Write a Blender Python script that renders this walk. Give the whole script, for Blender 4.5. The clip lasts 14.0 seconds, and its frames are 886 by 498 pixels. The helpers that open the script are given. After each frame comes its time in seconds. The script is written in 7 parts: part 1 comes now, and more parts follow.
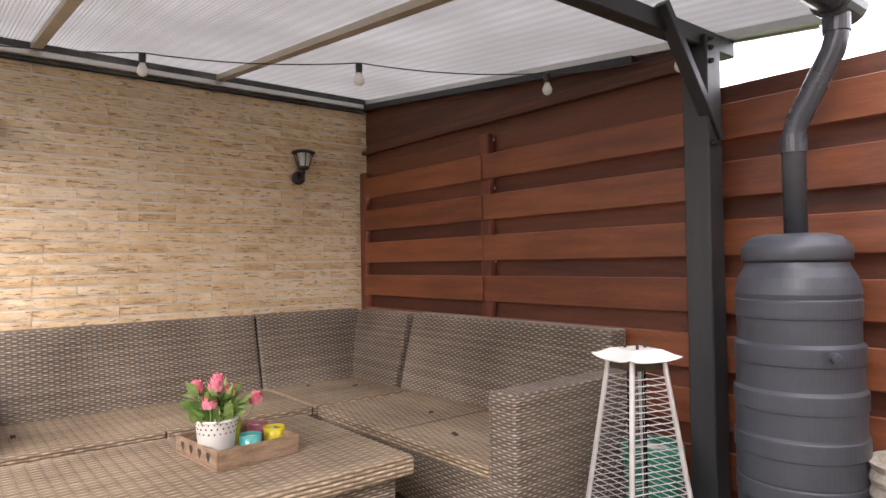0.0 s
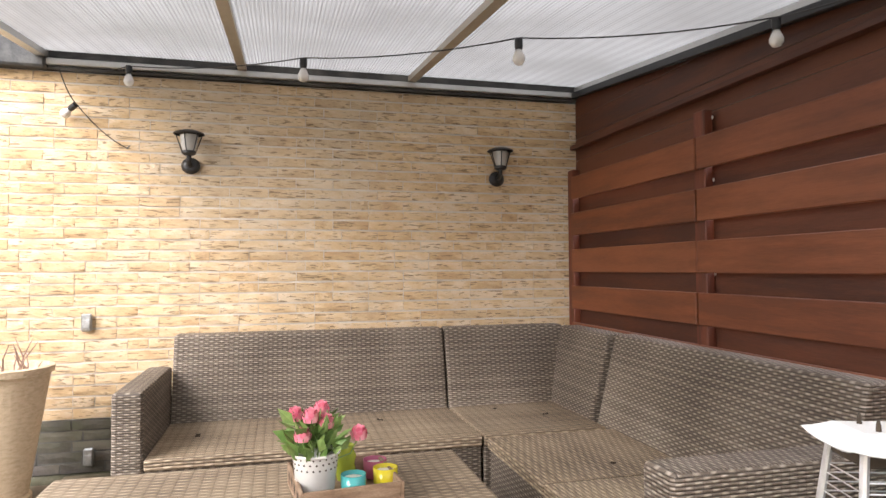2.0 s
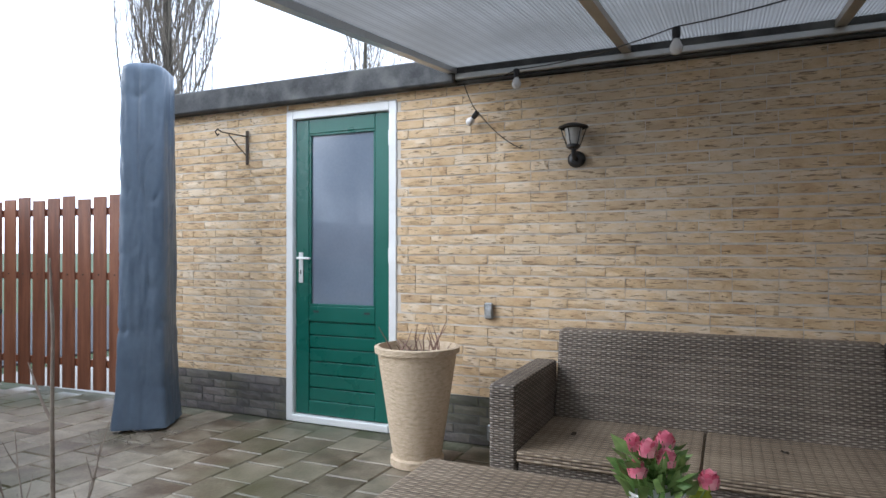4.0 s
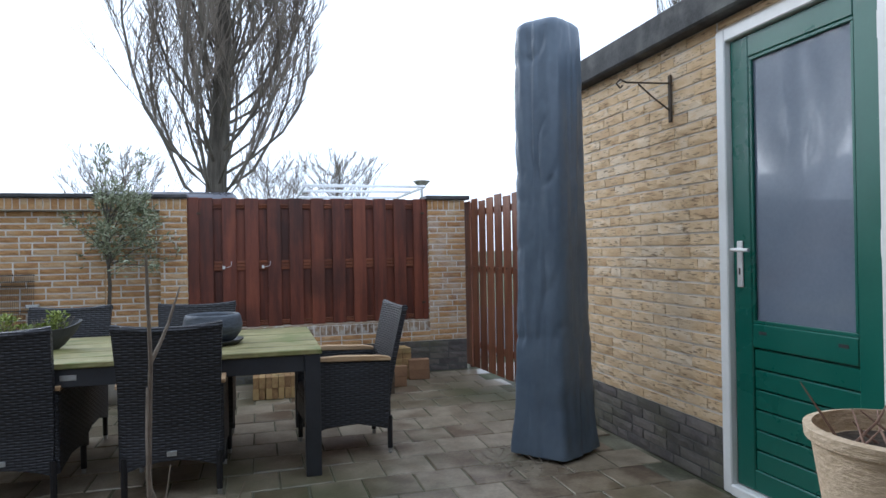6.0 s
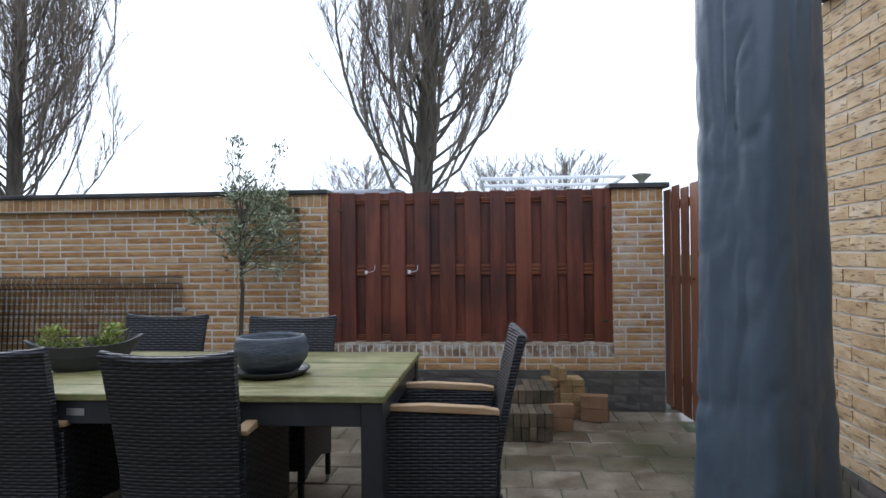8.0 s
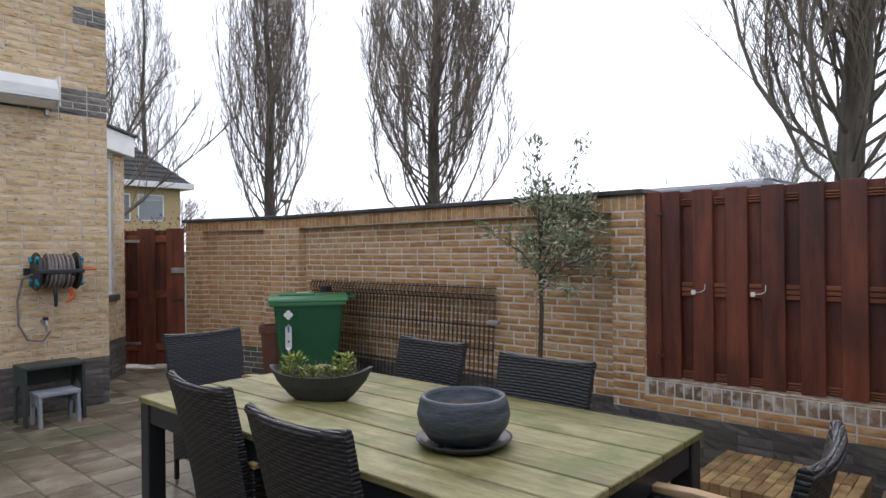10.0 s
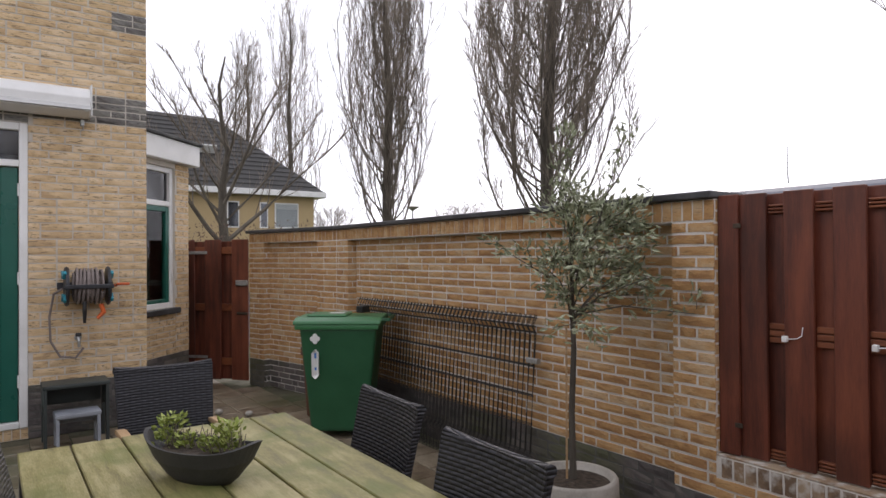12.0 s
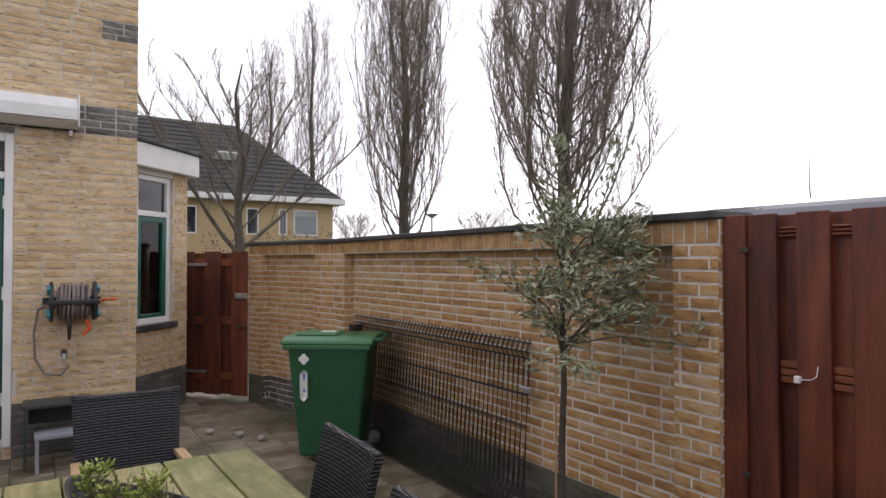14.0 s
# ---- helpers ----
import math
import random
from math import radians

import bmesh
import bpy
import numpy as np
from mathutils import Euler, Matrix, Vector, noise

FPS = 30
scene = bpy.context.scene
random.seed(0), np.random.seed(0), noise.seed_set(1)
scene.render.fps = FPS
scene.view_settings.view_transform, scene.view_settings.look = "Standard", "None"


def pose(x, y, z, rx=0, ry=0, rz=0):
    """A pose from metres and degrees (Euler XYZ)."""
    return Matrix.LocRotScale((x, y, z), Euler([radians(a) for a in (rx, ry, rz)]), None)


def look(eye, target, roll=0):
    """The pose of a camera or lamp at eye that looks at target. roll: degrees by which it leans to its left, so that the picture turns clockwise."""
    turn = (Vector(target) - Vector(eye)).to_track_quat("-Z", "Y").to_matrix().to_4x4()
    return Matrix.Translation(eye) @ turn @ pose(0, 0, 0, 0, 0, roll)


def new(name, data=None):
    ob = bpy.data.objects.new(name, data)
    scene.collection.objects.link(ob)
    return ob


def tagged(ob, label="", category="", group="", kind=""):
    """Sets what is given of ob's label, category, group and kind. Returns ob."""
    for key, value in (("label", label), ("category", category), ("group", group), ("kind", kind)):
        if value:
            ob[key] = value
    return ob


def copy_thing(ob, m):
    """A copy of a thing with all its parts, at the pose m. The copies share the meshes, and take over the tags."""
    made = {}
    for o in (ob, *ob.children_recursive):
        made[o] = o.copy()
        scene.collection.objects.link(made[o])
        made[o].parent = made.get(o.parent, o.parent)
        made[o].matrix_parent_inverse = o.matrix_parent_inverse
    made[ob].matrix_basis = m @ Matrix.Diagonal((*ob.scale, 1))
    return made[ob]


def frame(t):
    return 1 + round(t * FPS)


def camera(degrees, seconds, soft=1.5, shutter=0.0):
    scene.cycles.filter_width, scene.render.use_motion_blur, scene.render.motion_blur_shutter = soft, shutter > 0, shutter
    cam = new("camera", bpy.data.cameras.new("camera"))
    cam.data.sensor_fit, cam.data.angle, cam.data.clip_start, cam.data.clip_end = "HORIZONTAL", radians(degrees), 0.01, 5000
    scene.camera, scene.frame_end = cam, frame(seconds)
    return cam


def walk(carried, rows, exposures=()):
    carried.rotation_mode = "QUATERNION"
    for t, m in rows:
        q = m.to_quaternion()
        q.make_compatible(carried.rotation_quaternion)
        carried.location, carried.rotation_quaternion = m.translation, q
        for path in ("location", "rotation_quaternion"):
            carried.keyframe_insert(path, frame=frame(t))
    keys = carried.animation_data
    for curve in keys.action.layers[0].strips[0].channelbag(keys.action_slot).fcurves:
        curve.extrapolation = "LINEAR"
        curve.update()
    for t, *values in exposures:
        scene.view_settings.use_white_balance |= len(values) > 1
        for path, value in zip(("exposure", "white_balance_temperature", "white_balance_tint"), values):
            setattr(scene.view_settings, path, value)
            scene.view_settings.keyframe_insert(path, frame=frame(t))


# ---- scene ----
cam = camera(69.5, 14.0)
PATH = [
    (0, (-0.089, -0.552, 1.215), (1.168, 1.004, 1.258), -0.9),
    (0.5, (0.136, -0.379, 1.2), (1.296, 1.25, 1.256), -0.8),
    (1, (0.261, -0.347, 1.211), (1.281, 1.372, 1.274), -0.6),
    (1.5, (0.492, -0.343, 1.219), (1.27, 1.498, 1.29), -0.6),
    (2, (0.682, -0.31, 1.255), (1.173, 1.628, 1.316), -0.3),
    (2.5, (0.835, -0.279, 1.258), (1.0, 1.713, 1.316), -0.1),
    (3, (0.965, -0.265, 1.293), (0.789, 1.727, 1.334), 0.0),
    (3.5, (0.997, -0.186, 1.333), (0.507, 1.753, 1.353), 0.1),
    (4, (0.996, -0.019, 1.328), (0.184, 1.808, 1.339), 0.0),
    (4.2, (0.993, 0.067, 1.31), (0.045, 1.827, 1.325), -0.0),
    (6.3, (0.529, 1.912, 1.303), (-1.426, 2.335, 1.309), -1.0),
    (6.5, (0.413, 1.974, 1.3), (-1.552, 2.348, 1.307), -0.9),
    (7, (0.088, 2.156, 1.304), (-1.896, 2.407, 1.313), -0.8),
    (7.5, (-0.187, 2.38, 1.324), (-2.185, 2.459, 1.331), -1.1),
    (8, (-0.564, 2.553, 1.309), (-2.557, 2.383, 1.332), -0.6),
    (8.5, (-0.809, 2.73, 1.346), (-2.751, 2.252, 1.367), -0.8),
    (9, (-1.067, 2.888, 1.375), (-2.902, 2.095, 1.398), -0.8),
    (9.2, (-1.158, 2.952, 1.409), (-2.934, 2.032, 1.425), -0.8),
    (11.3, (-2.651, 3.049, 1.517), (-3.825, 1.429, 1.536), -0.3),
    (11.5, (-2.741, 3.013, 1.52), (-3.905, 1.387, 1.543), -0.3),
    (12, (-3.032, 2.938, 1.582), (-4.188, 1.306, 1.602), -0.4),
    (12.5, (-3.316, 2.909, 1.643), (-4.445, 1.258, 1.666), -0.4),
    (13, (-3.448, 2.885, 1.673), (-4.556, 1.22, 1.703), -0.3),
    (13.5, (-3.467, 2.867, 1.678), (-4.562, 1.194, 1.716), -0.1),
    (14, (-3.393, 2.836, 1.671), (-4.486, 1.162, 1.71), -0.1),
]
walk(cam, [(t, look(eye, target, roll)) for t, eye, target, roll in PATH],
     [(0.0, 2.08, 6850, 21), (1.5, 2.36, 6750, 18), (2.5, 2.14, 6450, 14), (3.0, 1.70, 6200, 14), (3.5, 1.38, 5850, 15), (4.2, 0.92, 5600, 9), (6.5, 0.42, 5600, 9), (9.0, 0.3, 5950, 13), (11.5, 0.2, 6600, 18), (14.0, 0.15, 6750, 20)])

# ---- world and sun ----
world = bpy.data.worlds.new("overcast_sky")
scene.world = world
world.use_nodes = True
wn, wl = world.node_tree.nodes, world.node_tree.links
sky = wn.new("ShaderNodeTexSky")
sky.sky_type, sky.sun_disc = "NISHITA", False
sky.sun_elevation, sky.sun_rotation = radians(26), radians(229)
grey = wn.new("ShaderNodeHueSaturation")
grey.inputs["Saturation"].default_value = 0.25
cloud = wn.new("ShaderNodeMix")
cloud.data_type = "RGBA"
cloud.inputs[0].default_value = 0.82
cloud.inputs[7].default_value = (14.8, 15.7, 17.0, 1)
wl.new(sky.outputs[0], grey.inputs["Color"])
wl.new(grey.outputs[0], cloud.inputs[6])
wl.new(cloud.outputs[2], wn["Background"].inputs["Color"])
wn["Background"].inputs["Strength"].default_value = 0.085
sun = new("sun", bpy.data.lights.new("sun", "SUN"))
sun.data.energy, sun.data.angle, sun.data.color = 1.8, radians(40), (1.0, 0.96, 0.9)
sun.matrix_world = look((-5, -4.4, 3.2), (0, 0, 0))


# ---- materials ----
def material(name, colors, rough=0.7, scale=8.0, detail=6.0, stretch=(1, 1, 1), bump=0.2, fine=60.0, metal=0.0,
             vary=0.0, islands=False, stain=None, stain_scale=1.5, stain_amount=0.5, coat=0.0, distance=0.01, spec=0.5, crease=0.0):
    """A surface of mixed tones: broad variation, fine grain, relief, and stains of one colour."""
    m = bpy.data.materials.new(name)
    m.use_nodes = True
    n, l = m.node_tree.nodes, m.node_tree.links
    b = n["Principled BSDF"]
    co = n.new("ShaderNodeTexCoord")
    mp = n.new("ShaderNodeMapping")
    mp.inputs["Scale"].default_value = stretch
    l.new(co.outputs["Object"], mp.inputs["Vector"])
    vec = mp.outputs[0]
    pick = None
    if vary:
        info = n.new("ShaderNodeNewGeometry") if islands else n.new("ShaderNodeObjectInfo")
        pick = info.outputs["Random Per Island" if islands else "Random"]
        shift = n.new("ShaderNodeVectorMath")
        shift.operation = "MULTIPLY_ADD"
        l.new(pick, shift.inputs[0])
        shift.inputs[1].default_value = (37, 53, 71)
        l.new(vec, shift.inputs[2])
        vec = shift.outputs[0]
    broad = n.new("ShaderNodeTexNoise")
    broad.inputs["Scale"].default_value, broad.inputs["Detail"].default_value = scale, detail
    l.new(vec, broad.inputs["Vector"])
    grain = n.new("ShaderNodeTexNoise")
    grain.inputs["Scale"].default_value, grain.inputs["Detail"].default_value = fine, 4
    l.new(vec, grain.inputs["Vector"])
    mix = n.new("ShaderNodeMath")
    mix.operation = "MULTIPLY_ADD"
    l.new(grain.outputs[0], mix.inputs[0])
    mix.inputs[1].default_value = 0.35
    l.new(broad.outputs[0], mix.inputs[2])
    off = n.new("ShaderNodeMath")
    off.operation = "SUBTRACT"
    l.new(mix.outputs[0], off.inputs[0])
    off.inputs[1].default_value = 0.175
    fac = off.outputs[0]
    if vary:
        add = n.new("ShaderNodeMath")
        add.operation = "MULTIPLY_ADD"
        l.new(pick, add.inputs[0])
        add.inputs[1].default_value = vary
        half = n.new("ShaderNodeMath")
        half.operation = "SUBTRACT"
        l.new(fac, half.inputs[0])
        half.inputs[1].default_value = vary / 2
        l.new(half.outputs[0], add.inputs[2])
        fac = add.outputs[0]
    ramp = n.new("ShaderNodeValToRGB")
    e = ramp.color_ramp.elements
    spots = [0.28 + 0.44 * i / max(1, len(colors) - 1) for i in range(len(colors))]
    while len(e) < len(colors):
        e.new(0.5)
    for i, c in enumerate(colors):
        e[i].position, e[i].color = spots[i], (*c, 1)
    l.new(fac, ramp.inputs[0])
    out = ramp.outputs[0]
    if stain:
        s = n.new("ShaderNodeTexNoise")
        s.inputs["Scale"].default_value, s.inputs["Detail"].default_value = stain_scale, 8
        geo = n.new("ShaderNodeNewGeometry")
        l.new(geo.outputs["Position"], s.inputs["Vector"])
        sr = n.new("ShaderNodeValToRGB")
        sr.color_ramp.elements[0].position, sr.color_ramp.elements[1].position = 0.48, 0.68
        sr.color_ramp.elements[1].color = (stain_amount,) * 3 + (1,)
        l.new(s.outputs[0], sr.inputs[0])
        sm = n.new("ShaderNodeMix")
        sm.data_type = "RGBA"
        l.new(sr.outputs[0], sm.inputs[0])
        l.new(out, sm.inputs[6])
        sm.inputs[7].default_value = (*stain, 1)
        out = sm.outputs[2]
    # Brick creases: their shade is painted as darker colour, besides the dent below.
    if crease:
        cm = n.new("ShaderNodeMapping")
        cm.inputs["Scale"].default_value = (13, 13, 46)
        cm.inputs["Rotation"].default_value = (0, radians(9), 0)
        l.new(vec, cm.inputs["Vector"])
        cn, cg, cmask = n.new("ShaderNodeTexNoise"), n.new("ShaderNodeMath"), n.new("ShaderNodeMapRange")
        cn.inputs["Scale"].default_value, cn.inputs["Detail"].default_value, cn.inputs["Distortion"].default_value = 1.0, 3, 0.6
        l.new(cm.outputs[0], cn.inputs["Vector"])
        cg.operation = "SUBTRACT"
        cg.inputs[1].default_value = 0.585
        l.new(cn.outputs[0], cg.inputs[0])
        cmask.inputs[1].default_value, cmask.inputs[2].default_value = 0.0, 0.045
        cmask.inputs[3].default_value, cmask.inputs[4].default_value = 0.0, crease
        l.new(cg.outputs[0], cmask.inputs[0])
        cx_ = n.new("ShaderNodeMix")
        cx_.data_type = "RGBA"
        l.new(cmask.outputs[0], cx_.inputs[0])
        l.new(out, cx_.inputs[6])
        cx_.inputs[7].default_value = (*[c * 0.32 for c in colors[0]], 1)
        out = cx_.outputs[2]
    l.new(out, b.inputs["Base Color"])
    rr = n.new("ShaderNodeMapRange")
    rr.inputs[3].default_value, rr.inputs[4].default_value = max(0.02, rough - 0.12), min(1, rough + 0.12)
    l.new(broad.outputs[0], rr.inputs[0])
    l.new(rr.outputs[0], b.inputs["Roughness"])
    b.inputs["Metallic"].default_value = metal
    b.inputs["Coat Weight"].default_value = coat
    b.inputs["Specular IOR Level"].default_value = spec
    if bump:
        bp = n.new("ShaderNodeBump")
        bp.inputs["Strength"].default_value, bp.inputs["Distance"].default_value = bump, distance
        if crease:
            dent = n.new("ShaderNodeMath")
            dent.operation = "MULTIPLY_ADD"
            l.new(cmask.outputs[0], dent.inputs[0])
            dent.inputs[1].default_value = -0.9
            l.new(mix.outputs[0], dent.inputs[2])
            l.new(dent.outputs[0], bp.inputs["Height"])
        else:
            l.new(mix.outputs[0], bp.inputs["Height"])
        l.new(bp.outputs[0], b.inputs["Normal"])
    return m


def glass(name, tint=(0.8, 0.85, 0.85), rough=0.02, clear=0.75, ior=1.45):
    m = bpy.data.materials.new(name)
    m.use_nodes = True
    n, l = m.node_tree.nodes, m.node_tree.links
    out = n["Material Output"]
    n.remove(n["Principled BSDF"])
    tr, gl, mx, fr = n.new("ShaderNodeBsdfTransparent"), n.new("ShaderNodeBsdfGlossy"), n.new("ShaderNodeMixShader"), n.new("ShaderNodeFresnel")
    tr.inputs[0].default_value = (*[c * clear for c in tint], 1)
    gl.inputs["Roughness"].default_value = rough
    fr.inputs[0].default_value = ior
    l.new(fr.outputs[0], mx.inputs[0])
    l.new(tr.outputs[0], mx.inputs[1])
    l.new(gl.outputs[0], mx.inputs[2])
    l.new(mx.outputs[0], out.inputs[0])
    return m


def sheet_plastic(name):
    """Opal multiwall roof sheet: scatters daylight through itself."""
    m = bpy.data.materials.new(name)
    m.use_nodes = True
    n, l = m.node_tree.nodes, m.node_tree.links
    out = n["Material Output"]
    n.remove(n["Principled BSDF"])
    co, no = n.new("ShaderNodeTexCoord"), n.new("ShaderNodeTexNoise")
    no.inputs["Scale"].default_value, no.inputs["Detail"].default_value = 1.6, 6
    l.new(co.outputs["Object"], no.inputs["Vector"])
    rp = n.new("ShaderNodeValToRGB")
    rp.color_ramp.elements[0].position, rp.color_ramp.elements[1].position = 0.35, 0.7
    rp.color_ramp.elements[0].color, rp.color_ramp.elements[1].color = (0.120, 0.118, 0.113, 1), (0.178, 0.176, 0.171, 1)
    l.new(no.outputs[0], rp.inputs[0])
    a, d, g = n.new("ShaderNodeBsdfTranslucent"), n.new("ShaderNodeBsdfDiffuse"), n.new("ShaderNodeBsdfGlossy")
    g.inputs["Roughness"].default_value = 0.25
    sp, wv, hl = n.new("ShaderNodeSeparateXYZ"), n.new("ShaderNodeMath"), n.new("ShaderNodeMix")
    wv.operation = "PINGPONG"
    wv.inputs[1].default_value = 0.010
    l.new(co.outputs["Object"], sp.inputs[0])
    l.new(sp.outputs[0], wv.inputs[0])
    web = n.new("ShaderNodeMapRange")
    web.inputs[1].default_value, web.inputs[2].default_value = 0.0, 0.006
    l.new(wv.outputs[0], web.inputs[0])
    hl.data_type = "RGBA"
    hl.inputs[6].default_value = (0.085, 0.084, 0.08, 1)
    l.new(web.outputs[0], hl.inputs[0])
    l.new(rp.outputs[0], hl.inputs[7])
    l.new(hl.outputs[2], a.inputs[0])
    d.inputs[0].default_value = (0.6, 0.6, 0.58, 1)
    m1, m2 = n.new("ShaderNodeMixShader"), n.new("ShaderNodeMixShader")
    m1.inputs[0].default_value, m2.inputs[0].default_value = 0.22, 0.06
    l.new(a.outputs[0], m1.inputs[1])
    l.new(d.outputs[0], m1.inputs[2])
    l.new(m1.outputs[0], m2.inputs[1])
    l.new(g.outputs[0], m2.inputs[2])
    l.new(m2.outputs[0], out.inputs[0])
    return m


def glow(name, color, strength):
    m = bpy.data.materials.new(name)
    m.use_nodes = True
    b = m.node_tree.nodes["Principled BSDF"]
    b.inputs["Base Color"].default_value = (*color, 1)
    b.inputs["Emission Color"].default_value, b.inputs["Emission Strength"].default_value = (*color, 1), strength
    return m


YB = [(0.49, 0.33, 0.18), (0.58, 0.415, 0.235), (0.63, 0.47, 0.29), (0.68, 0.55, 0.39)]
OB = [(0.35, 0.185, 0.078), (0.45, 0.255, 0.105), (0.51, 0.31, 0.14), (0.54, 0.38, 0.22)]
HB = [(0.50, 0.345, 0.19), (0.60, 0.43, 0.24), (0.66, 0.49, 0.295), (0.69, 0.545, 0.37)]
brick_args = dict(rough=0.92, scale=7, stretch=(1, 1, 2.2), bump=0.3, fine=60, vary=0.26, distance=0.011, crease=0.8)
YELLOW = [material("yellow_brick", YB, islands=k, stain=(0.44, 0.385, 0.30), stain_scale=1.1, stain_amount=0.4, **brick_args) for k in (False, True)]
ORANGE = [material("orange_brick", OB, islands=k, **{**brick_args, "crease": 0.35, "vary": 0.34}) for k in (False, True)]
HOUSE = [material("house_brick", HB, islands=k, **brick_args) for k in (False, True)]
# Orange brick with pale blotches, the light on the gate-side pier put into colour.
PALE = [material("light_paled_brick", OB, islands=k, stain=(0.56, 0.52, 0.47), stain_scale=5, stain_amount=0.5, **{**brick_args, "crease": 0.35, "vary": 0.34}) for k in (False, True)]
DARK = [material("dark_brick", [(0.075, 0.066, 0.064), (0.12, 0.104, 0.098), (0.165, 0.145, 0.13)], islands=k, rough=0.8, scale=6, bump=0.4,
                 fine=50, vary=0.4, stain=(0.075, 0.085, 0.03), stain_amount=0.7) for k in (False, True)]
HEADER = [material("efflorescent_brick", [(0.16, 0.105, 0.065), (0.27, 0.18, 0.11), (0.36, 0.27, 0.18)], islands=k, rough=0.9, scale=9, bump=0.4, fine=60, vary=0.5, stain=(0.62, 0.6, 0.55), stain_scale=16, stain_amount=0.8) for k in (False, True)]
GREYB = [material("grey_brick", [(0.12, 0.11, 0.10), (0.18, 0.17, 0.155), (0.24, 0.23, 0.2)], islands=k, **brick_args) for k in (False, True)]
MORTAR = material("mortar", [(0.50, 0.455, 0.395), (0.58, 0.535, 0.47), (0.65, 0.605, 0.54)], rough=0.95, scale=5, bump=0.5, fine=90)
LIGHT_MORTAR = material("light_mortar", [(0.58, 0.55, 0.50), (0.68, 0.65, 0.60), (0.75, 0.72, 0.67)], rough=0.95, scale=5, bump=0.5, fine=90)
DARK_MORTAR = material("dark_mortar", [(0.07, 0.07, 0.065), (0.13, 0.125, 0.115)], rough=0.95, scale=5, bump=0.4, fine=90)
PAVE_C = [(0.10, 0.068, 0.042), (0.165, 0.128, 0.085), (0.225, 0.185, 0.13), (0.30, 0.25, 0.18)]
PAVE = [material("paving_stone", PAVE_C, islands=k, rough=0.42, scale=6.5, bump=0.35, fine=55, vary=0.30, stain=(0.062, 0.066, 0.026), stain_scale=0.9, stain_amount=0.9) for k in (False, True)]
SOIL = material("joint_sand", [(0.045, 0.042, 0.024), (0.10, 0.095, 0.06), (0.19, 0.18, 0.13)], rough=0.9, scale=4, bump=0.4, fine=60, stain=(0.05, 0.07, 0.02), stain_amount=0.7)
FENCE = [material("stained_hardwood", [(0.125, 0.034, 0.013), (0.188, 0.055, 0.020), (0.245, 0.077, 0.030)], islands=k, rough=0.5, scale=3, stretch=(6, 0.6, 6),
                  bump=0.2, fine=30, vary=0.3, stain=(0.09, 0.03, 0.014), stain_scale=1.3, stain_amount=0.25) for k in (False, True)]
FENCE_V = [material("stained_upright_boards", [(0.075, 0.019, 0.010), (0.14, 0.036, 0.018), (0.20, 0.056, 0.026)], islands=k, rough=0.5, scale=3, stretch=(6, 6, 0.6),
                    bump=0.2, fine=30, vary=0.28, stain=(0.025, 0.010, 0.007), stain_scale=1.6, stain_amount=0.6) for k in (False, True)]
# Same fence wood, darkened in colour for the shade behind the front boards.
FENCE_BACK = material("shade_toned_back_boards", [(0.062, 0.019, 0.010), (0.10, 0.031, 0.014), (0.135, 0.044, 0.02)], rough=0.6, scale=3, stretch=(6, 0.6, 6), bump=0.2, fine=30, vary=0.4)
BLACK = material("black_painted_timber", [(0.018, 0.019, 0.021), (0.03, 0.031, 0.034)], rough=0.45, scale=5, stretch=(6, 6, 0.7), bump=0.1, fine=40)
ALU = material("aluminium", [(0.5, 0.5, 0.49), (0.62, 0.62, 0.61)], rough=0.4, scale=5, bump=0.03, fine=60, metal=0.75)
BEIGE = material("beige_aluminium", [(0.38, 0.34, 0.28), (0.48, 0.44, 0.37)], rough=0.45, scale=5, bump=0.03, fine=60, metal=0.3)
STEEL = material("bright_steel", [(0.70, 0.70, 0.70), (0.82, 0.82, 0.82)], rough=0.4, scale=14, bump=0.03, fine=60, metal=0.8)
GALV = material("galvanised_steel", [(0.35, 0.36, 0.36), (0.55, 0.56, 0.56)], rough=0.45, scale=20, bump=0.05, fine=80, metal=0.9)
RUST = material("rusty_iron", [(0.05, 0.04, 0.03), (0.11, 0.08, 0.055)], rough=0.8, scale=15, bump=0.2, fine=70, metal=0.4)
OPAL = sheet_plastic("opal_roof_sheet")
FELT = material("roof_felt", [(0.035, 0.035, 0.036), (0.06, 0.06, 0.06), (0.09, 0.09, 0.088)], rough=0.9, scale=6, bump=0.5, fine=70, stain=(0.2, 0.2, 0.18), stain_scale=5, stain_amount=0.45)
COPING = material("dark_coping", [(0.025, 0.025, 0.027), (0.05, 0.05, 0.052), (0.08, 0.08, 0.08)], rough=0.6, scale=5, bump=0.2, fine=60)
WHITE = material("white_paint", [(0.74, 0.74, 0.72), (0.82, 0.82, 0.80)], rough=0.35, scale=4, bump=0.04, fine=60, stain=(0.5, 0.49, 0.44), stain_scale=3, stain_amount=0.25)
GREEN = material("green_door_paint", [(0.006, 0.092, 0.066), (0.010, 0.112, 0.082)], rough=0.3, scale=3, bump=0.04, fine=50)
PANE = glass("door_glass", (0.55, 0.6, 0.68), 0.05, 0.75, 1.9)
OBSCURED = material("obscured_glass", [(0.13, 0.16, 0.205), (0.17, 0.20, 0.25)], rough=0.14, scale=2, bump=0.0, coat=0.5)
CLEAR = glass("clear_glass", (0.9, 0.92, 0.92), 0.02, 0.95)
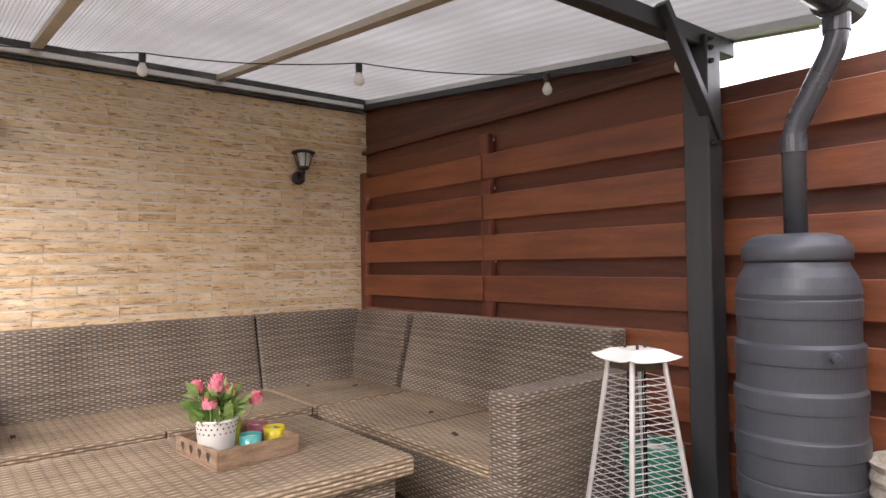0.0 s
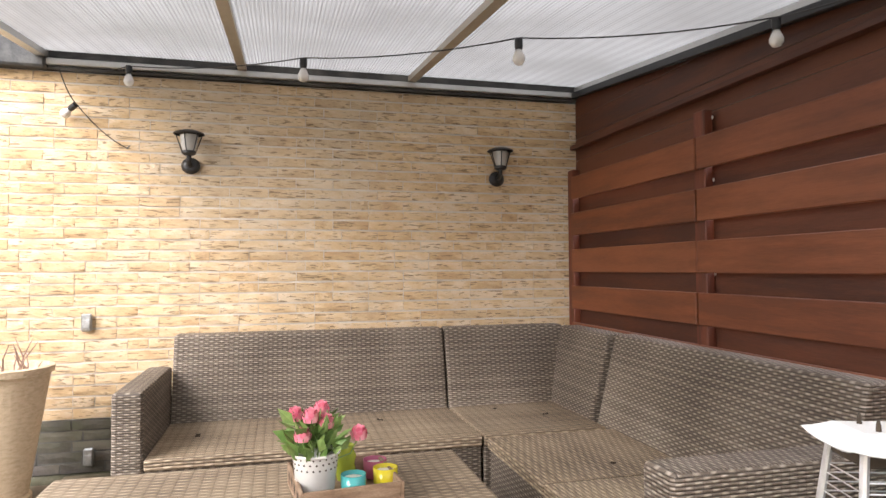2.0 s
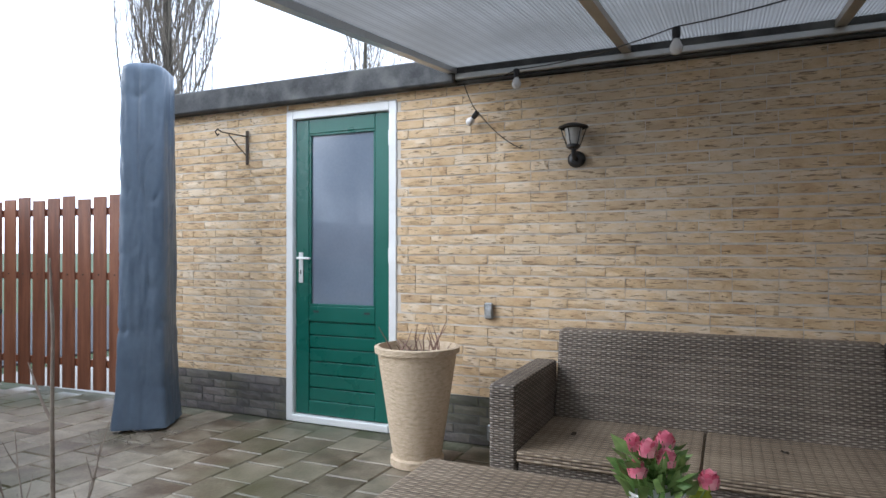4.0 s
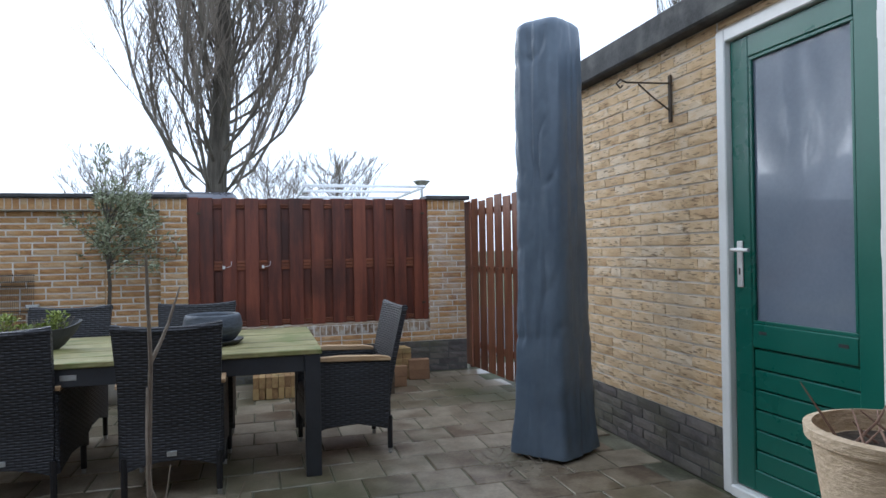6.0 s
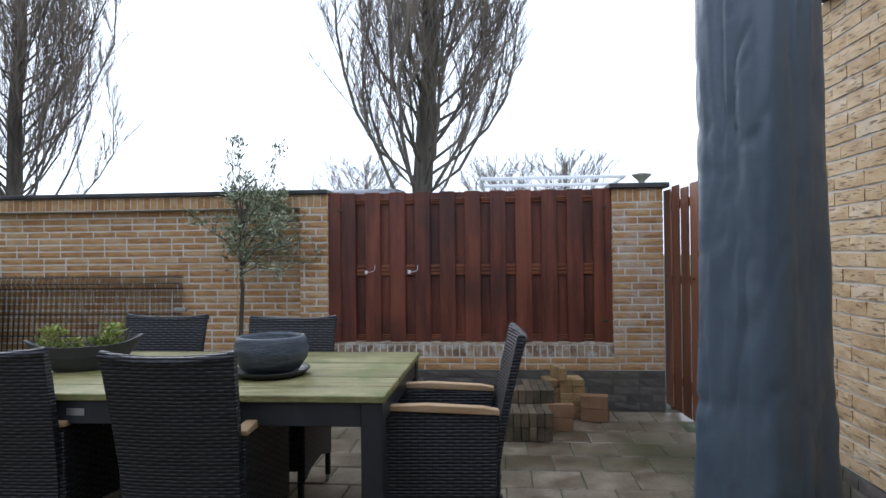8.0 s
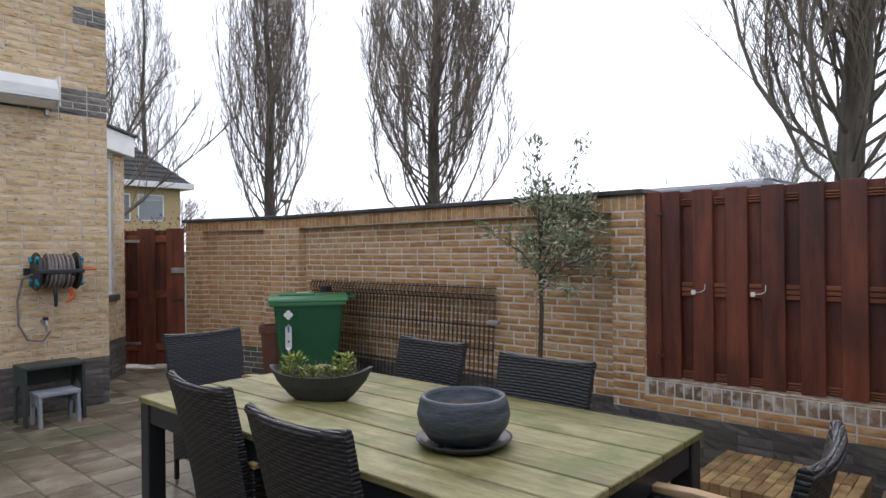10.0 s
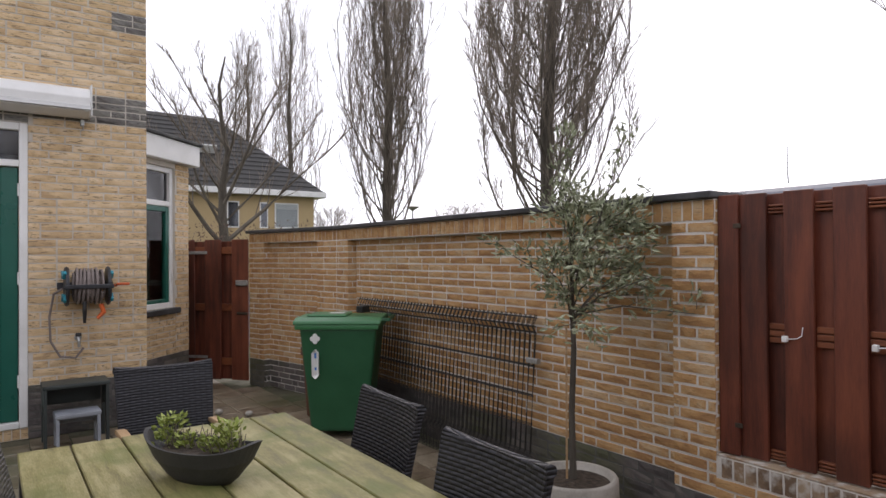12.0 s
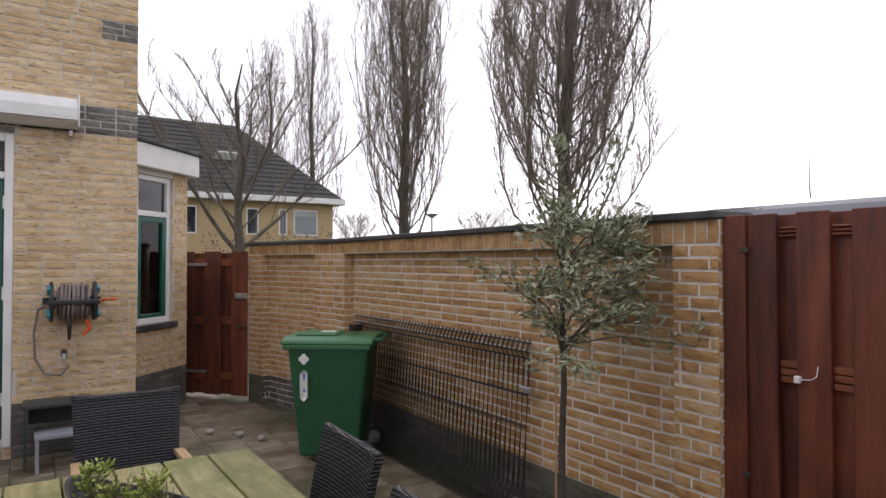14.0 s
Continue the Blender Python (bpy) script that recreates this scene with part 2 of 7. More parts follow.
# Indoor dimness put into the colour of the room surfaces behind the doors.
DARKROOM = material("unlit_room_tone", [(0.05, 0.05, 0.055), (0.09, 0.085, 0.08)], rough=0.9, scale=2, bump=0.05)
ROADM = material("asphalt", [(0.035, 0.035, 0.036), (0.06, 0.06, 0.06)], rough=0.9, scale=3, bump=0.3, fine=80)
GRASS = material("grass", [(0.03, 0.05, 0.015), (0.06, 0.085, 0.03)], rough=0.95, scale=3, bump=0.6, fine=60)
BARK = material("bark", [(0.055, 0.046, 0.036), (0.095, 0.082, 0.064), (0.14, 0.122, 0.096)], rough=0.95, scale=2.5, stretch=(4, 4, 0.7), bump=0.8, fine=18, distance=0.05)
TWIG = material("twigs", [(0.13, 0.105, 0.082), (0.20, 0.165, 0.13), (0.28, 0.235, 0.19)], rough=0.95, scale=0.8, bump=0.0)


# ---- mesh helpers ----
def part(name, bm, mat, parent=None, label="", smooth=False):
    me = bpy.data.meshes.new(name)
    bm.normal_update()
    bm.to_mesh(me)
    bm.free()
    return part_of(name, me, mat, parent, label, smooth)


def part_of(name, me, mat, parent=None, label="", smooth=False):
    if not me.materials:
        me.materials.append(mat)
    if smooth:
        me.shade_smooth()
    ob = new(name, me)
    ob.parent = parent
    if label:
        ob["label"] = label
    return ob


def thing(name, label, category, at=(0, 0, 0), turn=0.0, group="", kind=""):
    ob = new(name)
    ob.empty_display_size = 0.1
    ob.matrix_basis = pose(*at, 0, 0, turn)
    return tagged(ob, label, category, group, kind)


def bx(x0, y0, z0, x1, y1, z1, bevel=0.0, bm=None, seg=1):
    """A box between two corners, with worn edges."""
    own = bmesh.new()
    bmesh.ops.create_cube(own, size=1, matrix=Matrix.LocRotScale(((x0 + x1) / 2, (y0 + y1) / 2, (z0 + z1) / 2), None, (abs(x1 - x0), abs(y1 - y0), abs(z1 - z0))))
    if bevel:
        bmesh.ops.bevel(own, geom=own.edges[:], offset=bevel, segments=seg, affect="EDGES", profile=0.7)
    if bm is None:
        return own
    merge(bm, own)
    return bm


def merge(bm, other, m=None):
    me = bpy.data.meshes.new("tmp")
    other.to_mesh(me)
    other.free()
    if m is not None:
        me.transform(m)
    bm.from_mesh(me)
    bpy.data.meshes.remove(me)


def lathe(profile, steps=32, bm=None, cap=True):
    """A turned body from (radius, height) pairs."""
    bm = bm or bmesh.new()
    rings = []
    for r, z in profile:
        rings.append([bm.verts.new((r * math.cos(2 * math.pi * k / steps), r * math.sin(2 * math.pi * k / steps), z)) for k in range(steps)])
    for a, b in zip(rings, rings[1:]):
        for k in range(steps):
            bm.faces.new((a[k], a[(k + 1) % steps], b[(k + 1) % steps], b[k]))
    if cap:
        bm.faces.new(rings[0][::-1])
        bm.faces.new(rings[-1])
    return bm


def tube(points, radii, sides=8, bm=None):
    """A round bar along points; radii: one number or one a point."""
    bm = bm or bmesh.new()
    pts = [Vector(p) for p in points]
    if not hasattr(radii, "__len__"):
        radii = [radii] * len(pts)
    rings, side = [], None
    for i, p in enumerate(pts):
        d = (pts[min(i + 1, len(pts) - 1)] - pts[max(i - 1, 0)]).normalized()
        if side is None:
            side = d.orthogonal().normalized()
        side = (side - d * side.dot(d)).normalized()
        up = d.cross(side)
        rings.append([bm.verts.new(p + radii[i] * (side * math.cos(2 * math.pi * k / sides) + up * math.sin(2 * math.pi * k / sides))) for k in range(sides)])
    for a, b in zip(rings, rings[1:]):
        for k in range(sides):
            bm.faces.new((a[k], a[(k + 1) % sides], b[(k + 1) % sides], b[k]))
    bm.faces.new(rings[0][::-1])
    bm.faces.new(rings[-1])
    return bm


def moved(bm, m):
    bmesh.ops.transform(bm, matrix=m, verts=bm.verts[:])
    return bm


def structure(name, bm, mat, label="", category=""):
    return tagged(part(name, bm, mat), label, category, kind="structure")


def wall_frame(x, y, ux, uy):
    """Wall coordinates: u along the wall, v out of its face, z up."""
    return Matrix(((ux, -uy, 0, x), (uy, ux, 0, y), (0, 0, 1, 0), (0, 0, 0, 1)))


def brick_mesh(name, length, height, mat, proud=0.009, rough=0.0012, seed=0):
    rnd = random.Random(seed)
    nu, nz = 5, 3
    verts, faces = [], []
    for j in range(nz):
        for i in range(nu):
            edge = i in (0, nu - 1) or j in (0, nz - 1)
            v = proud - (0.0022 if edge else 0) + rnd.uniform(-rough, rough)
            verts.append((length * i / (nu - 1) + (rnd.uniform(-0.002, 0.002) if edge else rnd.uniform(-0.012, 0.012)), v,
                          height * j / (nz - 1) + (rnd.uniform(-0.0015, 0.0015) if edge else rnd.uniform(-0.008, 0.008))))
    for j in range(nz - 1):
        for i in range(nu - 1):
            a = j * nu + i
            faces.append((a, a + nu, a + nu + 1, a + 1))
    rim = [i for i in range(nu)] + [nu * 2 - 1] + [nu * 3 - 1 - i for i in range(nu)] + [nu]
    base = len(verts)
    for k in rim:
        x, v, z = verts[k]
        verts.append((x, -0.004, z))
    for k in range(len(rim)):
        k2 = (k + 1) % len(rim)
        faces.append((rim[k], rim[k2], base + k2, base + k))
    me = bpy.data.meshes.new(name)
    me.from_pydata(verts, [], faces)
    me.validate()
    me.materials.append(mat)
    return me


def brick_field(parent, frame_m, rects, course, length, joint, mats, limit, near=None, rough=0.0012, proud=0.007, upright=False, name="brick", seed=1, head=None):
    """Courses of bricks over rectangles (u0, u1, z0, z1) of a wall; single bricks up to limit inside near, the rest joined."""
    rnd = random.Random(seed)
    h = course - joint
    head = joint if head is None else head
    kinds = [brick_mesh(name, length - head, h, mats[0], proud, rough, seed * 10 + k) for k in range(6)]
    spots = []
    for u0, u1, z0, z1 in rects:
        rows = max(1, round((z1 - z0) / course))
        step = (z1 - z0) / rows
        for r in range(rows):
            u = u0 - (0 if upright else ((r % 2) * 0.5 + rnd.choice((0, 0, 0.25))) * length)
            while u < u1 - 0.02:
                full = length if upright or rnd.random() > 0.12 else length / 2
                a, b = max(u, u0), min(u + full, u1)
                if b - a > 0.03:
                    spots.append((a, b - a - (head if b < u1 - 0.001 else 0), z0 + r * step + joint / 2, (step - joint) / h))
                u += full
    if near:
        spots.sort(key=lambda s: not (near[0] <= s[0] <= near[1] and near[2] <= s[2] <= near[3]))
    verts, faces = [], []
    for k, (u, w, z, hz) in enumerate(spots):
        me = rnd.choice(kinds)
        m = frame_m @ Matrix.Translation((u, rnd.uniform(-0.002, 0.002), z)) @ Matrix.Diagonal((w / (length - head), 1, hz, 1))
        if k < limit:
            ob = new(name, me)
            ob.parent = parent
            ob.matrix_basis = m
        else:
            n0 = len(verts)
            verts += [m @ v.co for v in me.vertices]
            faces += [tuple(n0 + i for i in p.vertices) for p in me.polygons]
    if verts:
        me = bpy.data.meshes.new("bricks")
        me.from_pydata([tuple(v) for v in verts], [], faces)
        rest = part_of("bricks", me, mats[1], parent)
        rest["kind"] = "stuff"


def slab(name, frame_m, rects, v0, v1, mat, label, category="wall"):
    bm = bmesh.new()
    for u0, u1, z0, z1 in rects:
        bx(u0, v0, z0, u1, v1, z1, 0, bm)
    return structure(name, moved(bm, frame_m), mat, label, category)


def prism(poly, x0, x1, bevel=0.0, seg=2):
    """A (y, z) outline drawn out along x."""
    bm = bmesh.new()
    a = [bm.verts.new((x0, y, z)) for y, z in poly]
    b = [bm.verts.new((x1, y, z)) for y, z in poly]
    bm.faces.new(a[::-1])
    bm.faces.new(b)
    for i in range(len(poly)):
        j = (i + 1) % len(poly)
        bm.faces.new((a[i], a[j], b[j], b[i]))
    bmesh.ops.recalc_face_normals(bm, faces=bm.faces[:])
    if bevel:
        bmesh.ops.bevel(bm, geom=bm.edges[:], offset=bevel, segments=seg, affect="EDGES", profile=0.5)
    return bm


# ---- ground ----
bm = bmesh.new()
bmesh.ops.create_grid(bm, x_segments=2, y_segments=2, size=1)
structure("ground", moved(bm, Matrix.Translation((0, 0, -0.05)) @ Matrix.Diagonal((900, 900, 1, 1))), GRASS, "flat ground with rough grass reaching the horizon", "ground")
structure("floor", bx(-6.6, -6.6, -0.045, 2.95, 4.2, -0.006), SOIL, "mossy sand bed under the garden paving", "floor")
structure("road", bx(-13.5, -80, -0.046, -6.9, 60, -0.02), ROADM, "grey asphalt street behind the garden wall", "road")

# ---- garage wall, along y = 4.12, facing the garden ----
GY = 4.12
gf = wall_frame(2.86, GY, -1, 0)
D0, D1, DT = 2.86 + 1.21, 2.86 + 2.205, 2.445
EW = 2.86 + 3.80
garage = slab("wall_north", gf, [(0, D0, 0, 2.50), (D1, EW, 0, 2.50), (D0, D1, DT, 2.50)], -0.22, 0, MORTAR, "rough yellow brick garage wall with a dark plinth")
structure("wall_garage_side", bx(-3.80, GY + 0.22, 0, -3.58, 9, 2.5), MORTAR, "yellow brick side wall of the garage", "wall")
structure("wall_garage_back", bx(-3.58, 8.8, 0, 3.0, 9, 2.5), MORTAR, "plain back wall of the garage", "wall")
structure("ceiling", bx(-3.76, GY - 0.06, 2.57, 3.4, 9.06, 2.64), FELT, "flat felt garage roof", "roof")
structure("trim", bx(-3.76, GY - 0.10, 2.50, -0.72, GY + 0.02, 2.68, 0.012), FELT, "dark weathered roof edge over the garage wall", "roof edge")
structure("trim", bx(-3.76, GY + 0.021, 2.50, 3.4, GY + 0.2, 2.569, 0.006), FELT, "dark roof edge over the garage wall", "roof edge")

# ---- west garden wall, along x = -6.04, facing the garden ----
WX, WY = -6.065, 3.94
wf = wall_frame(WX, WY, 0, -1)
P1, P2, P3, P4, P5 = 0.415, 2.875, 3.12, 7.00, 7.25
WT, RT = 1.865, 1.75
west = slab("wall_west", wf, [(0, P1, 0, WT), (P1, P2, 0, 0.545), (P2, P3, 0, WT), (P4, P5, 0, WT), (P3, P4, RT, WT)], -0.22, 0, LIGHT_MORTAR,
            "orange-yellow brick garden wall with piers and recessed panels")
bm = bx(P3 - 0.01, -0.23, 0, P4 + 0.01, -0.10, RT)
part("recess", moved(bm, wf), LIGHT_MORTAR, west)
cx, cy = -5.66, -4.93
cl = math.hypot(cx - WX, cy - (WY - P5))
cf = wall_frame(WX, WY - P5, (cx - WX) / cl, (cy - WY + P5) / cl)
south = slab("wall_southwest", cf, [(0, 0.34, 0, WT), (cl - 0.30, cl, 0, WT), (0.34, cl - 0.30, RT, WT)], -0.22, 0, LIGHT_MORTAR, "short skewed orange brick wall with a recessed panel")
part("recess", moved(bx(0.33, -0.23, 0, cl - 0.29, -0.09, RT), cf), LIGHT_MORTAR, south)
structure("trim", moved(bx(-0.05, -0.27, WT + 0.002, P1 + 0.03, 0.045, WT + 0.045, 0.006), wf), COPING, "dark coping slab on the brick pier", "coping")
structure("trim", moved(bx(P2 - 0.01, -0.27, WT + 0.002, P5 + 0.01, 0.045, WT + 0.04, 0.006), wf), COPING, "dark coping along the garden wall", "coping")
structure("trim", moved(bx(0.02, -0.27, WT + 0.003, cl + 0.03, 0.045, WT + 0.041, 0.006), cf), COPING, "dark coping on the skewed wall", "coping")

# ---- house, wall along y = -3.6, facing the garden ----
HY = -3.75
hf = wall_frame(-4.26, HY, 1, 0)
HD0, HD1, HDT = 0.96, 2.96, 2.77
HX1 = 7.15
house = slab("wall_south", hf, [(0, HD0, 0, 6.2), (HD0, HD1, HDT, 6.2), (HD1, HX1, 0, 6.2), (HD0, HD1, 0, 0.10)], -0.30, 0, MORTAR, "yellow brick house wall with grey brick bands")
structure("wall_house_side", bx(-4.26, -9.0, 0, -3.96, HY - 0.30, 6.2), MORTAR, "yellow brick side wall of the house", "wall")
structure("wall_house_back", bx(-4.15, -9.25, 0, 3.0, -9.0, 6.2), MORTAR, "plain rear wall of the house", "wall")
structure("wall_house_far", bx(2.75, -9.0, 0, 3.0, HY - 0.30, 6.2), MORTAR, "plain end wall of the house", "wall")
structure("roof_house", bx(-4.3, -9.4, 6.2, 3.15, HY + 0.12, 6.4), FELT, "flat cover of the house", "roof")
structure("floor_house", bx(-3.9, -9.0, 0.02, 2.75, HY - 0.3, 0.1), DARKROOM, "house floor coloured dark for the unlit room", "floor")
structure("ceiling_house", bx(-3.9, -9.0, 2.85, 2.75, HY - 0.3, 2.95), WHITE, "white ceiling inside the house", "ceiling")
structure("wall_house_inner", bx(-3.9, -6.6, 0.1, 2.75, -6.5, 2.85), DARKROOM, "inner wall behind the garden door, coloured dark for the unlit room", "wall")

# ---- skewed bay beside the house corner ----
B0, B1 = Vector((-4.22, -4.42)), Vector((-4.99, -5.18))
bl = (B1 - B0).length
bf = wall_frame(B1.x, B1.y, -(B1 - B0).x / bl, -(B1 - B0).y / bl)
W0, W1, WZ0, WZ1 = 0.27, 0.87, 1.00, 2.62
bay = slab("wall_bay", bf, [(0, W0, 0, 2.68), (W1, bl, 0, 2.68), (W0, W1, 0, WZ0), (W0, W1, WZ1, 2.68)], -0.25, 0, MORTAR, "yellow brick bay wall beside the side gate")
structure("wall_bay_side", bx(-4.99, -7.5, 0, -4.77, -5.22, 2.68), MORTAR, "yellow brick side of the bay", "wall")
part("fascia", moved(bx(-0.10, -0.3, 2.68, bl + 0.02, 0.10, 2.93, 0.008), bf), WHITE, bay, "white painted fascia board")
part("roof", moved(bx(-0.14, -0.4, 2.932, bl + 0.02, 0.13, 2.97, 0.008), bf), FELT, bay)
win = thing("window_1", "white framed bay window with a green casement", "window", kind="structure")
for a in ((W0, 0.0, WZ0, W0 + 0.06, WZ1), (W1 - 0.06, 0.0, WZ0, W1, WZ1)):
    part("window_frame", moved(bx(a[0], -0.12, a[2], a[3], -0.03, a[4], 0.005), bf), WHITE, win)
for z in (WZ0, 2.17, WZ1 - 0.06):
    part("window_frame", moved(bx(W0 + 0.06, -0.12, z, W1 - 0.06, -0.03, z + 0.06, 0.005), bf), WHITE, win)
for u in (W0 + 0.062, W1 - 0.122):
    part("casement", moved(bx(u, -0.10, 1.042, u + 0.06, -0.04, 2.168, 0.005), bf), GREEN, win)
for z in (1.042, 2.108):
    part("casement", moved(bx(W0 + 0.122, -0.10, z, W1 - 0.122, -0.04, z + 0.06, 0.005), bf), GREEN, win)
part("pane", moved(bx(W0 + 0.12, -0.075, 1.10, W1 - 0.12, -0.069, 2.11), bf), CLEAR, win)
part("pane", moved(bx(W0 + 0.06, -0.075, 2.23, W1 - 0.06, -0.069, WZ1 - 0.06), bf), PANE, win)
part("window_sill", moved(bx(W0 - 0.05, -0.10, WZ0 - 0.07, W1 + 0.05, 0.05, WZ0 - 0.002, 0.01), bf), COPING, win, "dark tiled sill")
for z in (1.36, 1.56, 1.76, 1.96):
    part("blind", moved(bx(W0 + 0.1, -0.13, z, W1 - 0.1, -0.12, z + 0.10), bf), WHITE, win, "white striped blind")

# ---- east fence, along x = 2.765 ----
fence = thing("wall_east_fence", "red-brown hardwood fence of overlapping boards", "fence", kind="structure")
for k in range(8):
    z0 = 1.755 - 0.265 * k
    if z0 < 0:
        continue
    for ya, yb in ((3.99, 2.545), (2.535, 1.005), (0.995, -0.55), (-0.56, -2.1), (-2.11, -3.55)):
        part("board", bx(2.740 + random.uniform(-0.003, 0.003), yb, z0, 2.765, ya, z0 + 0.165, 0.004), FENCE[0], fence)
for k in range(8):
    z0 = 1.625 - 0.265 * k
    if z0 < -0.1:
        continue
    for ya, yb in ((4.10, 2.545), (2.535, 1.005), (0.995, -0.55), (-0.56, -2.1), (-2.11, -3.55)):
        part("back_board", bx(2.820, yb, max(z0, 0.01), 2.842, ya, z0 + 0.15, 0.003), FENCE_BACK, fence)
for y, top in ((4.05, 1.98), (2.54, 2.06), (1.0, 2.04), (-0.555, 2.0), (-2.105, 2.0)):
    part("post", bx(2.767, y - 0.045, 0, 2.819, y + 0.045, top, 0.005), FENCE_V[0], fence)
for k, (a, b) in enumerate(((1.905, 2.06), (2.065, 2.22), (2.225, 2.38), (2.385, 2.53))):
    ya, yb = (max(0.98, GY - (2.60 - h) / 0.104) for h in (a, b))
    end = min(b, 2.60)
    outline = [(ya, a), (4.11, a), (4.11, end), (min(yb, 4.1), end)] + ([(0.98, a + 0.104 * 0.0 + min(b, 2.60 - 0.104 * (GY - 0.98)) - a)] if ya == 0.98 and yb > 0.98 else [])
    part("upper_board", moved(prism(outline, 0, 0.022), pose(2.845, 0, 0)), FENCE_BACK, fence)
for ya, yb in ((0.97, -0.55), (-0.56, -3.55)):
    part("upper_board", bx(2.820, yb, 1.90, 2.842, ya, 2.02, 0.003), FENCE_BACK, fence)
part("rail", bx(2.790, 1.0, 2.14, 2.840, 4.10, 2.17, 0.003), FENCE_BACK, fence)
for y, z in ((2.50, 2.02), (2.50, 1.70), (0.97, 1.96), (2.5, 1.22)):
    part("bolt", moved(lathe([(0.011, 0), (0.011, 0.006), (0.005, 0.009)], 10), pose(2.820, y, z, 0, -90, 0)), STEEL, fence)


# ---- veranda roof of opal sheet ----
def roof_z(y):
    return 2.585 - 0.104 * (GY - y)


RY0, RX0, RX1 = 0.44, -0.74, 2.84
slope = math.degrees(math.atan(0.104))
veranda = thing("ceiling_veranda", "lean-to roof of opal multiwall sheets on aluminium bars", "veranda roof", kind="structure")
edges = [RX0, 0.43, 1.57, RX1]
for a, b in zip(edges, edges[1:]):
    n = int((b - a) / 0.008)
    bm = bmesh.new()
    rows = []
    for i in range(n + 1):
        x = a + (b - a) * i / n
        dz = 0.004 if i % 2 else 0.0
        rows.append([bm.verts.new((x, y, roof_z(y) + 0.03 + dz)) for y in (RY0, GY - 0.03)])
    for p, q in zip(rows, rows[1:]):
        bm.faces.new((p[0], q[0], q[1], p[1]))
    part("sheet", bm, OPAL, veranda, "ribbed opal plastic sheet")
for x in edges:
    w = 0.028
    bm = bmesh.new()
    vs = [bm.verts.new((x + sx * w, y, roof_z(y) + dz)) for y in (RY0 - 0.01, GY - 0.02) for sx, dz in ((-1, -0.012), (1, -0.012), (1, 0.026), (-1, 0.026))]
    for f in ((0, 1, 2, 3), (7, 6, 5, 4), (0, 4, 5, 1), (1, 5, 6, 2), (2, 6, 7, 3), (3, 7, 4, 0)):
        bm.faces.new([vs[i] for i in f])
    part("glazing_bar", bm, BEIGE if x in (0.43, 1.57) else ALU, veranda)
part("wall_profile", bx(RX0 - 0.03, GY - 0.075, 2.525, RX1, GY - 0.012, 2.565, 0.006), ALU, veranda)
part("wall_profile", bx(RX0 - 0.03, GY - 0.045, 2.504, RX1, GY - 0.012, 2.523, 0.006), FELT, veranda, "dark wall batten")
part("front_profile", bx(RX0 - 0.03, RY0 - 0.03, roof_z(RY0) - 0.02, RX1 + 0.02, RY0 - 0.012, roof_z(RY0) + 0.05, 0.004), ALU, veranda)
part("side_profile", moved(bx(-0.012, -1.76, -0.02, 0.012, 1.74, 0.05, 0.003), pose(RX1 + 0.035, (RY0 + GY) / 2, roof_z((RY0 + GY) / 2), slope)), ALU, veranda)
frame_post = thing("veranda_post", "black painted timber post with knee braces and a beam", "post")
part("post", bx(2.545, 0.865, 0, 2.665, 0.985, 2.20, 0.006), BLACK, frame_post)
part("beam", bx(RX0 + 0.05, 0.89, 2.15, 2.85, 0.96, 2.235, 0.006), BLACK, frame_post)
part("knee_brace", moved(bx(-0.02, -0.03, -0.33, 0.02, 0.03, 0.33, 0.004), pose(2.435, 0.88, 2.00, 0, -40, 0)), BLACK, frame_post)
part("wall_plate", moved(bx(-0.02, -1.1, -0.015, 0.02, 1.55, 0.03, 0.004), pose(2.80, 2.5, roof_z(2.5) - 0.045, slope)), BLACK, frame_post)
for z in (2.10, 2.16, 1.74, 2.2):
    part("bolt", moved(lathe([(0.012, 0), (0.012, 0.008), (0.006, 0.02)], 10), pose(2.575, 0.865, z - 0.02, 90, 0, 0)), BLACK, frame_post)


# ---- upright board panel set in the west wall ----
def rail_block(x0, y0, z0, x1, y1, z1):
    bm = bmesh.new()
    n = 3
    for k in range(n):
        h = (z1 - z0) / n
        bx(x0, y0, z0 + k * h, x1, y1, z0 + (k + 1) * h - 0.006, 0.003, bm)
    return bm


panel = thing("wood_panel", "dark red-brown hardwood fence panel between brick piers", "fence panel")
PY1, PY0 = WY - P1 - 0.01, WY - P2 + 0.01
n = 11
step = (PY1 - PY0 - 0.02) / n
for k in range(n):
    y = PY0 + 0.01 + k * step
    part("board", bx(WX - 0.075 + random.uniform(-0.002, 0.002), y + 0.085, 0.565, WX - 0.053, y + step, 1.878, 0.003), FENCE_V[0], panel)
    part("back_board", bx(WX - 0.125, y - 0.02, 0.565, WX - 0.105, y + 0.11, 1.874, 0.003), FENCE_V[0], panel)
    for z0, z1 in ((0.58, 0.63), (1.145, 1.245), (1.775, 1.825)):
        part("rail_piece", rail_block(WX - 0.104, y + 0.001, z0, WX - 0.077, y + 0.084, z1), FENCE[0], panel)
part("frame_board", bx(WX - 0.05, PY0 - 0.008, 0.565, WX - 0.028, PY0 + 0.10, 1.88, 0.004), FENCE_V[0], panel)
part("frame_board", bx(WX - 0.05, PY1 - 0.05, 0.565, WX - 0.028, PY1 + 0.005, 1.88, 0.004), FENCE_V[0], panel)
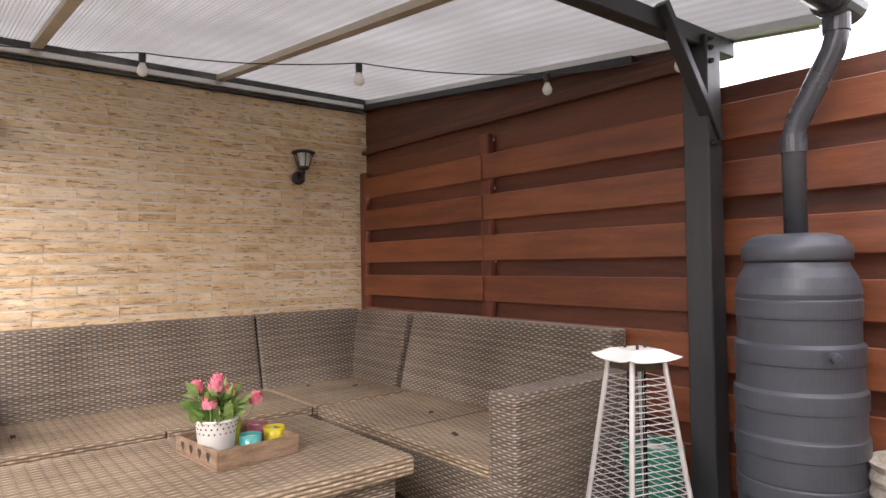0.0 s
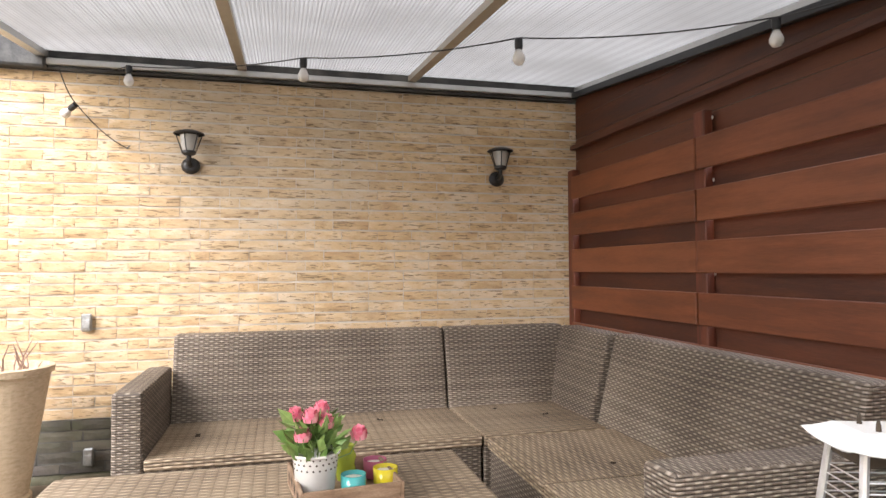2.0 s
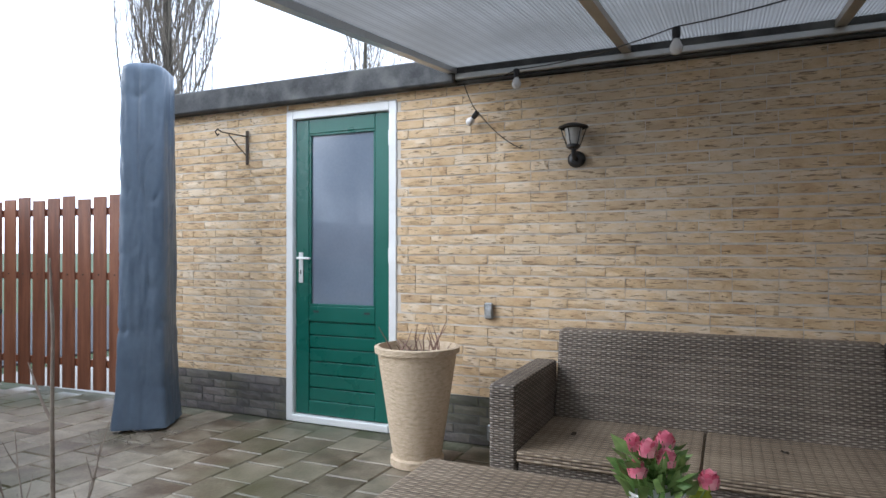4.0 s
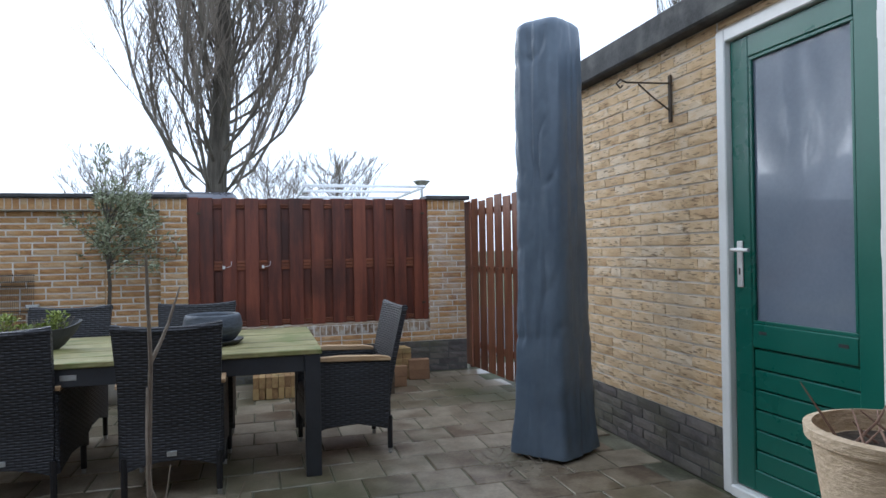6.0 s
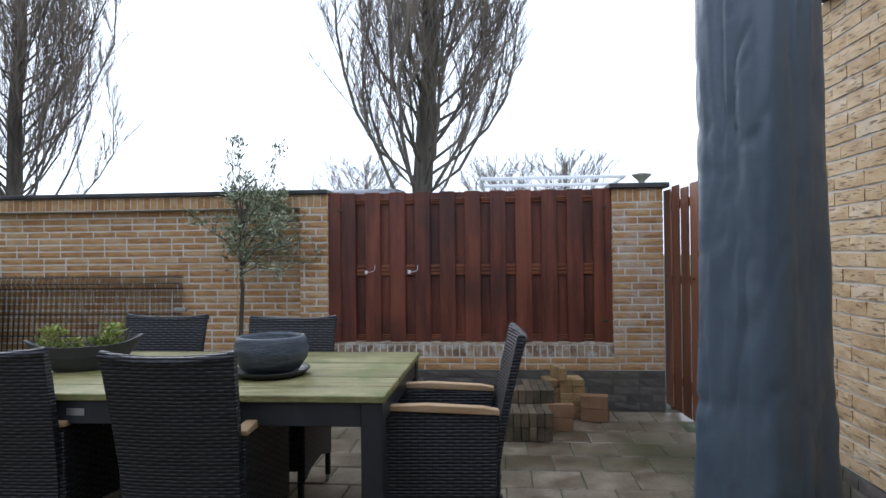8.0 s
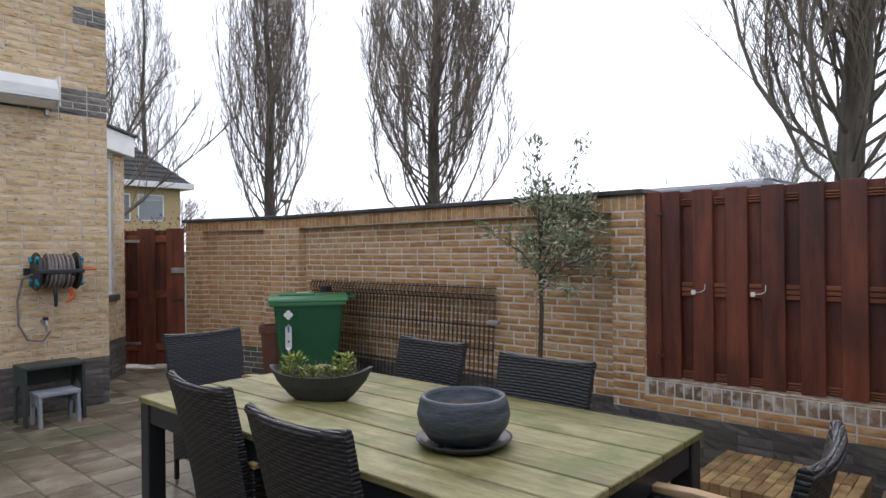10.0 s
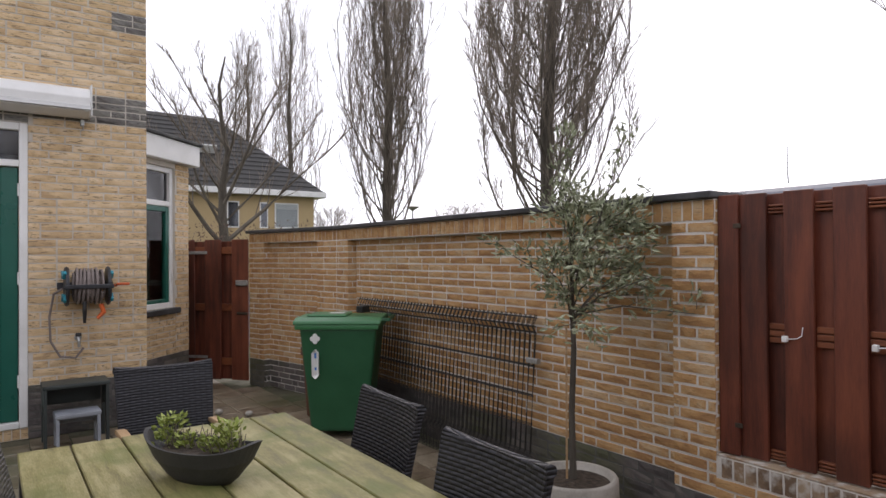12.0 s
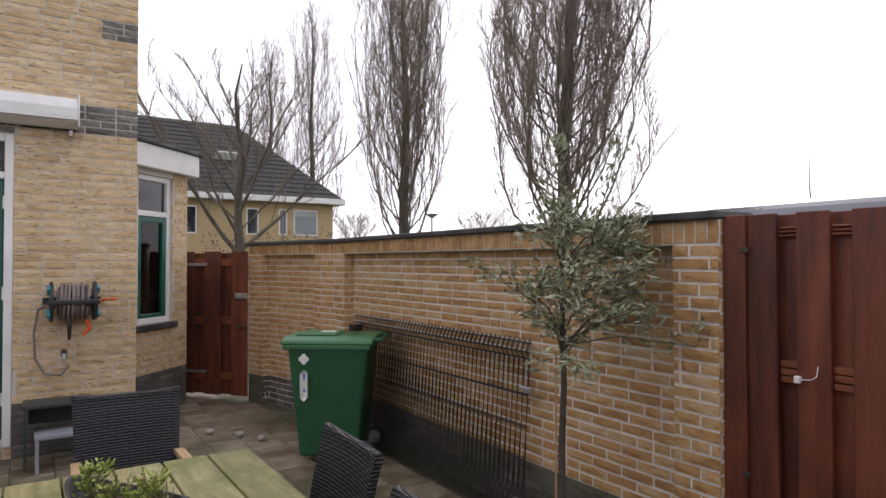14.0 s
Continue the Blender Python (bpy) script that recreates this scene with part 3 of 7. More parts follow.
for k, y in enumerate((PY0 + 0.33, PY0 + 0.71)):
    hook = part("tool_hook", tube([(WX - 0.054, y + 0.07, 1.235), (WX - 0.042, y + 0.07, 1.195), (WX - 0.035, y + 0.05, 1.18), (WX - 0.03, y, 1.175)], 0.002, 6), STEEL, panel, "bent steel hook")
    part("hook_cap", bx(WX - 0.043, y - 0.014, 1.16, WX - 0.02, y + 0.010, 1.19, 0.003), WHITE, hook, "white plastic hook cap")
for y, z in ((PY0 + 0.10, 1.72), (PY0 + 0.10, 0.72), (PY1 - 0.05, 1.72), (PY1 - 0.05, 0.75)):
    part("bracket", bx(WX - 0.027, y - 0.02, z - 0.012, WX - 0.02, y + 0.02, z + 0.012, 0.002), RUST, panel)

# ---- gate of upright boards beside the garage ----
GATEW = material("gate_boards", [(0.11, 0.036, 0.016), (0.175, 0.062, 0.028), (0.235, 0.092, 0.044)], rough=0.55, scale=3, stretch=(6, 6, 0.6), bump=0.2, fine=30, vary=0.3)
gate = thing("board_gate", "red-brown upright board gate with daylight gaps", "gate")
gate.matrix_basis = pose(-6.17, 3.972, 0, 0, 0, 5) @ pose(6.05, -4.10, 0)
n = 12
for k in range(n):
    x = -6.05 + k * 0.193
    part("board", bx(x, 4.10, 0.035, x + 0.160, 4.112, 1.85 + 0.02 * math.sin(k * 2.1), 0.004), GATEW, gate)
    part("bolt", moved(lathe([(0.008, 0), (0.008, 0.005), (0.003, 0.008)], 8), pose(x + 0.07, 4.10, 1.12, 90, 0, 0)), RUST, gate)
for z in (0.25, 1.07, 1.68):
    part("rail", bx(-6.03, 4.114, z, -3.76, 4.13, z + 0.07, 0.003), FENCE[0], gate)
part("post", bx(-6.04, 4.135, 0, -5.99, 4.2, 1.84, 0.004), FENCE_V[0], gate)
part("post", bx(-3.80, 4.135, 0, -3.75, 4.2, 1.84, 0.004), FENCE_V[0], gate)
structure("pavement", bx(-6.3, 4.21, -0.045, -3.81, 9, -0.012), PAVE[0], "paved path behind the board gate", "pavement")

# ---- side gate beside the bay ----
g0, g1 = Vector((-5.65, -4.97)), Vector((-5.00, -5.72))
gl = (g1 - g0).length
sf = wall_frame(g0.x, g0.y, (g1 - g0).x / gl, (g1 - g0).y / gl)
side_gate = thing("side_gate", "red-brown ledged garden gate with long strap hinges", "gate")
for k in range(5):
    u = 0.02 + k * (gl - 0.04) / 5
    w = (gl - 0.04) / 5
    if k % 2 == 0:
        part("board", moved(bx(u - 0.02, -0.022, 0.04, u + w + 0.02, 0.0, 1.80, 0.004), sf), FENCE_V[0], side_gate)
    else:
        part("back_board", moved(bx(u - 0.03, -0.075, 0.04, u + w + 0.03, -0.055, 1.78, 0.004), sf), FENCE_V[0], side_gate)
for z in (0.22, 0.9, 1.62):
    part("rail", moved(bx(0.02, -0.053, z, gl - 0.02, -0.024, z + 0.09, 0.004), sf), FENCE[0], side_gate)
part("brace", moved(bx(-0.55, -0.015, -0.035, 0.55, 0.015, 0.035, 0.004), sf @ pose(0.5, -0.092, 0.58, 0, -38, 0)), FENCE[0], side_gate)
part("brace", moved(bx(-0.55, -0.015, -0.035, 0.55, 0.015, 0.035, 0.004), sf @ pose(0.5, -0.092, 1.28, 0, -38, 0)), FENCE[0], side_gate)
for z in (0.30, 1.62):
    part("strap_hinge", moved(bx(gl - 0.42, 0.001, z, gl + 0.02, 0.008, z + 0.035, 0.002), sf), GALV, side_gate, "galvanised strap hinge")
part("latch", moved(bx(0.0, 0.001, 1.22, 0.16, 0.03, 1.29, 0.006), sf), GALV, side_gate)
part("bolt", moved(bx(0.0, 0.001, 0.86, 0.15, 0.025, 0.89, 0.006), sf), RUST, side_gate)


# ---- doors ----
def plank_door(name, m, width, height, glass_z0, glass_z1, label, transom=0.0, handle_left=True, pane=PANE):
    """Framed door; m: its frame's lower corner, v outwards."""
    d = thing(name, label, "door", kind="structure")
    full = height + transom
    for u in (0.0, width - 0.065):
        part("door_frame", moved(bx(u, -0.10, 0.0, u + 0.065, 0.012, full, 0.006), m), WHITE, d, "white painted frame")
    part("door_frame", moved(bx(0.065, -0.10, full - 0.065, width - 0.065, 0.012, full, 0.006), m), WHITE, d, "white painted frame")
    part("threshold", moved(bx(0.065, -0.10, 0.0, width - 0.065, 0.02, 0.055, 0.006), m), WHITE, d, "white painted threshold")
    if transom:
        part("door_frame", moved(bx(0.065, -0.10, height - 0.03, width - 0.065, 0.012, height + 0.03, 0.006), m), WHITE, d)
        part("pane", moved(bx(0.066, -0.05, height + 0.03, width - 0.066, -0.044, full - 0.065), m), PANE, d)
    top = height - (0.035 if transom else 0.07)
    u0, u1 = 0.072, width - 0.072
    rail = 0.125
    for u in (u0, u1 - rail):
        part("stile", moved(bx(u, -0.065, 0.062, u + rail, -0.02, top, 0.005), m), GREEN, d)
    part("top_rail", moved(bx(u0 + rail, -0.065, glass_z1, u1 - rail, -0.02, top, 0.005), m), GREEN, d)
    part("lock_rail", moved(bx(u0 + rail, -0.065, glass_z0 - 0.12, u1 - rail, -0.02, glass_z0, 0.005), m), GREEN, d)
    part("bottom_rail", moved(bx(u0 + rail, -0.065, 0.062, u1 - rail, -0.02, 0.17, 0.005), m), GREEN, d)
    z, n = 0.172, 6
    step = (glass_z0 - 0.122 - z) / n
    for k in range(n):
        part("plank", moved(bx(u0 + rail, -0.058, z + k * step, u1 - rail, -0.03, z + (k + 1) * step - 0.008, 0.004), m), GREEN, d)
    part("backing", moved(bx(u0 + rail, -0.064, 0.172, u1 - rail, -0.059, glass_z0 - 0.122), m), GREEN, d)
    part("pane", moved(bx(u0 + rail - 0.004, -0.046, glass_z0 - 0.004, u1 - rail + 0.004, -0.040, glass_z1 + 0.004), m), pane, d, "dark glass pane")
    for ua, ub, za, zb in ((u0 + rail, u1 - rail, glass_z1 - 0.018, glass_z1), (u0 + rail, u1 - rail, glass_z0, glass_z0 + 0.018),
                           (u0 + rail, u0 + rail + 0.018, glass_z0 + 0.018, glass_z1 - 0.018), (u1 - rail - 0.018, u1 - rail, glass_z0 + 0.018, glass_z1 - 0.018)):
        part("glazing_bead", moved(bx(ua, -0.039, za, ub, -0.024, zb, 0.003), m), GREEN, d)
    hu = u1 - 0.055 if handle_left else u0 + 0.055
    plate = part("door_handle", moved(bx(hu - 0.021, -0.019, 1.09, hu + 0.021, -0.010, 1.33, 0.004), m), STEEL, d, "steel lever handle on a back plate")
    sgn = -1 if handle_left else 1
    part("lever", moved(tube([(hu, -0.012, 1.285), (hu, 0.04, 1.285), (hu + sgn * 0.02, 0.05, 1.285), (hu + sgn * 0.13, 0.05, 1.282)], 0.010, 8), m), STEEL, plate)
    part("keyhole", moved(bx(hu - 0.006, -0.0098, 1.155, hu + 0.006, -0.008, 1.19, 0.001), m), BLACK, plate)
    hinge_u = u0 - 0.012 if handle_left else u1 - 0.004
    for z in (0.35, 1.25, top - 0.25):
        part("hinge", moved(tube([(hinge_u + 0.008, -0.008, z), (hinge_u + 0.008, -0.008, z + 0.11)], 0.009, 8), m), WHITE, d)
    for u in (u0 + rail + 0.07, u1 - rail - 0.07):
        part("vent_slot", moved(bx(u - 0.025, -0.0195, glass_z0 - 0.05, u + 0.025, -0.018, glass_z0 - 0.035), m), BLACK, d)
    return d


plank_door("door_1", gf @ Matrix.Translation((D0 + 0.002, 0, 0.0)), D1 - D0 - 0.004, DT - 0.002, 0.91, 2.26, "closed green garage door with a glass upper half", pane=OBSCURED)
structure("wall_garage_inner", bx(-3.0, GY + 1.6, 0, -0.4, GY + 1.65, 2.5), DARKROOM, "added wall behind the garage door, coloured dark for the unlit inside", "wall")
plank_door("door_2", hf @ Matrix.Translation((HD0 + 0.002, 0, 0.102)), 1.0, 2.31, 0.95, 2.22, "green garden door with a tall glass pane", transom=0.355, handle_left=True)
plank_door("door_3", hf @ Matrix.Translation((HD0 + 1.0, 0, 0.102)), 0.995, 2.31, 0.95, 2.22, "green garden door with a tall glass pane", transom=0.355, handle_left=False)


# ---- woven surfaces ----
def weave(name, dark, light, row=0.011, col=0.034, rough=0.55, bump=0.6):
    """Flat strands running over and under stakes, laid out in metres on the mesh's own surface map."""
    m = bpy.data.materials.new(name)
    m.use_nodes = True
    n, l = m.node_tree.nodes, m.node_tree.links
    b = n["Principled BSDF"]

    def op(kind, a, c=None, d=None):
        o = n.new("ShaderNodeMath")
        o.operation = kind
        for i, v in enumerate((a, c, d)):
            if v is None:
                continue
            if hasattr(v, "links"):
                l.new(v, o.inputs[i])
            else:
                o.inputs[i].default_value = v
        return o.outputs[0]

    uv = n.new("ShaderNodeUVMap")
    sep = n.new("ShaderNodeSeparateXYZ")
    wob = n.new("ShaderNodeTexNoise")
    wob.inputs["Scale"].default_value = 9
    l.new(uv.outputs[0], wob.inputs["Vector"])
    l.new(uv.outputs[0], sep.inputs[0])
    v = op("ADD", op("DIVIDE", sep.outputs[1], row), op("MULTIPLY", wob.outputs[0], 0.35))
    u = op("DIVIDE", sep.outputs[0], col)
    r = op("FLOOR", v)
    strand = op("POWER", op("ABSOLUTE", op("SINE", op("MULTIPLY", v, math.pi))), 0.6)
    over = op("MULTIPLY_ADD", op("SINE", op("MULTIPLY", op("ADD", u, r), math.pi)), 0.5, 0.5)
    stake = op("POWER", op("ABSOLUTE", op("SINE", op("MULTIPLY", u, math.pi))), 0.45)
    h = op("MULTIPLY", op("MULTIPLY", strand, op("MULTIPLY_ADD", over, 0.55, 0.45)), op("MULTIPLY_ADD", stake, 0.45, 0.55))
    wn_ = n.new("ShaderNodeTexNoise")
    wn_.inputs["Scale"].default_value, wn_.inputs["Detail"].default_value = 2.2, 6
    geo = n.new("ShaderNodeTexCoord")
    l.new(geo.outputs["Object"], wn_.inputs["Vector"])
    rnd = n.new("ShaderNodeTexWhiteNoise")
    rnd.noise_dimensions = "1D"
    l.new(r, rnd.inputs["W"])
    # Colour follows strand height: the shade in the gaps is painted in.
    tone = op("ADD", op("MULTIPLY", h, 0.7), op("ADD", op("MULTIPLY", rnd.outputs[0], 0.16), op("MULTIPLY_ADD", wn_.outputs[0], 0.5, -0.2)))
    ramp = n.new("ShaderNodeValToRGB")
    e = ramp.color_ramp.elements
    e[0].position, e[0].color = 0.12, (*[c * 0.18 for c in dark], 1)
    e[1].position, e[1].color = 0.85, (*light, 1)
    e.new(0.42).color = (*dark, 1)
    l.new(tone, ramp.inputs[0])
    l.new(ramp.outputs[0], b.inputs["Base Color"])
    b.inputs["Roughness"].default_value = rough
    bp = n.new("ShaderNodeBump")
    bp.inputs["Strength"].default_value, bp.inputs["Distance"].default_value = bump, 0.008
    l.new(h, bp.inputs["Height"])
    l.new(bp.outputs[0], b.inputs["Normal"])
    return m


def map_faces(bm):
    """A surface map in metres: across and up on upright faces, along and across on flat ones."""
    bm.normal_update()
    lay = bm.loops.layers.uv.verify()
    for f in bm.faces:
        nx, ny, nz = (abs(c) for c in f.normal)
        for lp in f.loops:
            x, y, z = lp.vert.co
            lp[lay].uv = (x, y) if nz > max(nx, ny) else ((y, z) if nx > ny else (x, z))
    return bm


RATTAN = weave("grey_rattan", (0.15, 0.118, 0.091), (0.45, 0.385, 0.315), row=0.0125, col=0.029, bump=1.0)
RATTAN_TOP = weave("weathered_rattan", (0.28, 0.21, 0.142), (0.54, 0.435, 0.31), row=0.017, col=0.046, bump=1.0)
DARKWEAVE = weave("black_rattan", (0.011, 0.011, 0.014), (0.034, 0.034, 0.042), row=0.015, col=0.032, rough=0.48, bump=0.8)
TEAK = material("teak", [(0.30, 0.18, 0.085), (0.42, 0.27, 0.14), (0.52, 0.36, 0.21)], rough=0.6, scale=4, stretch=(8, 1, 8), bump=0.15, fine=40)
MOSSWOOD = material("mossy_table_boards", [(0.135, 0.12, 0.045), (0.23, 0.205, 0.078), (0.34, 0.30, 0.15)], rough=0.6, scale=5, stretch=(5, 0.8, 5), bump=0.3, fine=40,
                    vary=0.35, stain=(0.12, 0.14, 0.03), stain_scale=5, stain_amount=0.8)
CHARCOAL = material("charcoal_metal", [(0.02, 0.022, 0.026), (0.032, 0.034, 0.04)], rough=0.4, scale=6, bump=0.03, fine=60)
PLASTIC_G = material("dark_grey_plastic", [(0.042, 0.046, 0.058), (0.06, 0.066, 0.08)], rough=0.42, scale=3, bump=0.05, fine=60)
PVC = material("grey_pvc", [(0.035, 0.038, 0.046), (0.055, 0.058, 0.068)], rough=0.28, scale=4, bump=0.03, fine=50)
BLACKM = material("black_metal", [(0.010, 0.010, 0.011), (0.02, 0.02, 0.021)], rough=0.35, scale=8, bump=0.03, fine=60)
BULB = material("opal_bulb", [(0.72, 0.70, 0.68), (0.8, 0.78, 0.76)], rough=0.2, scale=4, bump=0.0)
EARTH = material("potting_soil", [(0.02, 0.014, 0.01), (0.05, 0.036, 0.024), (0.09, 0.07, 0.05)], rough=1.0, scale=30, bump=1.0, fine=90)
SANDPOT = material("sand_plaster", [(0.52, 0.40, 0.26), (0.62, 0.49, 0.34), (0.70, 0.57, 0.42)], rough=0.95, scale=30, bump=0.9, fine=110, stretch=(1, 1, 2.5))
TREE_W = material("rough_crate_wood", [(0.16, 0.10, 0.06), (0.25, 0.165, 0.105), (0.33, 0.235, 0.16)], rough=0.8, scale=5, stretch=(2, 2, 8), bump=0.3, fine=40)
LEAF = material("olive_leaves", [(0.13, 0.155, 0.08), (0.235, 0.26, 0.15), (0.37, 0.39, 0.27)], rough=0.6, scale=30, bump=0.0, vary=0.5, islands=True)
LEAF_G = material("fresh_leaves", [(0.10, 0.20, 0.045), (0.19, 0.31, 0.085), (0.29, 0.40, 0.14)], rough=0.55, scale=20, bump=0.0, vary=0.5, islands=True)
LEAF_Y = material("shrub_leaves", [(0.15, 0.20, 0.03), (0.26, 0.32, 0.06), (0.38, 0.42, 0.12)], rough=0.6, scale=20, bump=0.0, vary=0.5, islands=True)
PETAL = material("pink_petals", [(0.74, 0.14, 0.24), (0.84, 0.27, 0.36), (0.88, 0.42, 0.48)], rough=0.6, scale=25, bump=0.0, vary=0.3, islands=True)
COVER = material("blue_grey_cover", [(0.078, 0.105, 0.142), (0.094, 0.124, 0.164), (0.11, 0.143, 0.185)], rough=0.4, scale=5, bump=0.35, fine=22)


def wicker_back(x0, x1, name="backrest"):
    return map_faces(prism([(0.72, 0.30), (0.86, 0.90), (0.99, 0.90), (0.99, 0.06), (0.74, 0.06)], x0, x1, 0.018))


def sofa_unit(label, at, turn, width, arm_at=None, seams=(), reach=0.0):
    s = thing("wicker_sofa", label, "sofa", at, turn, group="grey wicker corner sofa units")
    lo, hi = (arm_at[1] if arm_at and arm_at[0] <= 0.01 else 0.0), (arm_at[0] if arm_at and arm_at[0] > 0.01 else width)
    cuts = [lo, *seams, hi]
    for a, b in zip(cuts, cuts[1:]):
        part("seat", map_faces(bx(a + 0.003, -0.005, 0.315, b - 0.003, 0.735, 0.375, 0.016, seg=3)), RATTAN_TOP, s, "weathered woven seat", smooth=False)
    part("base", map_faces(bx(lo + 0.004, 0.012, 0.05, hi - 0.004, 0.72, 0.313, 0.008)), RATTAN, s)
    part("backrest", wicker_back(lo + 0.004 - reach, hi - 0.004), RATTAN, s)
    if arm_at:
        part("armrest", map_faces(prism([(-0.01, 0.05), (-0.01, 0.71), (0.84, 0.71), (0.84, 0.05)], arm_at[0], arm_at[1], 0.022, 3)), RATTAN, s)
    for x in (lo + 0.05, hi - 0.05):
        for y in (0.06, 0.92):
            part("foot", moved(lathe([(0.02, 0), (0.022, 0.055)], 10), pose(x, y, 0)), CHARCOAL, s)
    return s


sofa_unit("grey wicker sofa unit with one armrest against the brick wall", (-0.09, 2.99, 0), 0, 1.825, (0.0, 0.14), (0.98,)).scale = (1, 1, 0.955)
sofa_unit("grey wicker sofa unit with one armrest along the board fence", (1.745, 2.94, 0), -90, 1.67, (1.51, 1.67), (0.75,), 0.20).scale = (1, 1, 0.955)
cs = thing("wicker_sofa", "grey wicker corner sofa unit with two backrests", "sofa", (1.739, 2.99, 0), 0, group="grey wicker corner sofa units")
cs.scale = (1.08, 1, 0.955)
part("seat", map_faces(bx(0.003, -0.005, 0.315, 0.67, 0.735, 0.375, 0.016, seg=3)), RATTAN_TOP, cs, "weathered woven seat")
part("base", map_faces(bx(0.004, 0.012, 0.05, 0.66, 0.72, 0.313, 0.008)), RATTAN, cs)
part("backrest", wicker_back(0.004, 0.80), RATTAN, cs)
part("backrest", moved(map_faces(prism([(0.645, 0.30), (0.775, 0.895), (0.91, 0.895), (0.91, 0.06), (0.66, 0.06)], -0.84, -0.175, 0.018)), pose(0, 0, 0, 0, 0, -90)), RATTAN, cs)
for x, y in ((0.05, 0.06), (0.6, 0.06), (0.05, 0.92), (0.85, 0.9)):
    part("foot", moved(lathe([(0.02, 0), (0.022, 0.055)], 10), pose(x, y, 0)), CHARCOAL, cs)

# ---- low woven table with its tray ----
lt = thing("wicker_table", "low grey wicker garden table with rounded edges", "table", (0.63, 2.00, 0))
lt.scale = (1.02, 1, 0.957)
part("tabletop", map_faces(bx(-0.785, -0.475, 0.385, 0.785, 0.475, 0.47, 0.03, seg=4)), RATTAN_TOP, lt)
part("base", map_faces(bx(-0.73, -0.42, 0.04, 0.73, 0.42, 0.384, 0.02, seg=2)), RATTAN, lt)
for x in (-0.68, 0.68):
    for y in (-0.37, 0.37):
        part("foot", moved(lathe([(0.02, 0), (0.022, 0.042)], 10), pose(x, y, 0)), CHARCOAL, lt)
tray = thing("wooden_tray", "weathered wooden tray with heart cut-outs, on the low table", "tray", (0.90, 2.03, 0.451), 6)
tray.scale = (0.88, 0.76, 0.9)
part("bottom", bx(-0.20, -0.24, 0.0, 0.20, 0.24, 0.012, 0.002), TREE_W, tray)
for x in (-0.20, 0.186):
    part("side", bx(x, -0.24, 0.012, x + 0.014, 0.24, 0.085, 0.003), TREE_W, tray)
for y in (-0.24, 0.226):
    part("end", bx(-0.186, y, 0.012, 0.186, y + 0.014, 0.085, 0.003), TREE_W, tray)
for y in (-0.15, -0.05, 0.05, 0.15):
    bm = bmesh.new()
    vs = [bm.verts.new((0, 0.022 * 16 * math.sin(t) ** 3 / 16, 0.0017 * (13 * math.cos(t) - 5 * math.cos(2 * t) - 2 * math.cos(3 * t) - math.cos(4 * t)))) for t in [k * math.pi / 12 for k in range(24)]]
    bm.faces.new(vs)
    part("heart", moved(bm, pose(-0.2015, y, 0.05)), EARTH, tray, "dark heart-shaped cut-out")

# flower pot with a lace rim, and small candle glasses
fp = thing("flower_pot", "white metal pot with a lace rim and pink flowers", "flower pot", (0.80, 1.99, 0.463))
fp.scale = (1.14, 1.14, 1.17)
part("pot", lathe([(0.052, 0), (0.056, 0.004), (0.070, 0.125), (0.074, 0.13), (0.070, 0.132), (0.066, 0.11), (0.0, 0.10)], 32, cap=False), WHITE, fp, smooth=True)
for ring, (r, z, s) in enumerate(((0.0658, 0.090, 0.0030), (0.0677, 0.107, 0.0032), (0.0692, 0.121, 0.0026))):
    bm = bmesh.new()
    for k in range(22):
        a = 2 * math.pi * (k + 0.5 * ring) / 22
        merge(bm, lathe([(s, 0), (s * 0.9, 0.0012)], 8), Matrix.Translation((r * math.cos(a), r * math.sin(a), z)) @ Matrix.Rotation(a, 4, "Z") @ Matrix.Rotation(math.radians(84), 4, "Y"))
    part("lace_hole_ring", bm, EARTH, fp, "dark holes of the lace rim")
part("lace_edge", lathe([(0.0735, 0.126), (0.0755, 0.130), (0.0735, 0.134), (0.071, 0.130)], 32, cap=False), WHITE, fp)


def leaves(n, spread, size, seed, slim=0.35, droop=0.0):
    """A crowd of single leaves at points that spread(rnd) gives, as (place, direction)."""
    rnd = random.Random(seed)
    verts, faces = [], []
    for _ in range(n):
        p, d = spread(rnd)
        d = Vector(d).normalized()
        d.z -= droop * rnd.random()
        s = d.orthogonal().normalized()
        s = (Matrix.Rotation(rnd.uniform(0, 6.28), 3, d.normalized()) @ s)
        ln = size * rnd.uniform(0.6, 1.25)
        bend = d.cross(s) * ln * rnd.uniform(-0.15, 0.15)
        k = len(verts)
        p = Vector(p)
        verts += [p, p + d * ln * 0.45 + s * ln * slim / 2 + bend, p + d * ln, p + d * ln * 0.45 - s * ln * slim / 2 + bend]
        faces += [(k, k + 1, k + 2), (k, k + 2, k + 3)]
    me = bpy.data.meshes.new("leaves")
    me.from_pydata([tuple(v) for v in verts], [], faces)
    return me


def pot_leaf(rnd):
    a, r = rnd.uniform(0, 6.28), rnd.uniform(0, 0.075)
    return (r * math.cos(a), r * math.sin(a), 0.11 + rnd.uniform(0, 0.11)), (math.cos(a) * rnd.uniform(0.2, 1.1), math.sin(a) * rnd.uniform(0.2, 1.1), rnd.uniform(0.2, 1))


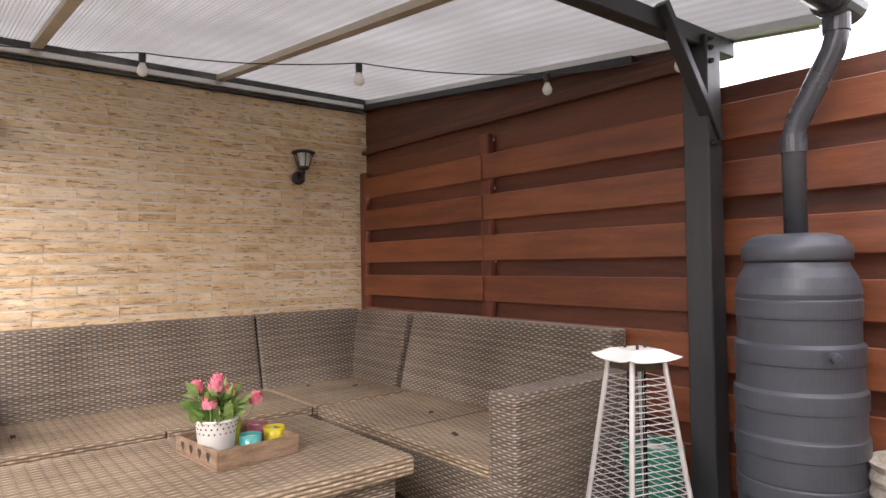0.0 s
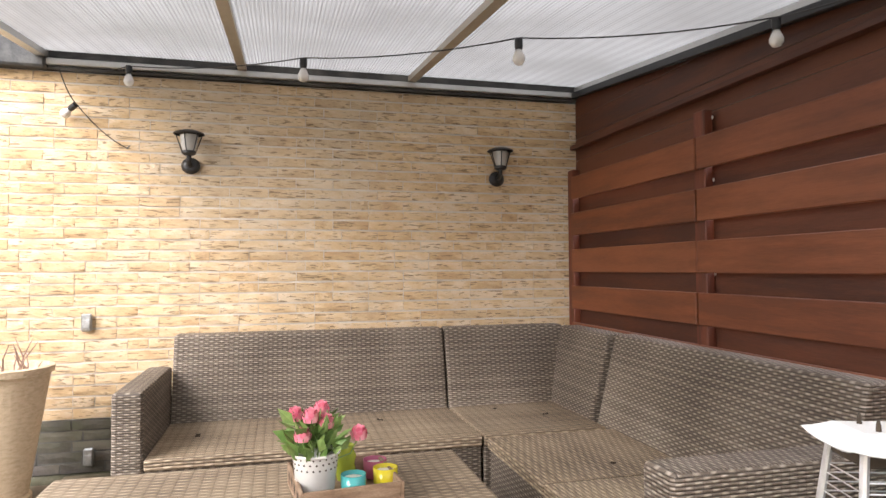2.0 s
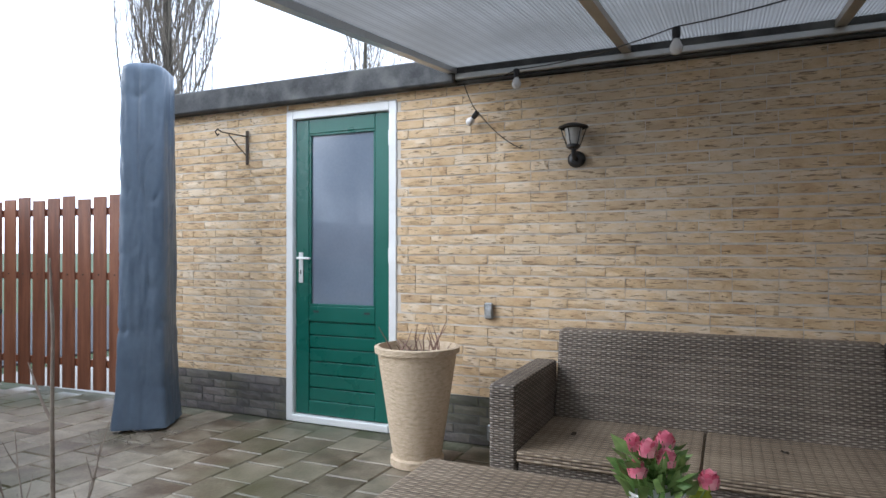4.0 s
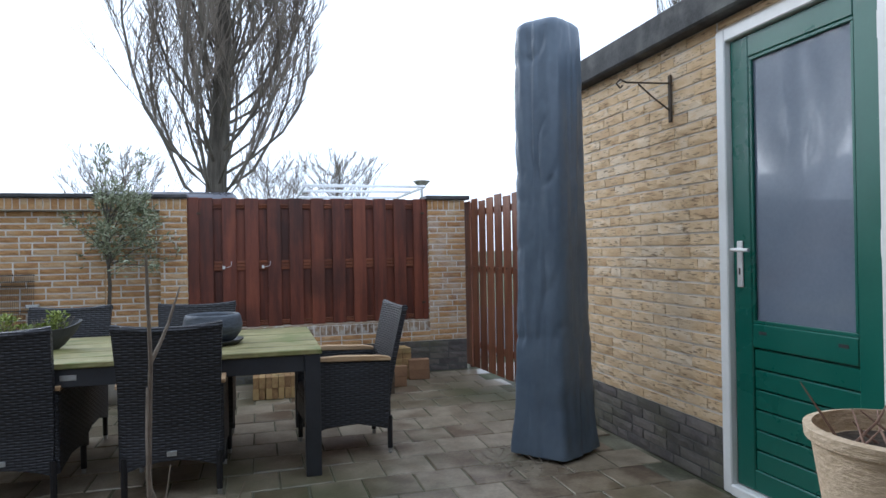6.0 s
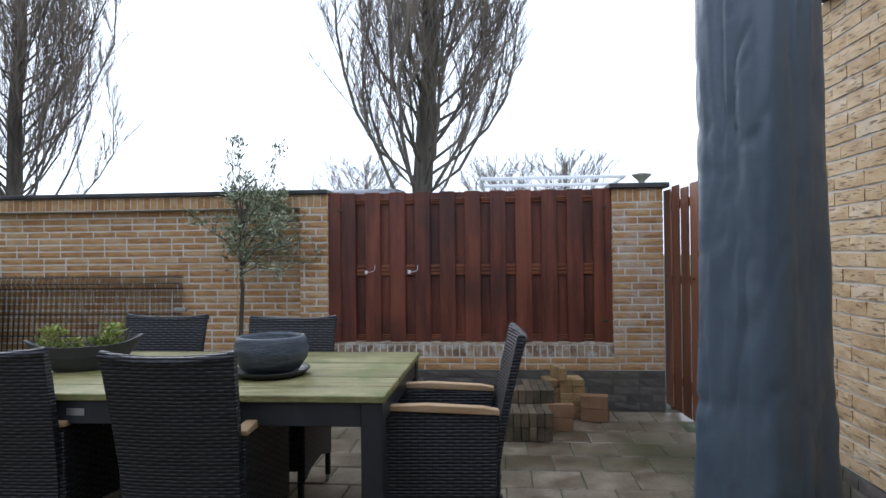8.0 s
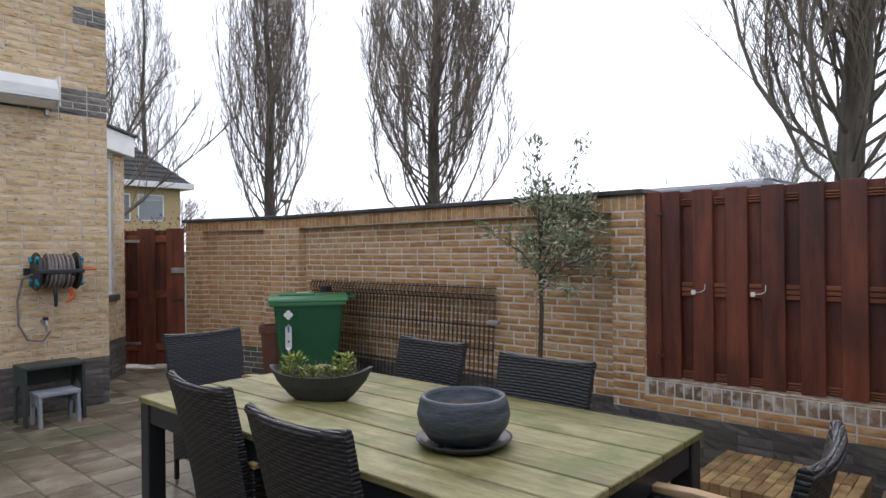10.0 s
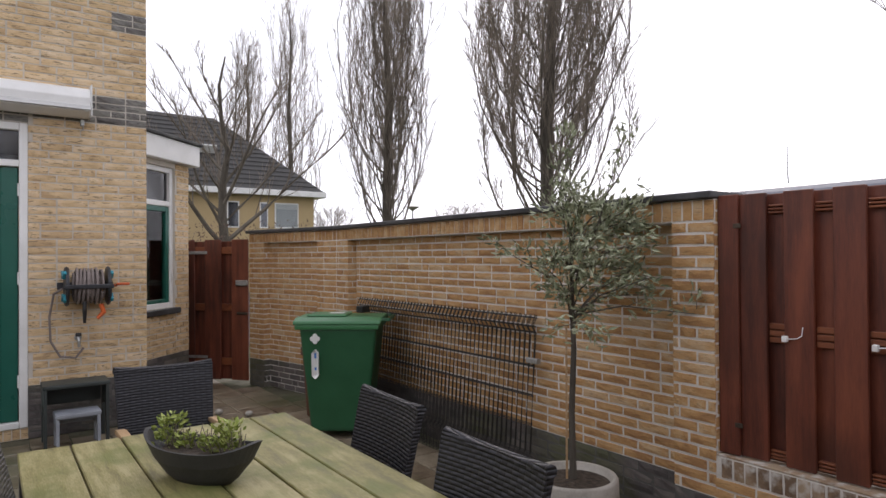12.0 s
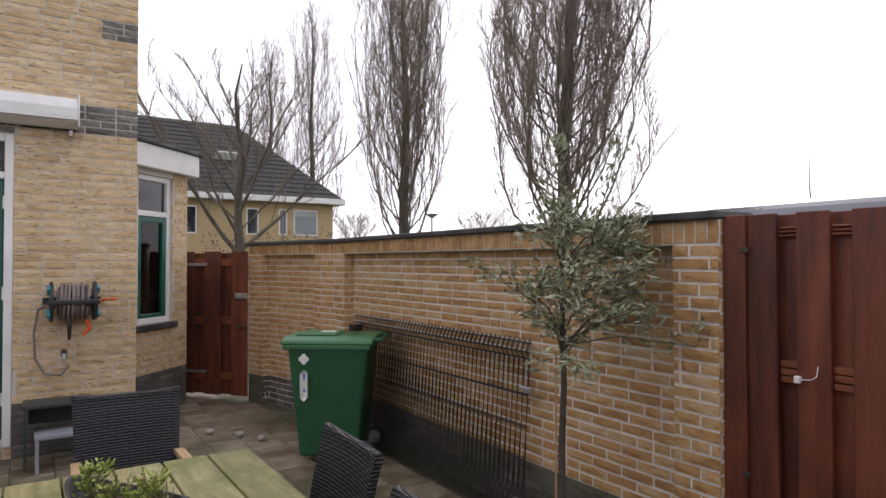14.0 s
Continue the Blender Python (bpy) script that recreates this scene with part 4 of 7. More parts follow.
ob = part_of("leaves", leaves(150, pot_leaf, 0.062, 3, 0.5), LEAF_G, fp, "fresh green leaves")
ob["kind"] = "stuff"
for k, (x, y, z) in enumerate(((-0.015, -0.035, 0.245), (0.03, -0.03, 0.225), (-0.04, -0.05, 0.195), (-0.06, 0.02, 0.24), (0.13, -0.03, 0.185), (0.02, 0.04, 0.25))):
    fl = part("flower", tube([(x * 0.3, y * 0.3, 0.1), (x * 0.8, y * 0.8, z - 0.06), (x, y, z - 0.01)], 0.0022, 5), LEAF_G, fp, "pink rose-like flower")
    bm = bmesh.new()
    rr = random.Random(k)
    for ring, (r, h, n) in enumerate(((0.006, 0.016, 4), (0.012, 0.012, 6), (0.018, 0.004, 8), (0.021, -0.006, 8))):
        for i in range(n):
            a = 2 * math.pi * i / n + ring * 0.4
            c = Vector((r * math.cos(a), r * math.sin(a), h))
            o, t = Vector((math.cos(a), math.sin(a), 0)), Vector((-math.sin(a), math.cos(a), 0))
            w = 0.012
            vs = [bm.verts.new(Vector((x, y, z)) + q) for q in (c - t * w * 0.6 - Vector((0, 0, 0.012)), c + t * w * 0.6 - Vector((0, 0, 0.012)), c + t * w * 0.8 + o * 0.004 + Vector((0, 0, 0.004)), c + o * 0.007 + Vector((0, 0, 0.009)), c - t * w * 0.8 + o * 0.004 + Vector((0, 0, 0.004)))]
            bm.faces.new(vs)
    part("petals", bm, PETAL, fl)


def tint_glass(name, c):
    return material(name, [tuple(v * 0.85 for v in c), c], rough=0.15, scale=4, bump=0.0)


WAX = material("candle_wax", [(0.75, 0.72, 0.62), (0.82, 0.79, 0.7)], rough=0.5, scale=9, bump=0.02)
for nm, c, x, y, r, h in (("turquoise", (0.08, 0.42, 0.42), 0.93, 1.97, 0.045, 0.072), ("yellow", (0.62, 0.52, 0.03), 1.05, 2.01, 0.045, 0.075), ("pink", (0.50, 0.13, 0.22), 1.03, 2.14, 0.045, 0.068), ("lime green", (0.40, 0.48, 0.06), 0.92, 2.14, 0.036, 0.13)):
    cg = thing("candle_glass", nm + " glass candle holder standing in the wooden tray", "candle holder", (x, y, 0.463), group="coloured candle glasses")
    prof = [(r * 0.85, 0), (r * 0.95, 0.004), (r, h), (r * 0.94, h), (r * 0.9, h - 0.02), (0, h - 0.021)]
    if h > 0.1:
        prof = [(r * 0.9, 0), (r * 1.1, 0.03), (r * 0.9, 0.06), (r * 1.1, 0.09), (r * 0.75, 0.115), (r * 0.9, h), (r * 0.8, h), (0.0, h - 0.02)]
    part("glass", lathe(prof, 24, cap=False), tint_glass(nm.replace(" ", "_") + "_glass", c), cg, smooth=True)
    if h < 0.1:
        part("wax", moved(lathe([(r * 0.86, 0), (r * 0.84, 0.003), (0.002, 0.002)], 20), pose(0, 0, h - 0.018)), WAX, cg, "pale candle wax")

# ---- pyramid patio heater ----
ht = thing("patio_heater", "steel pyramid patio heater with a white reflector cap", "patio heater", (2.07, 0.93, 0), -18)
ht.scale = (0.80, 0.80, 0.925)
part("burner_base", prism([(-0.2, 0.0), (0.2, 0.0), (0.185, 0.22), (-0.185, 0.22)], -0.2, 0.2, 0.01), STEEL, ht)
for sx in (-1, 1):
    for sy in (-1, 1):
        part("leg", tube([(sx * 0.185, sy * 0.185, 0.2), (sx * 0.092, sy * 0.092, 0.895)], 0.013, 8), STEEL, ht)
for z in [0.25 + 0.026 * k for k in range(23)]:
    f = (z - 0.2) / 0.695
    r = 0.185 + (0.092 - 0.185) * f - 0.004
    for side in range(4):
        part("guard_wire", moved(tube([(-r, -r, z), (r, -r, z)], 0.0022, 5), Matrix.Rotation(side * math.pi / 2, 4, "Z")), STEEL, ht)
part("glass_tube", lathe([(0.045, 0.22), (0.045, 0.87)], 20, cap=False), CLEAR, ht)
part("collar", bx(-0.095, -0.095, 0.855, 0.095, 0.095, 0.905, 0.006), RUST, ht, "browned metal collar")
bm = bmesh.new()
rings = []
for r, z, lift in ((0.151, 0.893, 0.016), (0.153, 0.896, 0.016), (0.128, 0.913, 0.006), (0.088, 0.938, 0.0), (0.084, 0.939, 0.0)):
    ring = []
    for k in range(32):
        side, s = divmod(k, 8)
        s = s / 4 - 1
        bow = 1 - 0.035 * (1 - s * s)
        ring.append(bm.verts.new(Matrix.Rotation(side * math.pi / 2, 3, "Z") @ Vector((r * bow, r * s * (1.0 if abs(s) < 1 else 1.01), z + lift * s * s * abs(s)))))
    rings.append(ring)
for a, b in zip(rings, rings[1:]):
    for k in range(32):
        bm.faces.new((a[k], a[(k + 1) % 32], b[(k + 1) % 32], b[k]))
bm.faces.new(rings[-1])
part("reflector_cap", bm, WHITE, ht, "white square cap with flared corners")
for a in range(3):
    part("wing_nut", moved(lathe([(0.008, 0), (0.007, 0.018), (0.003, 0.03)], 8), pose(0.055 * math.cos(a * 2.1), 0.055 * math.sin(a * 2.1), 0.938)), RUST, ht)

tub = thing("plastic_tub", "green plastic tub with a round lid beside the post", "tub", (2.40, 1.08, 0))
TUBG = material("green_plastic", [(0.01, 0.16, 0.10), (0.016, 0.20, 0.125)], rough=0.35, scale=4, bump=0.03)
part("body", lathe([(0.10, 0), (0.11, 0.01), (0.125, 0.30), (0.12, 0.33)], 28), TUBG, tub, smooth=False)
part("rim", lathe([(0.128, 0.33), (0.135, 0.335), (0.135, 0.40), (0.125, 0.41), (0.105, 0.41), (0.105, 0.385), (0.0, 0.383)], 28, cap=False), TUBG, tub)
part("label", moved(lathe([(0.075, 0), (0.074, 0.002)], 24), pose(0, 0, 0.384)), WHITE, tub, "worn pale round label")

wp = thing("wicker_basket", "pale whitewashed wicker basket by the fence", "basket", (2.58, 0.12, 0))
part("basket", lathe([(0.15, 0)] + [(0.17 + 0.012 * (k % 2), 0.02 + 0.028 * k) for k in range(18)] + [(0.15, 0.5), (0.12, 0.4), (0, 0.38)], 30, cap=False),
     material("whitewashed_wicker", [(0.28, 0.24, 0.19), (0.44, 0.40, 0.33)], rough=0.8, scale=30, bump=0.6, fine=80), wp)

# ---- rain barrel, downpipe and gutter ----
rb = thing("rain_barrel", "dark grey plastic rain barrel with moulded bands", "rain barrel", (2.49, 0.50, 0))
rb.scale = (1.06, 1.06, 1.01)
prof = [(0.20, 0.0), (0.215, 0.02)]
for k in range(6):
    z = 0.07 + k * 0.165
    r = 0.198 + 0.012 * math.sin(math.pi * min(1, (k + 0.5) / 5.5))
    prof += [(r, z), (r + 0.0005, z + 0.03), (r + 0.0008, z + 0.075), (r + 0.0012, z + 0.085), (r + 0.005, z + 0.090), (r + 0.0055, z + 0.10), (r + 0.0055, z + 0.145), (r + 0.005, z + 0.152), (r + 0.0008, z + 0.157)]
prof += [(0.203, 1.07), (0.20, 1.09), (0.19, 1.13), (0.172, 1.165), (0.165, 1.185)]
part("barrel", lathe(prof, 72), PLASTIC_G, rb, smooth=False)
part("lid", lathe([(0.165, 1.187), (0.176, 1.192), (0.179, 1.20), (0.179, 1.235), (0.176, 1.245), (0.162, 1.262), (0.145, 1.28), (0.10, 1.29), (0.05, 1.293)], 40), PLASTIC_G, rb, smooth=True)
part("tap_boss", moved(lathe([(0.02, 0), (0.018, 0.02), (0.01, 0.022)], 12), pose(-0.16, -0.175, 0.86, 90, 0, -40)), PLASTIC_G, rb)
gut = thing("gutter", "dark grey plastic gutter with a bent downpipe", "gutter")
bm = bmesh.new()
rows = []
for x in (RX0 - 0.05, 2.57):
    rows.append([bm.verts.new((x, 0.34 + r * math.cos(a), roof_z(0.42) - 0.035 + r * math.sin(a))) for r in (0.068, 0.062) for a in ([math.pi + k * math.pi / 12 for k in range(13)] if r > 0.065 else [2 * math.pi - k * math.pi / 12 for k in range(13)])])
for i in range(26):
    j = (i + 1) % 26
    bm.faces.new((rows[0][i], rows[0][j], rows[1][j], rows[1][i]))
part("channel", bm, PVC, gut)
part("outlet", tube([(2.45, 0.34, roof_z(0.42) - 0.045), (2.61, 0.34, roof_z(0.42) - 0.045)], 0.074, 20), PVC, gut)
zt = roof_z(0.42) - 0.08
part("downpipe", tube([(2.50, 0.34, zt), (2.50, 0.34, zt - 0.10), (2.50, 0.355, zt - 0.15), (2.50, 0.48, 1.74), (2.50, 0.50, 1.68), (2.50, 0.50, 1.30)], 0.042, 20), PVC, gut, smooth=True)
for (y, z) in ((0.50, 1.65), (0.34, zt - 0.05)):
    part("socket", tube([(2.50, y, z - 0.035), (2.50, y, z + 0.035)], 0.047, 20), PVC, gut)

# ---- string of lights ----
st = thing("string_lights", "black cable with opal bulbs hung under the veranda roof", "string lights")
bulbs = [(2.50, 0.96, 2.08), (2.68, 1.90, 2.21), (1.73, 2.40, 2.22), (0.79, 3.03, 2.26), (-0.20, 3.80, 2.39), (-0.555, 4.03, 2.22)]
line = []
anchors = [(2.54, 0.97, 2.15), *[(x, y, z + 0.085) for x, y, z in bulbs[1:4]], (-0.20, 3.80, 2.47), (-0.62, 3.96, 2.47), (-0.535, 4.02, 2.27), (-0.27, 4.10, 2.03)]
for a, b in zip(anchors, anchors[1:]):
    for k in range(8):
        t = k / 8
        p = Vector(a).lerp(Vector(b), t)
        p.z -= 0.03 * 4 * t * (1 - t)
        line.append(p)
line.append(Vector(anchors[-1]))
part("cable", tube(line, 0.0035, 5), BLACKM, st)
for k, (x, y, z) in enumerate(bulbs):
    tilt = pose(x, y, z + 0.07, 0, 0, 0) if k < 5 else pose(x, y, z + 0.05, 25, 55, 0)
    hold = part("socket", moved(lathe([(0.016, 0), (0.019, 0.012), (0.019, 0.05), (0.008, 0.055)], 14), tilt @ pose(0, 0, -0.04)), BLACKM, st)
    part("bulb", moved(lathe([(0.013, -0.04), (0.02, -0.055), (0.029, -0.075), (0.028, -0.092), (0.018, -0.107), (0.003, -0.112)], 18), tilt), BULB, hold, "opal glass bulb", smooth=True)
part("hook", tube([(-0.27, 4.118, 2.03), (-0.27, 4.09, 2.03), (-0.25, 4.085, 2.045)], 0.004, 5), BLACKM, st)


# ---- wall lanterns ----
FROST = material("frosted_glass", [(0.42, 0.41, 0.38), (0.52, 0.51, 0.48)], rough=0.3, scale=6, bump=0.0)


def lantern(x, z):
    s = thing("wall_lantern", "black metal wall lantern with clear glass", "wall lamp", (x, GY - 0.011, z), 0, group="wall lanterns")
    s.scale = (0.95, 0.95, 0.87)
    part("back_plate", moved(lathe([(0.06, 0), (0.062, 0.01), (0.045, 0.03), (0.03, 0.035)], 24), pose(0, 0, 0, 90, 0, 0)), BLACKM, s)
    part("arm", tube([(0, -0.03, 0), (0, -0.07, 0.0), (0, -0.10, 0.03), (0, -0.105, 0.07)], 0.016, 10), BLACKM, s)
    part("gallery", moved(lathe([(0.03, 0.06), (0.046, 0.075), (0.047, 0.09), (0.04, 0.095)], 20), pose(0, -0.105, 0)), BLACKM, s)
    for k in range(6):
        a = k * math.pi / 3 + 0.3
        part("rib", tube([(0.045 * math.cos(a), -0.105 + 0.045 * math.sin(a), 0.09), (0.085 * math.cos(a), -0.105 + 0.085 * math.sin(a), 0.215)], 0.004, 6), BLACKM, s)
    part("glass", moved(lathe([(0.04, 0.095), (0.052, 0.15), (0.058, 0.21)], 20, cap=False), pose(0, -0.105, 0)), FROST, s, "frosted glass")
    part("lamp_holder", moved(lathe([(0.02, 0.095), (0.02, 0.13), (0.028, 0.135), (0.03, 0.18), (0.02, 0.2)], 16), pose(0, -0.105, 0)), BULB, s, "pale lamp holder")
    part("hat", moved(lathe([(0.095, 0.212), (0.10, 0.216), (0.095, 0.226), (0.05, 0.245), (0.0, 0.25)], 24, cap=False), pose(0, -0.105, 0)), BLACKM, s)


lantern(0.11, 1.93)
lantern(2.205, 1.905)

# ---- small fittings on the garage wall ----
for z, x in ((0.93, -0.49), (0.10, -0.47)):
    so = thing("wall_socket", "small grey outdoor socket on the brick wall", "socket", (x, GY - 0.011, z))
    part("box", bx(-0.03, -0.03, -0.055, 0.03, 0, 0.055, 0.008), GALV, so)
    part("flap", bx(-0.024, -0.036, -0.035, 0.024, -0.031, 0.02, 0.004), GALV, so)
br = thing("hanging_bracket", "rusty iron hanging basket bracket on the brick wall", "bracket", (-2.59, GY - 0.011, 2.065))
part("plate", bx(-0.014, -0.012, -0.02, 0.014, 0.0, 0.26, 0.003), RUST, br)
part("arm", tube([(0, -0.01, 0.21), (0, -0.30, 0.20), (0, -0.34, 0.215), (0, -0.365, 0.19), (0, -0.34, 0.165), (0, -0.325, 0.18)], 0.006, 6), RUST, br)
part("strut", tube([(0, -0.01, 0.05), (0, -0.12, 0.12), (0, -0.22, 0.195)], 0.005, 6), RUST, br)

# ---- tall planter ----
DRYSTEM = material("dry_stems", [(0.22, 0.13, 0.10), (0.36, 0.24, 0.18)], rough=0.9, scale=20, bump=0.1)
pl = thing("tall_planter", "tall tapered sand-coloured planter with dry stems", "planter", (-0.79, 3.60, 0))
pl.scale = (1.02, 1.02, 1.0)
part("pot", lathe([(0.15, 0), (0.165, 0.005), (0.165, 0.05), (0.15, 0.06), (0.245, 0.70), (0.262, 0.705), (0.265, 0.74), (0.24, 0.745), (0.225, 0.68), (0.0, 0.67)], 40, cap=False), SANDPOT, pl, smooth=False)
part("soil", moved(lathe([(0.223, 0), (0.2, 0.01), (0.0, 0.012)], 24), pose(0, 0, 0.675)), EARTH, pl)
rr = random.Random(5)
for k in range(22):
    a, r = rr.uniform(0, 6.28), rr.uniform(0.02, 0.17)
    p = Vector((r * math.cos(a), r * math.sin(a), 0.68))
    q = p + Vector((rr.uniform(-0.1, 0.1), rr.uniform(-0.1, 0.1), rr.uniform(0.06, 0.2)))
    part("dry_stem", tube([p, p.lerp(q, 0.5) + Vector((rr.uniform(-0.02, 0.02), 0, 0)), q], [0.005, 0.004, 0.002], 5), DRYSTEM, pl, "dry reddish stem")

# ---- covered parasol ----
pa = thing("covered_parasol", "tall folded parasol under a blue-grey cover", "parasol", (-3.07, 3.55, 0))
pa.scale = (0.77, 0.84, 1)
bm = bmesh.new()
rr = random.Random(9)
rings = []
N = 84
for i in range(110):
    t = i / 109
    z = 0.025 + 2.745 * t
    r = 0.240 + 0.03 * (1 - t) ** 2 + 0.03 * max(0, 0.10 - t) / 0.10 - 0.06 * max(0, t - 0.8)
    if t > 0.975:
        r *= math.sqrt(max(0.02, 1 - ((t - 0.975) / 0.027) ** 2))
    ring = []
    q_ = 5 + 9 * max(0, 0.35 - t) / 0.35
    for k in range(N):
        a = 2 * math.pi * k / N
        sq = 1 / max(abs(math.cos(a - 0.6)) ** q_ + abs(math.sin(a - 0.6)) ** q_, 1e-6) ** (1 / q_)
        p = Vector((math.cos(a) * 1.6, math.sin(a) * 1.6, z * 0.9))
        fold = noise.noise(p * 1.7) * 0.009 + 0.006 * (0.5 - abs(noise.noise(Vector((p.x * 2.2 + z * 0.7, p.y * 2.2 - z * 0.5, z * 0.6))))) + 0.006 * noise.noise(Vector((p.x * 5, p.y * 5, z * 0.8))) + 0.003 * noise.noise(Vector((p.x * 6, p.y * 6, z * 7))) + noise.noise(Vector((p.x * 2.6 + z * 1.2, p.y * 2.6, z * 1.6))) * 0.006 + 0.003 * math.sin(5 * a + z * 1.7) - 0.010 * max(0, 0.08 - abs(noise.noise(Vector((p.x * 0.8 + z * 1.5, p.y * 0.8 - z * 1.1, z * 0.4 + 3))))) / 0.08 - 0.006 * max(0, 0.06 - abs(noise.noise(Vector((p.x * 1.4 - z * 2.6, p.y * 1.4 + z * 1.2, z * 1.3 + 9)))))/0.06
        pleat = 0.010 * abs(math.sin(7 * a + 2.2 * z + 1.5 * noise.noise(Vector((p.x, p.y, z * 0.5))))) ** 0.7 * (0.35 + 0.65 * max(0, noise.noise(Vector((p.x * 1.1, p.y * 1.1, z * 0.7 + 5))) + 0.4))
        seam = -0.006 * math.exp(-((z - 0.75) / 0.012) ** 2) - 0.005 * math.exp(-((z - 1.62) / 0.012) ** 2)
        rr_ = (0.86 * r * sq + (fold * 1.35 + pleat + seam) * min(1, (1.02 - t) * 12))
        ring.append(bm.verts.new((rr_ * 0.92 * math.cos(a), rr_ * math.sin(a), z)))
    rings.append(ring)
for a, b in zip(rings, rings[1:]):
    for k in range(N):
        bm.faces.new((a[k], a[(k + 1) % N], b[(k + 1) % N], b[k]))
bm.faces.new(rings[-1])
part("cover", bm, COVER, pa, smooth=True)
part("pole", lathe([(0.03, 0), (0.03, 1.0)], 12), CHARCOAL, pa)
part("foot", lathe([(0.21, 0), (0.2, 0.05), (0.05, 0.06)], 24), CHARCOAL, pa)
ob = thing("leaf_litter", "dry twigs and leaves round the parasol foot", "litter", (-3.15, 3.42, 0.004))
bm = bmesh.new()
for k in range(60):
    p = Vector((rr.uniform(-0.1, 0.5), rr.uniform(-0.35, 0.1), 0.004))
    tube([p, p + Vector((rr.uniform(-0.06, 0.06), rr.uniform(-0.06, 0.06), rr.uniform(0, 0.03)))], 0.003, 4, bm)
part("twigs", bm, TWIG, ob)

for k, (x, y, z) in enumerate(((0.25, 3.37, 0.36), (1.25, 3.47, 0.36), (2.15, 2.35, 0.36), (2.0, 3.57, 0.36), (2.25, 3.35, 0.36), (1.95, 1.9, 0.36))):
    dl = thing("dry_leaf", "dry brown leaf lying on the wicker seat", "leaf", (x, y, z), k * 70, group="dry leaves on the sofa")
    part("leaf", moved(prism([(-0.018, 0.0), (-0.008, 0.008), (0.004, 0.004), (0.018, 0.010), (0.018, 0.008), (0.004, 0.002), (-0.008, 0.005)], -0.012, 0.012), pose(0, 0, 0)), EARTH, dl)


# ---- dining table and chairs ----
TX0, TX1, TY0, TY1, TZ = -4.33, -3.12, -0.37, 2.09, 0.745
dt = thing("dining_table", "garden table with mossy boards on a charcoal metal frame", "table", ((TX0 + TX1) / 2, (TY0 + TY1) / 2, 0))
hx, hy = (TX1 - TX0) / 2, (TY1 - TY0) / 2
nb = 6
for k in range(nb):
    w = 2 * hx / nb
    x = -hx + k * w
    part("board", bx(x + 0.003, -hy, TZ - 0.03, x + w - 0.005, hy, TZ + random.uniform(-0.0015, 0.0015), 0.004), MOSSWOOD, dt)
for sx in (-1, 1):
    part("apron", bx(sx * (hx - 0.04) - 0.02, -hy + 0.10, TZ - 0.13, sx * (hx - 0.04) + 0.02, hy - 0.10, TZ - 0.031, 0.003), CHARCOAL, dt)
    part("apron", bx(-hx + 0.10, sx * (hy - 0.04) - 0.02, TZ - 0.13, hx - 0.10, sx * (hy - 0.04) + 0.02, TZ - 0.031, 0.003), CHARCOAL, dt)
    for sy in (-1, 1):
        part("leg", bx(sx * (hx - 0.055) - 0.045, sy * (hy - 0.055) - 0.045, 0, sx * (hx - 0.055) + 0.045, sy * (hy - 0.055) + 0.045, TZ - 0.031, 0.005), CHARCOAL, dt)
part("maker_plate", bx(hx - 0.0195, -0.14, TZ - 0.095, hx - 0.0175, -0.06, TZ - 0.065, 0.001), GALV, dt, "small metal plate")


